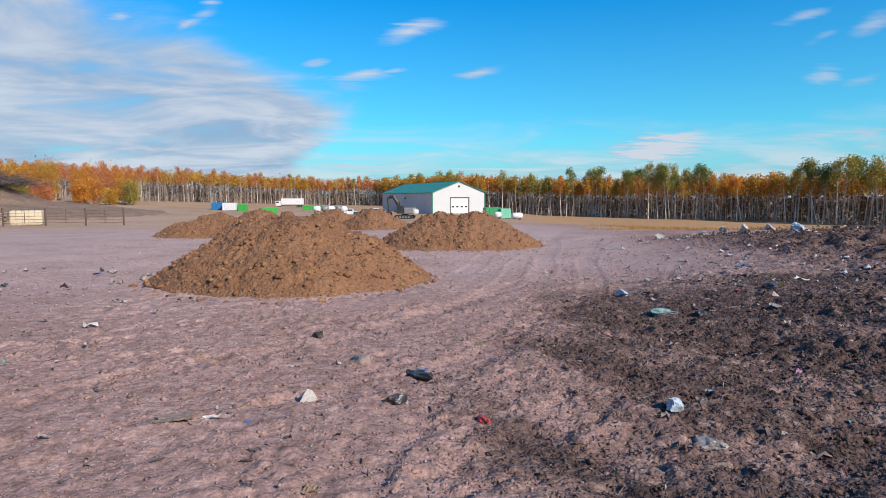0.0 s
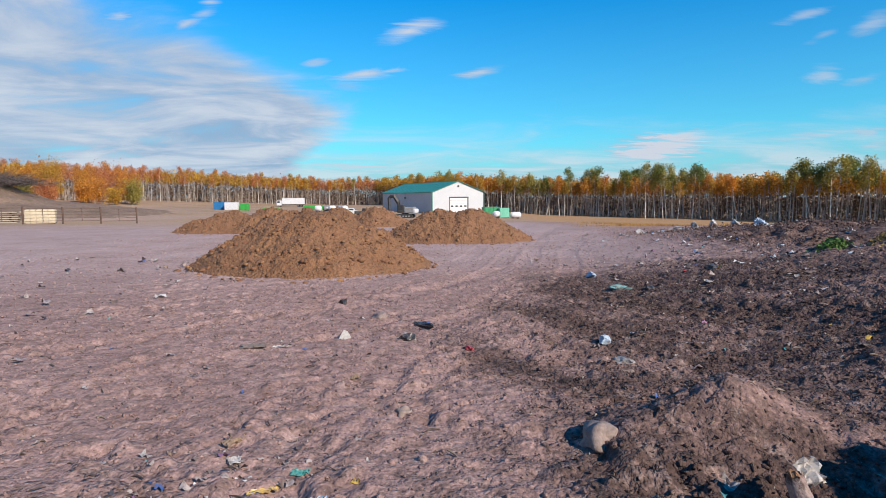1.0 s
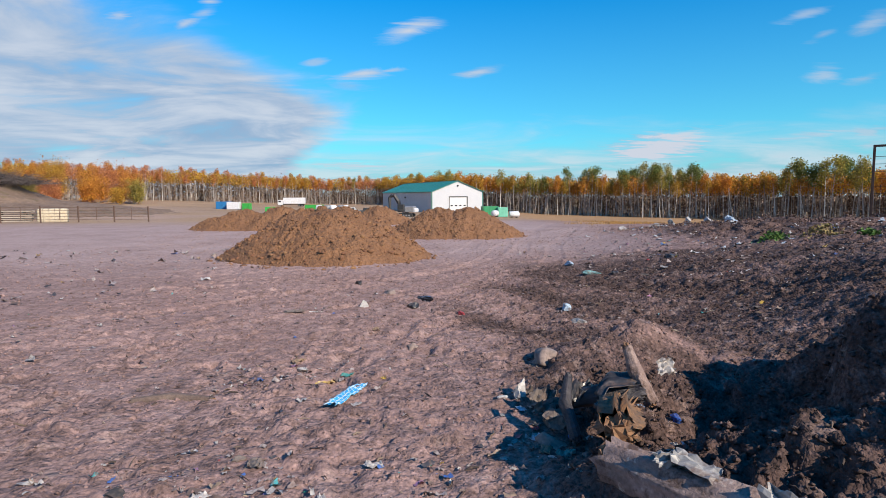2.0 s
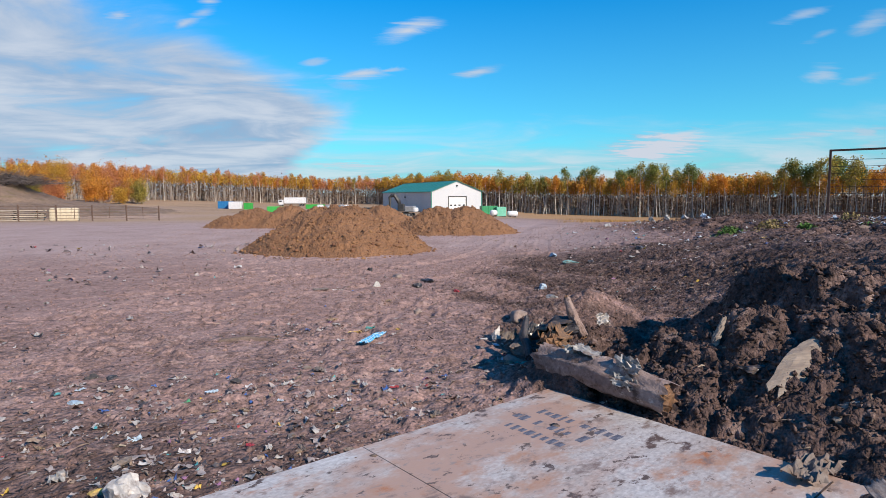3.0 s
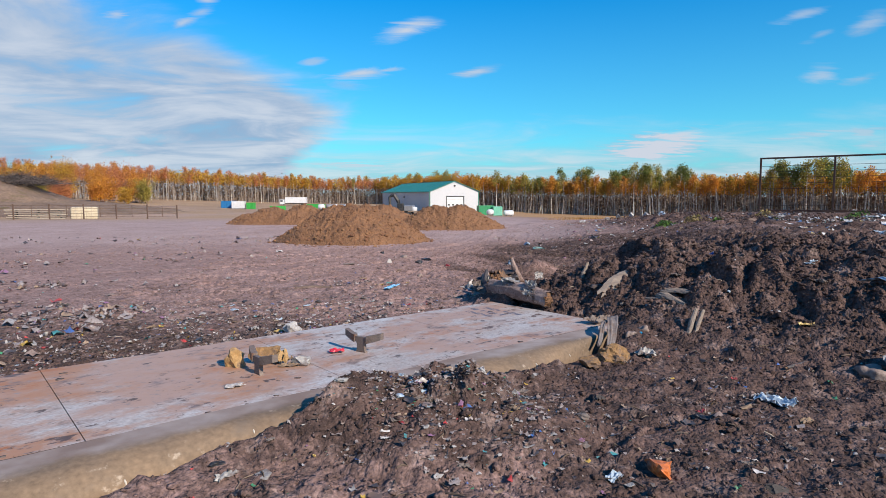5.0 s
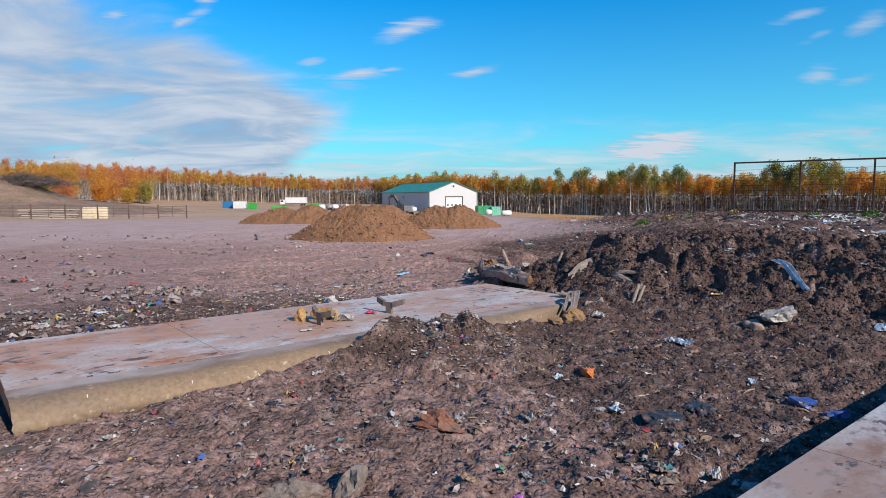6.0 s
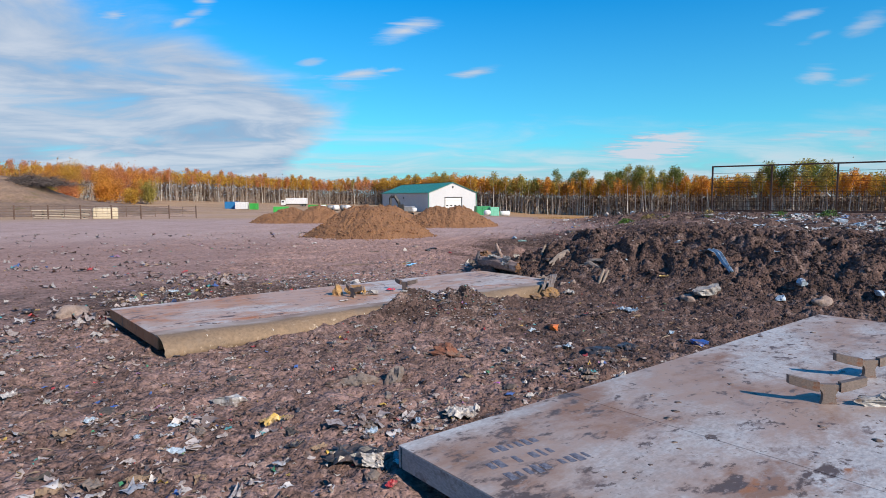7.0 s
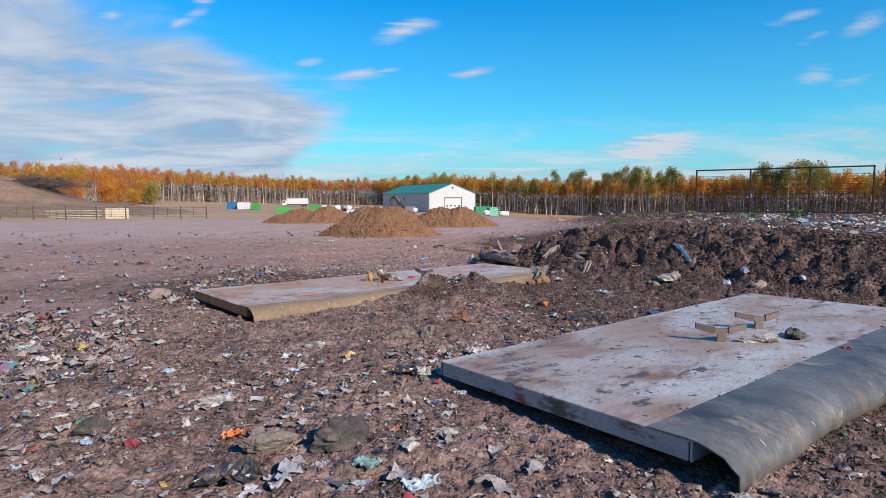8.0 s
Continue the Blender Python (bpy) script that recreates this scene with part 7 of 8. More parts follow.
for piece in [
    ("bag", "plastic_bag", 1.05, 0.3, (0.26, 0.2, 0.16), P_CLOTH, "blue-grey muddy bag among broken logs", "plastic bag"),
    ("sheet", "cloth", 0.9, -0.05, (0.2, 0.14, 0.08), P_PALEBLUE, "pale blue scrap beside broken logs", "cloth"),
    ("sheet", "cloth", 1.0, -0.5, (0.16, 0.1, 0.06), P_TEAL, "green plastic scrap beside broken logs", "plastic piece"),
    ("sheet", "cloth", 2.55, -3.50, (0.5, 0.26, 0.12), P_CLOTH, "bunched pale muddy rag at the lid's corner", "cloth", 40, 0.17),
    ("sheet", "plastic_bag", 2.74, -4.95, (0.27, 0.22, 0.16), P_GREY, "torn pale cloth in soil beside the lid", "cloth"),
    ("bag", "foam_block", 2.33, -5.02, (0.35, 0.25, 0.22), P_OCHRE, "torn block of ochre foam beside the lid", "foam block", -20),
    ("bag", "foam_block", 1.98, -5.16, (0.26, 0.18, 0.15), P_OCHRE, "small torn block of ochre foam", "foam block"),
    ("bag", "stone", -2.03, -3.57, (0.26, 0.20, 0.17), P_WHITE, "pale block of plaster at the lid's edge", "plaster block"),
    ("bag", "plastic_bag", 1.84, -7.9, (0.26, 0.18, 0.12), P_ORANGE, "small orange plastic bag on churned soil", "plastic bag"),
    ("bag", "plastic_bag", 3.80, -9.04, (0.26, 0.18, 0.12), P_BLUE, "blue plastic bag on churned soil", "plastic bag"),
    ("bag", "plastic_bag", 3.96, -9.3, (0.24, 0.15, 0.12), P_BLUE, "blue plastic bag beside a steel lid", "plastic bag"),
    ("bag", "plastic_bag", 4.1, -9.85, (0.35, 0.24, 0.14), P_PALEBLUE, "pale blue bag beside a steel lid", "plastic bag"),
]:
    scrap(*piece)
for piece in [
    ("bag", "tarpaulin", 5.35, -5.92, (0.46, 0.32, 0.3), P_GREY, "crumpled grey tarpaulin at the soil bank's foot", "tarpaulin", 10),
    ("bag", "plastic_bag", 6.35, -6.6, (0.2, 0.15, 0.12), P_PALEBLUE, "pale blue bag on the soil bank", "plastic bag"),
    ("bag", "plastic_bag", 7.8, -7.2, (0.26, 0.2, 0.15), P_PALEBLUE, "pale blue bag on the soil bank", "plastic bag"),
    ("bag", "plastic_bag", 2.23, -9.41, (0.5, 0.26, 0.12), P_BLACK, "black plastic bag on churned soil", "plastic bag"),
    ("bag", "plastic_bag", 2.75, -9.0, (0.4, 0.22, 0.12), P_BLACK, "black plastic bag on churned soil", "plastic bag"),
    ("bag", "rag", 0.04, -9.65, (0.50, 0.22, 0.16), P_REDBROWN, "matted red-brown rag on churned soil", "rag", -25),
    ("bag", "shoe", -0.97, -10.93, (0.36, 0.14, 0.13), P_CLOTH, "muddy grey shoe lying on soil", "shoe", 5),
    ("bag", "shoe", -0.58, -10.88, (0.30, 0.18, 0.17), P_CLOTH, "muddy brown boot lying on soil", "shoe", 60),
    ("bag", "rag", -2.29, -11.59, (0.32, 0.16, 0.14), P_WHITE, "pale dirty rag on soil", "rag", -20),
    ("sheet", "wrapper", -1.66, -12.1, (0.26, 0.18, 0.1), P_YELLOW, "torn yellow and white wrapper on soil", "wrapper"),
    ("bag", "bottle_cap", 0.59, -10.97, (0.09, 0.08, 0.06), P_PURPLE, "magenta plastic cap on soil", "plastic cap"),
    ("sheet", "plastic_bag", 0.15, -12.0, (0.36, 0.25, 0.14), P_WHITE, "torn white plastic bag on soil", "plastic bag"),
]:
    scrap(*piece)
for piece in [
    ("bag", "sack", -1.90, -15.34, (0.36, 0.18, 0.16), P_CLOTH, "rolled muddy grey sack on refuse", "sack", 15),
    ("bag", "sack", -1.34, -15.19, (0.62, 0.42, 0.25), P_DARKCLOTH, "dark muddy sack on refuse", "sack", -10),
    ("sheet", "plastic_film", -2.11, -15.84, (0.50, 0.34, 0.18), P_BLACK, "crumpled black plastic film on refuse", "plastic film"),
    ("bag", "shoe", -2.85, -14.05, (0.36, 0.13, 0.12), P_WHITE, "white and black shoe on its side", "shoe", 5),
    ("sheet", "cloth", -1.02, -15.66, (0.24, 0.18, 0.09), P_PALETEAL, "pale teal cloth scrap on refuse", "cloth"),
    ("sheet", "plastic_bag", -0.56, -15.96, (0.34, 0.2, 0.1), P_PALEBLUE, "pale blue plastic sheet on refuse", "plastic sheet"),
    ("sheet", "plastic_bag", -0.6, -13.15, (0.12, 0.2, 0.05), P_WHITE, "white plastic caught on the lid's corner", "plastic bag", 90, 0.08, (0, -60)),
    ("sheet", "plastic_film", -0.75, -13.0, (0.5, 0.36, 0.11), P_BLACK, "crumpled black film beside the lid's corner", "plastic film"),
    ("sheet", "wrapper", -2.35, -15.0, (0.22, 0.14, 0.1), P_ORANGE, "orange and white wrapper on refuse", "wrapper"),
    ("bag", "rag", -3.2, -15.2, (0.18, 0.13, 0.1), P_RED, "red plastic scrap on refuse", "plastic piece"),
    ("bag", "plastic_bag", -3.7, -14.9, (0.28, 0.22, 0.14), P_DARKCLOTH, "dark blue muddy bag on refuse", "plastic bag"),
    ("sheet", "packet", -1.07, -5.27, (0.20, 0.15, 0.04), P_PACKET, "red and white packet lying on the steel lid", "packet", 10, deck_z(-1.07, -5.27) + 0.01),
]:
    scrap(*piece)
for piece in [
    ("bag", "cardboard", -2.06, -5.88, (0.24, 0.20, 0.24), P_CARD, "crumpled ochre cardboard beside a lug", "cardboard", 20, deck_z(-2.06, -5.88)),
    ("bag", "cardboard", -1.80, -5.72, (0.30, 0.22, 0.26), P_OCHRE, "crumpled brown paper bag beside a lug", "paper bag", 40, deck_z(-1.8, -5.72)),
    ("sheet", "cardboard", -1.60, -5.76, (0.22, 0.18, 0.2), P_CARD, "torn ochre cardboard beside a lug", "cardboard", 60, deck_z(-1.6, -5.76)),
    ("sheet", "cardboard", -1.48, -5.86, (0.26, 0.12, 0.05), P_TAN, "flat tan cardboard strip on the steel lid", "cardboard", 15, deck_z(-1.48, -5.86)),
    ("bag", "rag", -1.36, -5.83, (0.22, 0.14, 0.11), P_GREY, "small grey rag on the steel lid", "rag", 5, deck_z(-1.36, -5.83)),
    ("sheet", "wrapper", -1.84, -6.6, (0.2, 0.12, 0.03), P_WHITE, "flat white wrapper on the steel lid", "wrapper", 30, deck_z(-1.84, -6.6) + 0.004),
    ("bag", "rag", 4.0, -12.45, (0.5, 0.26, 0.12), P_GREY, "grey and white rag beside the lugs", "rag", 5, 0.25),
    ("bag", "rag", 4.65, -12.2, (0.5, 0.26, 0.16), P_DARKCLOTH, "black rag wrapped round a lug", "rag", 30, 0.25),
    ("bag", "packet", 4.9, -12.9, (0.14, 0.1, 0.05), P_RED, "small red packet on the steel lid", "packet", 10, 0.26),
    ("bag", "cloth", 5.6, -15.6, (0.7, 0.5, 0.14), P_PALETEAL, "pale green and white plastic beside the flap", "plastic sheet"),
    ("bag", "plastic_bag", 4.3, -15.9, (0.5, 0.4, 0.2), P_WHITE, "white plastic bag beside the flap", "plastic bag"),
]:
    scrap(*piece)

solo("plastic_shard", box(prism(bmesh.new(), [(-0.10, -0.02), (0.09, -0.02), (0.095, 0.04), (0.05, 0.13), (-0.005, 0.16), (-0.03, 0.12)], -0.006, 0.006), (0.01, 0.02, 0.01), (0.14, 0.04, 0.02), 0.004), P_SHARD, pose(-1.41, 6.07, gz(-1.41, 6.07), 12, 0, 10), "broken white plastic shard standing on clay", "plastic piece", "loose refuse")

# pieces strewn over the tipped refuse, each one apart
STREWN = [(P_WHITE, "white"), (P_GREY, "grey"), (P_BLACK, "black"), (P_CLOTH, "muddy grey"), (P_PALEBLUE, "pale blue"), (P_DARKCLOTH, "dark muddy"), (P_TAN, "tan"), (P_CLOTH, "muddy grey"), (P_BLUE, "blue"), (P_TEAL, "teal"), (P_RED, "red"), (P_YELLOW, "yellow")]


def on_bank(x, y):
    off, _ = crest_height(x, y)
    return smooth(-2.0, -0.8, off) * smooth(2.0, 0.5, off) * smooth(1.5, 0.5, y) * smooth(0.8, 1.5, x) * clear(x, y)


def strew(n, area, lo, hi, seed, group, weight=refuse, choice=None):
    rng = np.random.default_rng(seed)
    x, y = scatter(n, area, weight, rng)
    for i in range(len(x)):
        mat, word = STREWN[int(rng.integers(0, 8)) if rng.uniform() < 0.94 else int(rng.integers(8, 12))]
        if choice:
            mat, word = choice[int(rng.integers(0, len(choice)))]
        kind = "bag" if rng.uniform() < 0.25 else "sheet"
        l = lo + (hi - lo) * rng.power(0.7)
        if mat in (P_BLUE, P_TEAL, P_RED, P_YELLOW):
            l = 0.6 * l
        noun = ("rag", "rag") if mat in (P_CLOTH, P_DARKCLOTH) else ("cardboard_scrap", "cardboard scrap") if mat is P_TAN else ("plastic_bag", "plastic bag") if kind == "bag" else ("plastic_scrap", "plastic scrap")
        scrap(kind, noun[0], float(x[i]), float(y[i]), (l, l * rng.uniform(0.4, 0.8), l * rng.uniform(0.2, 0.4)), mat, f"{word} crumpled {noun[1]} lying on refuse soil", noun[1], group=group)


strew(190, (-7, 3, -16.5, -9), 0.05, 0.19, 21, "refuse beside the lids")
strew(150, (-7, 0.5, -16.8, -12), 0.07, 0.2, 31, "rags beside the lids")
strew(80, (-7, 1.2, -7, 0.5), 0.06, 0.19, 22, "refuse beyond the lids", lambda x, y: smooth(0.8, -1.2, y - 0.25 * x) * smooth(-7.2, -5.0, y - 0.62 * x - 1) * smooth(-8, -4, x) * smooth(1.6, 0.2, x) * clear(x, y))
strew(45, (-1.5, 5.5, -12, -6), 0.08, 0.2, 23, "refuse between the lids")
strew(40, (-18, -6, -12, 4), 0.12, 0.3, 24, "refuse on the yard")
strew(120, (8.8, 24, -3, 10), 0.15, 0.5, 25, "pale film on the bank", refuse, [(P_WHITE, "white"), (P_PALEBLUE, "pale blue"), (P_WHITE, "white"), (P_GREY, "grey"), (P_PALEBLUE, "pale blue"), (P_TEAL, "teal")])
strew(26, (7.5, 22, 9, 25), 0.12, 0.34, 28, "refuse beyond the bank")
strew(12, (2.5, 9, 4, 20), 0.07, 0.18, 26, "refuse on churned soil")
strew(45, (0.5, 2.0, -0.7, 1.1), 0.05, 0.16, 33, "scraps about the broken logs", lambda x, y: np.full(np.shape(x), 1.0))
strew(60, (2.2, 11, -9.5, 1), 0.06, 0.22, 29, "scraps on the soil bank", on_bank)
strew(40, (-6, 4, -9.5, -5), 0.06, 0.2, 35, "scraps along the flap")
strew(75, (-1.2, 1.5, -7.9, -6.3), 0.04, 0.14, 27, "refuse in the mixed heap")


def stone(x, y, s, seed, label, z=None):
    bm = lump(bmesh.new(), (0, 0, s[2] * 0.45), s, seed, 0.6, 3)
    solo("stone", bm, STONE, pose(x, y, gz(x, y) if z is None else z, 0, 0, seed * 40), label, "stone", "loose stones", smooth_faces=True)


for i, (x, y, s, l) in enumerate([(1.36, 2.35, (0.18, 0.15, 0.13), "rounded tan fieldstone set in a low soil ridge"), (-6.82, -6.75, (0.30, 0.22, 0.16), "rounded fieldstone beside a steel lid"),
                                  (-1.05, 7.52, (0.18, 0.13, 0.09), "flat tan stone on clay"), (-1.6, -3.9, (0.12, 0.1, 0.08), "small grey stone lying on clay"), (2.72, -4.42, (0.075, 0.065, 0.06), "small brown stone beside draped cloth"),
                                  (3.02, -4.05, (0.085, 0.07, 0.065), "small brown stone beside draped cloth"), (0.95, -0.2, (0.16, 0.13, 0.12), "pale stone beside the broken logs"), (4.9, -5.9, (0.14, 0.12, 0.1), "grey stone on the soil bank"),
                                  (-0.35, 3.1, (0.08, 0.07, 0.06), "small stone on clay"), (6.9, -7.0, (0.2, 0.15, 0.12), "brown stone on the soil bank")]):
    stone(x, y, s, i + 1, l, gz(x, y) - 0.5 * s[2])


def log(name, pts, radii, bark, label, ends=None, seed=1, rough=0.18, n=28):
    """A rough broken timber: ridged bark and two splintered ends."""
    fine = []
    for (p, q), (r, s) in zip(zip(pts, pts[1:]), zip(radii, radii[1:])):
        for k in range(9):
            t = k / 9
            fine.append((Vector(p).lerp(Vector(q), t), r + (s - r) * t))
    fine.append((Vector(pts[-1]), radii[-1]))
    rng = random.Random(seed)
    ob = thing(name, pose(0, 0, 0), label, "log", "broken timber")
    axis0 = (fine[-1][0] - fine[0][0]).normalized()
    bm = tube(bmesh.new(), [f[0] for f in fine], [f[1] for f in fine], n, False)
    bm.verts.ensure_lookup_table()
    ridges = [1 + rough * rng.uniform(-1.0, 1.0) for _ in range(n)]
    for i, v in enumerate(bm.verts):
        c = fine[i // n][0]
        d = v.co - c
        k = ridges[i % n] + 0.9 * rough * noise.noise(v.co * 7 + Vector((seed, 0, 0))) + 0.6 * rough * noise.noise(v.co * 16 + Vector((0, seed, 0)))
        v.co = c + d * k
        if i // n in (0, len(fine) - 1):
            v.co += axis0 * rng.uniform(-0.35, 0.35) * d.length
    part("bark", bm, bark, ob, "", True)
    for e in (0, -1):
        d = (fine[1][0] - fine[0][0] if e == 0 else fine[-1][0] - fine[-2][0]).normalized() * (-1 if e == 0 else 1)
        bm = tube(bmesh.new(), [fine[e][0] - d * 0.3 * fine[e][1], fine[e][0] - d * 0.02, fine[e][0] + d * 0.02], [fine[e][1] * 0.86, fine[e][1] * 0.8, fine[e][1] * 0.45], n)
        for v in bm.verts:
            v.co += d * rng.uniform(-0.25, 0.3) * fine[e][1] + 0.12 * fine[e][1] * Vector((rng.uniform(-1, 1), rng.uniform(-1, 1), rng.uniform(-1, 1)))
        part("splintered_end", bm, ends or CUTWOOD, ob, "splintered broken wood")
    return ob


log("log", [(1.10, -1.24, 0.36), (1.52, -1.82, 0.37), (1.98, -2.42, 0.31)], [0.13, 0.15, 0.14], LOGBARK, "weathered log with torn plastic lying across the lid's end", seed=3)
stump_ = log("stump", [(1.22, -1.12, 0.49), (1.36, -0.65, 0.40), (1.52, -0.15, 0.28)], [0.13, 0.15, 0.12], SPLINTER, "splintered stump beside the soil bank", seed=7, rough=0.35)
for k_ in range(16):
    a_ = math.tau * k_ / 16
    c_ = Vector((1.52, -0.12, 0.27)) + 0.09 * Vector((-0.7 * math.cos(a_), 0.7 * math.cos(a_), math.sin(a_)))
    part("splinter", tube(bmesh.new(), [c_ - Vector((0.12, 0.14, 0.0)), c_, c_ + Vector((0.03, 0.04, 0.01)) * (1 + (k_ * 7) % 5)], [0.018, 0.014, 0.003], 4), SPLINTER, stump_)
log("log", [(1.2, 0.22, 0.24), (1.45, 0.14, 0.32), (1.75, 0.04, 0.36)], [0.075, 0.085, 0.075], DARKWOOD, "dark wet log lying against the soil bank", DARKWOOD, 11)
log("branch", [(1.86, 0.12, 0.25), (1.74, 0.16, 0.5), (1.66, 0.2, 0.74)], [0.065, 0.06, 0.035], LOGBARK, "upright broken branch among logs", None, 17)
log("branch", [(1.12, -0.3, 0.1), (1.08, -0.05, 0.3), (1.14, 0.12, 0.5)], [0.05, 0.05, 0.03], DARKWOOD, "bent dark root among logs", DARKWOOD, 19)
log("branch", [(1.5, 0.4, 0.1), (1.62, 0.1, 0.22), (1.6, -0.3, 0.3)], [0.035, 0.04, 0.025], DARKWOOD, "thin dark root among logs", DARKWOOD, 37)
log("branch", [(-3.05, 0.9, 0.0), (-2.7, 0.98, 0.02), (-2.25, 0.95, 0.0)], [0.04, 0.05, 0.03], MUD, "mud-covered branch lying on clay", None, 23)
log("branch", [(4.2, -5.5, 0.04), (4.6, -5.35, 0.08), (5.0, -5.45, 0.1)], [0.018, 0.02, 0.012], DARKWOOD, "thin dark branch on churned soil", None, 29)
scrap("sheet", "plastic_film", 1.46, -1.72, (0.3, 0.18, 0.08), P_GREY, "torn pale plastic caught on the log", "plastic film", -50, 0.52, (0, 10))


def board(pts, widths, thick, roll, label):
    """A weathered, split board through points, torn unevenly at its ends."""
    pts = [Vector(p) for p in pts]
    rng = random.Random(int(1000 * pts[0].x))
    mid = []
    for (p, q), (w0, w1) in zip(zip(pts, pts[1:]), zip(widths, widths[1:])):
        mid += [(p.lerp(q, k / 6), w0 + (w1 - w0) * k / 6) for k in range(6)]
    mid.append((pts[-1], widths[-1]))
    n, strips = len(mid), 6
    rows = []
    for i, (c, w) in enumerate(mid):
        d = (mid[min(i + 1, n - 1)][0] - mid[max(i - 1, 0)][0]).normalized()
        s = Matrix.Rotation(radians(roll[0] + (roll[1] - roll[0]) * i / (n - 1)), 3, d) @ d.cross(Vector((0, 0, 1))).normalized()
        u = s.cross(d)
        top, low = [], []
        for k in range(strips + 1):
            v = 2 * k / strips - 1
            e = c + s * w / 2 * v + u * (0.006 * rng.uniform(-1, 1) - 0.02 * v * v)
            if i in (0, n - 1):
                e += d * (1 if i else -1) * w * rng.uniform(-0.25, 0.45)
            if k in (0, strips):
                e += s * w * rng.uniform(-0.04, 0.03)
            top.append(bm_v(e + u * thick / 2))
            low.append(bm_v(e - u * thick / 2))
        rows.append(top + low[::-1])
    bm = bmesh.new()
    rows = [[bm.verts.new(v) for v in r] for r in rows]
    m = len(rows[0])
    for a, b in zip(rows, rows[1:]):
        for k in range(m):
            bm.faces.new((a[k], a[(k + 1) % m], b[(k + 1) % m], b[k]))
    for r in (rows[0], rows[-1]):
        for k in range(strips):
            bm.faces.new((r[k], r[k + 1], r[m - 2 - k], r[m - 1 - k]))
    solo("board", bm, BOARD, pose(0, 0, 0), label, "board", "broken boards")


def bm_v(p):
    return Vector(p)


BOARDS = [([(2.86, -2.56, 0.42), (3.12, -2.38, 0.64), (3.36, -2.24, 0.76), (3.75, -2.28, 0.92)], [0.24, 0.22, 0.14, 0.06], 0.02, (35, 25)),
          ([(3.40, -2.84, 0.56), (3.62, -3.15, 0.62), (3.86, -3.50, 0.63)], [0.10, 0.17, 0.10], 0.016, (30, 20)),
          ([(3.43, -2.92, 0.52), (3.58, -3.3, 0.55), (3.73, -3.70, 0.47)], [0.07, 0.13, 0.06], 0.016, (35, 25)),
          ([(3.62, -3.22, 0.58), (3.85, -3.36, 0.62), (4.08, -3.45, 0.70)], [0.05, 0.08, 0.06], 0.014, (30, 20)),
          ([(3.30, -2.95, 0.44), (3.42, -3.12, 0.46), (3.58, -3.30, 0.50)], [0.05, 0.09, 0.05], 0.02, (0, -10))]
BROKEN = [([(2.66, -1.70, 0.48), (2.72, -1.66, 0.66), (2.82, -1.60, 0.84)], [0.05, 0.08, 0.04], 0.02, (0, 10)),
          ([(3.56, -4.26, 0.16), (3.63, -4.18, 0.31), (3.72, -4.10, 0.47)], [0.06, 0.075, 0.05], 0.016, (0, 10)),
          ([(3.64, -4.30, 0.18), (3.72, -4.21, 0.32), (3.82, -4.12, 0.46)], [0.04, 0.06, 0.04], 0.016, (0, 15)),
          ([(3.02, -2.98, 0.36), (3.12, -2.94, 0.43), (3.26, -2.92, 0.46)], [0.12, 0.14, 0.11], 0.02, (-20, 0))]
for pts_, w_, t_, r_ in BOARDS + BROKEN:
    board(pts_, w_, t_, r_, "weathered grey board sticking out of the soil bank")


def draped(name, path, width, across, folds, mat, label, seed):
    """A cloth hanging along a path, gathered in folds across its width."""
    path = [Vector(p) for p in path]
    fine = []
    for p, q in zip(path, path[1:]):
        fine += [p.lerp(q, k / 5) for k in range(5)]
    fine.append(path[-1])
    a = Vector(across).normalized()
    rng = random.Random(seed)
    bm, rows, n = bmesh.new(), [], 13
    for i, c in enumerate(fine):
        t = i / (len(fine) - 1)
        d = (fine[min(i + 1, len(fine) - 1)] - fine[max(i - 1, 0)]).normalized()
        u = a.cross(d).normalized()
        if u.z < 0:
            u = -u
        w = width * (0.65 + 0.45 * math.sin(1.2 + 2.0 * t) + 0.12 * noise.noise(Vector((t * 4, seed, 0))))
        row = []
        for k in range(n):
            v = 2 * k / (n - 1) - 1
            f = folds * min(1.0, 0.15 + 1.6 * t) * (math.sin(v * 6 + seed + 1.5 * t) + 0.6 * math.sin(v * 11 + 2 * seed - t))
            tip = d * ((0.03 if i == 0 else 0.05) * rng.uniform(-1, 1) if i in (0, len(fine) - 1) else 0) * min(1, width / 0.2)
            row.append(bm.verts.new(c + a * w / 2 * v + u * (0.02 + f + 0.012 * noise.noise(Vector((v * 5, t * 7, seed)))) + tip))
        rows.append(row)
    for p, q in zip(rows, rows[1:]):
        for k in range(n - 1):
            bm.faces.new((p[k], p[k + 1], q[k + 1], q[k]))
    ob = solo(name, bm, mat, pose(0, 0, 0), label, "cloth", "loose refuse", smooth_faces=True)
    s = ob.modifiers.new("thickness", "SOLIDIFY")
    s.thickness = 0.006
    return ob


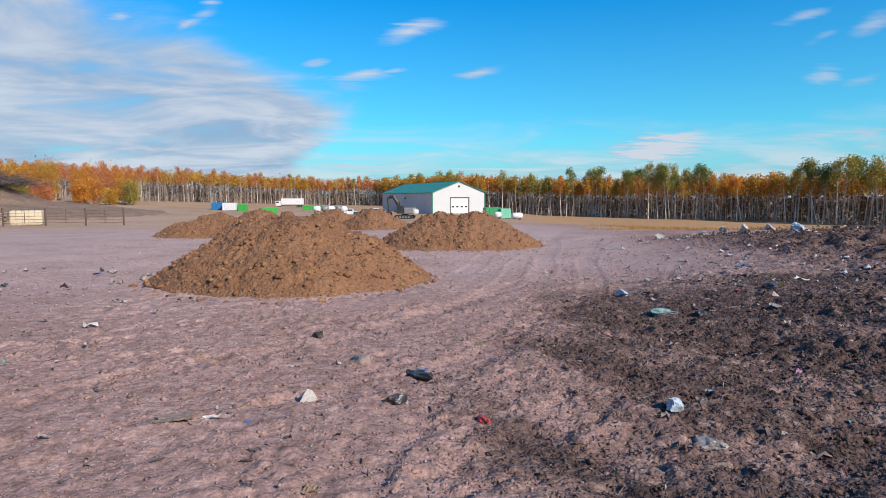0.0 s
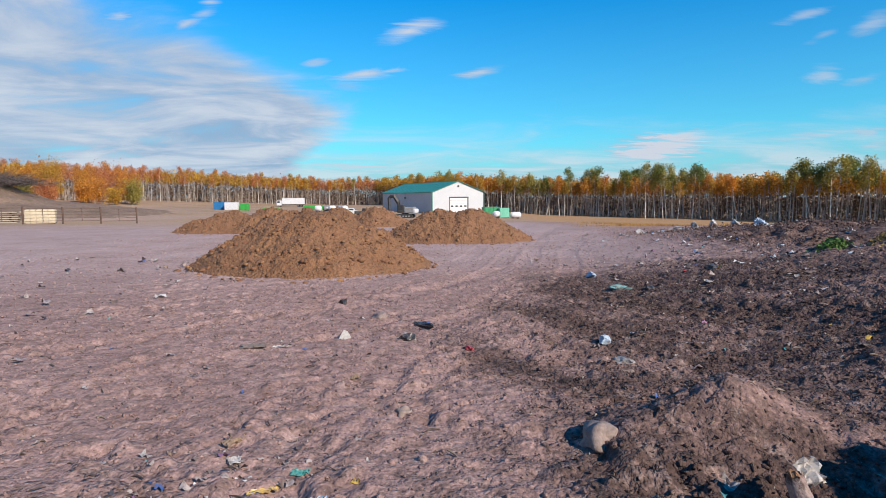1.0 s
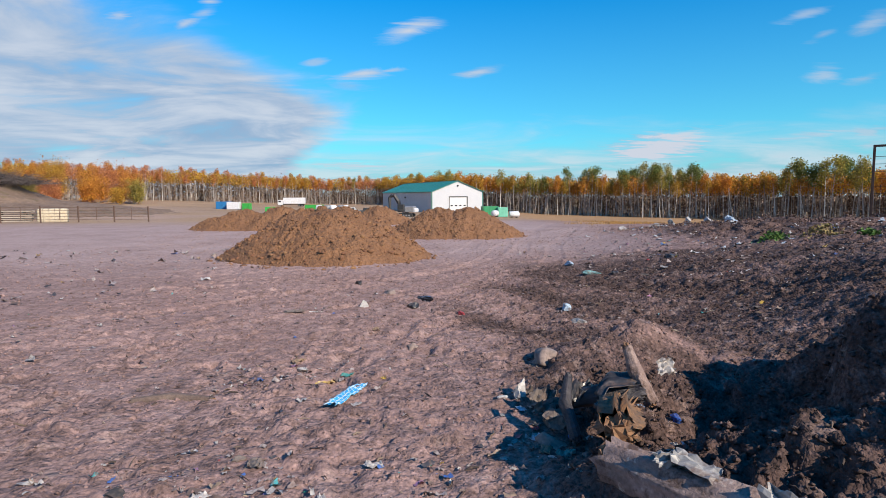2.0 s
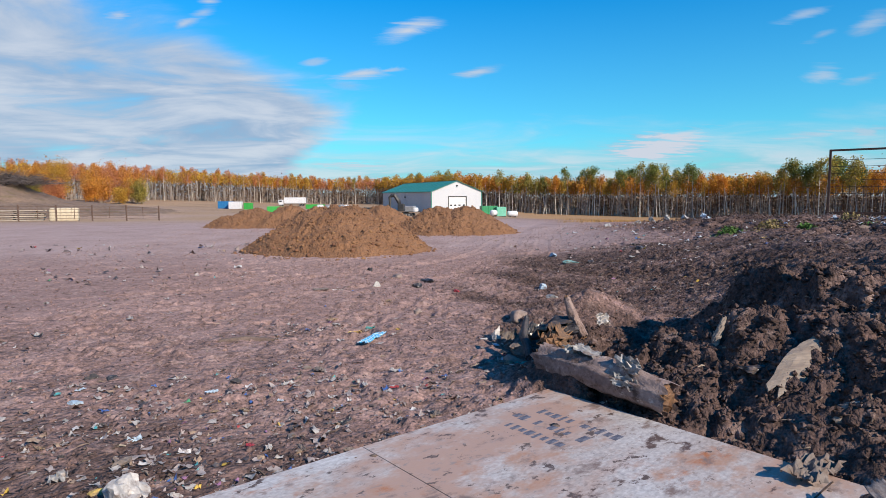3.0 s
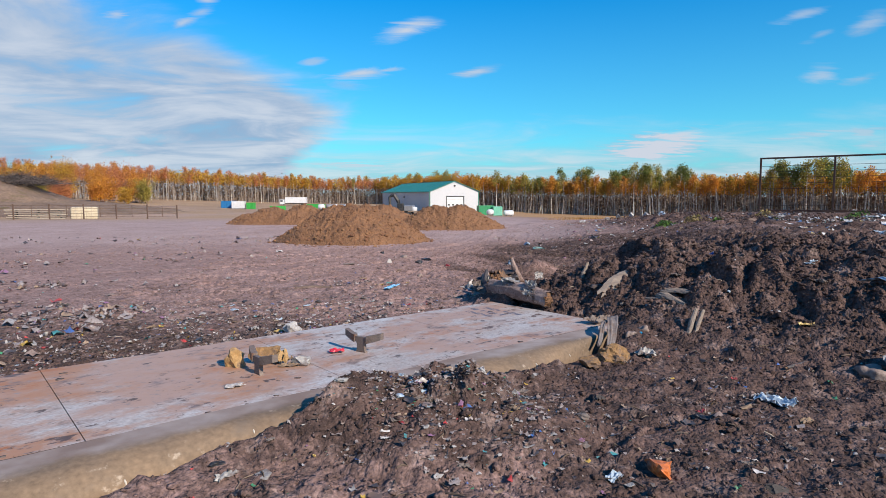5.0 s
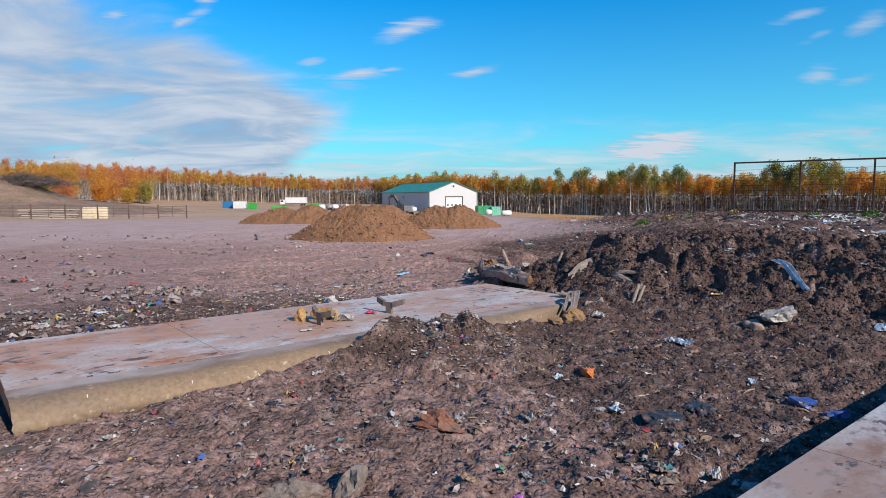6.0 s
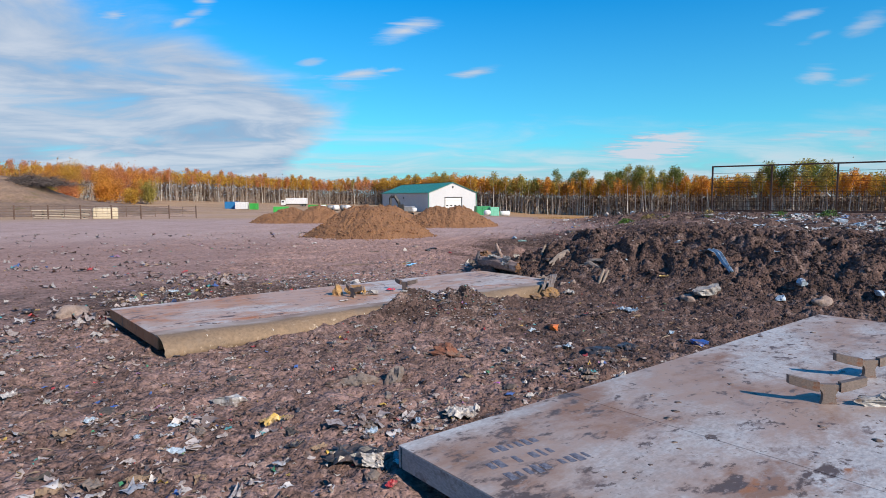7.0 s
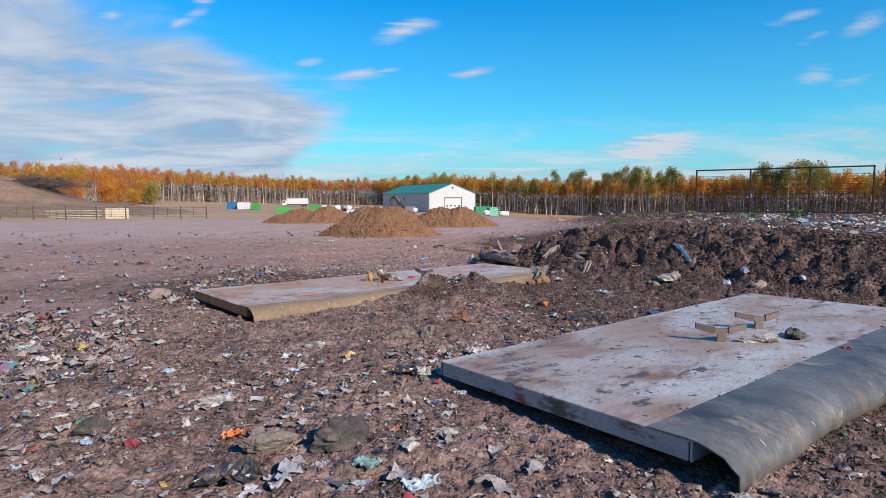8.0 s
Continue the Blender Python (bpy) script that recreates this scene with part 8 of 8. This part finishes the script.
draped("plastic_film", [(1.72, 0.12, 0.44), (1.5, 0.12, 0.43), (1.4, 0.0, 0.36), (1.36, -0.12, 0.22)], 0.26, (0.3, 0.9, 0.1), 0.03, P_BLACK, "black film slumped over a wet log", 21)
P_STIFF = paint("stiff_grey_canvas", (0.15, 0.135, 0.138), (0.23, 0.205, 0.205), 0.95, 0.35, 0.3)
draped("cloth", [(2.60, -3.98, 0.33), (2.54, -4.2, 0.32), (2.45, -4.48, 0.2), (2.36, -4.68, 0.02)], 0.2, (0.8, 0.5, 0), 0.012, P_STIFF, "stiff grey canvas draped over the lid's corner", 3)
draped("cloth", [(2.44, -4.16, 0.31), (2.32, -4.44, 0.26), (2.22, -4.64, 0.08)], 0.10, (0.8, 0.5, 0), 0.012, P_STIFF, "narrow grey canvas strip hanging beside the flap", 5)
def down_bank(points, lift=0.03):
    """A path that lies on the ground, a little over it."""
    return [(x, y, gz(x, y) + lift) for x, y in points]


draped("plastic_film", down_bank([(5.80, -4.45), (5.88, -4.7), (5.94, -4.95), (5.98, -5.2), (6.0, -5.45)], 0.05), 0.13, (0.9, -0.4, 0), 0.02, P_PALEBLUE, "pale torn plastic film hanging down the soil bank", 8)
for piece in [
    ("sheet", "plastic_scrap", 4.83, -4.82, (0.2, 0.12, 0.07), P_YELLOW, "yellow plastic scrap on the soil bank", "plastic scrap"),
    ("bag", "plastic_bag", 6.9, -6.36, (0.3, 0.22, 0.2), P_PALEBLUE, "blue and white plastic bag on the soil bank", "plastic bag"),
    ("sheet", "plastic_film", 3.55, -6.44, (0.4, 0.24, 0.12), P_PALEBLUE, "clear crumpled plastic film at the bank's foot", "plastic film"),
    ("sheet", "plastic_bag", 4.64, -2.58, (0.14, 0.1, 0.08), P_BLUE, "small bright blue plastic piece on the bank's crest", "plastic piece"),
]:
    scrap(*piece)
draped("rope", [(2.86, -4.38, 0.2), (2.9, -4.48, 0.15), (2.97, -4.58, 0.08)], 0.025, (0.9, 0.3, 0), 0.004, P_SKY, "bright blue rope end lying in soil", 15)
for fx, fy, fz, fl, ft in ((1.74, -2.14, 0.50, 0.30, -60), (1.68, -2.2, 0.36, 0.26, -45), (1.34, -1.6, 0.50, 0.22, 10)):
    scrap("sheet", "plastic_film", fx, fy, (fl, 0.5 * fl, 0.45 * fl), P_GREY, "torn pale plastic caught round the log", "plastic film", ft, fz, (35, 10))


# caked mud and grit on the two lids
def deck_mud():
    rng = np.random.default_rng(44)
    for ob, (ox, oy, length, turn), top, tilt, n in ((lid_a, PANELS[0], 0.238, 0.0, 420), (lid_b, PANELS[1], 0.221, 0.8, 900)):
        u, v = rng.uniform(0.1, length - 0.2, n), rng.uniform(0.1, 2.7, n)
        keep = vnoise(u * 1.3, v * 2.2, 7) > 0.56
        seam = 2.47 if ob is lid_a else 2.9
        k = n // 3
        u, v = np.concatenate([u[keep], rng.uniform(0.1, length - 0.2, k)]), np.concatenate([v[keep], seam - 0.02 + 0.05 * rng.normal(size=k)])
        s = 0.004 + 0.045 * rng.power(0.13, len(u))
        me = lumps_mesh("mud", np.stack([u, -v, np.full(len(u), top)], -1), s, rng, MUD, None, 0.07)
        m = new("mud", me)
        m.matrix_basis = ob.matrix_basis
        tagged(m, "dried mud and grit caked on the steel lid", "mud", kind="stuff")


deck_mud()
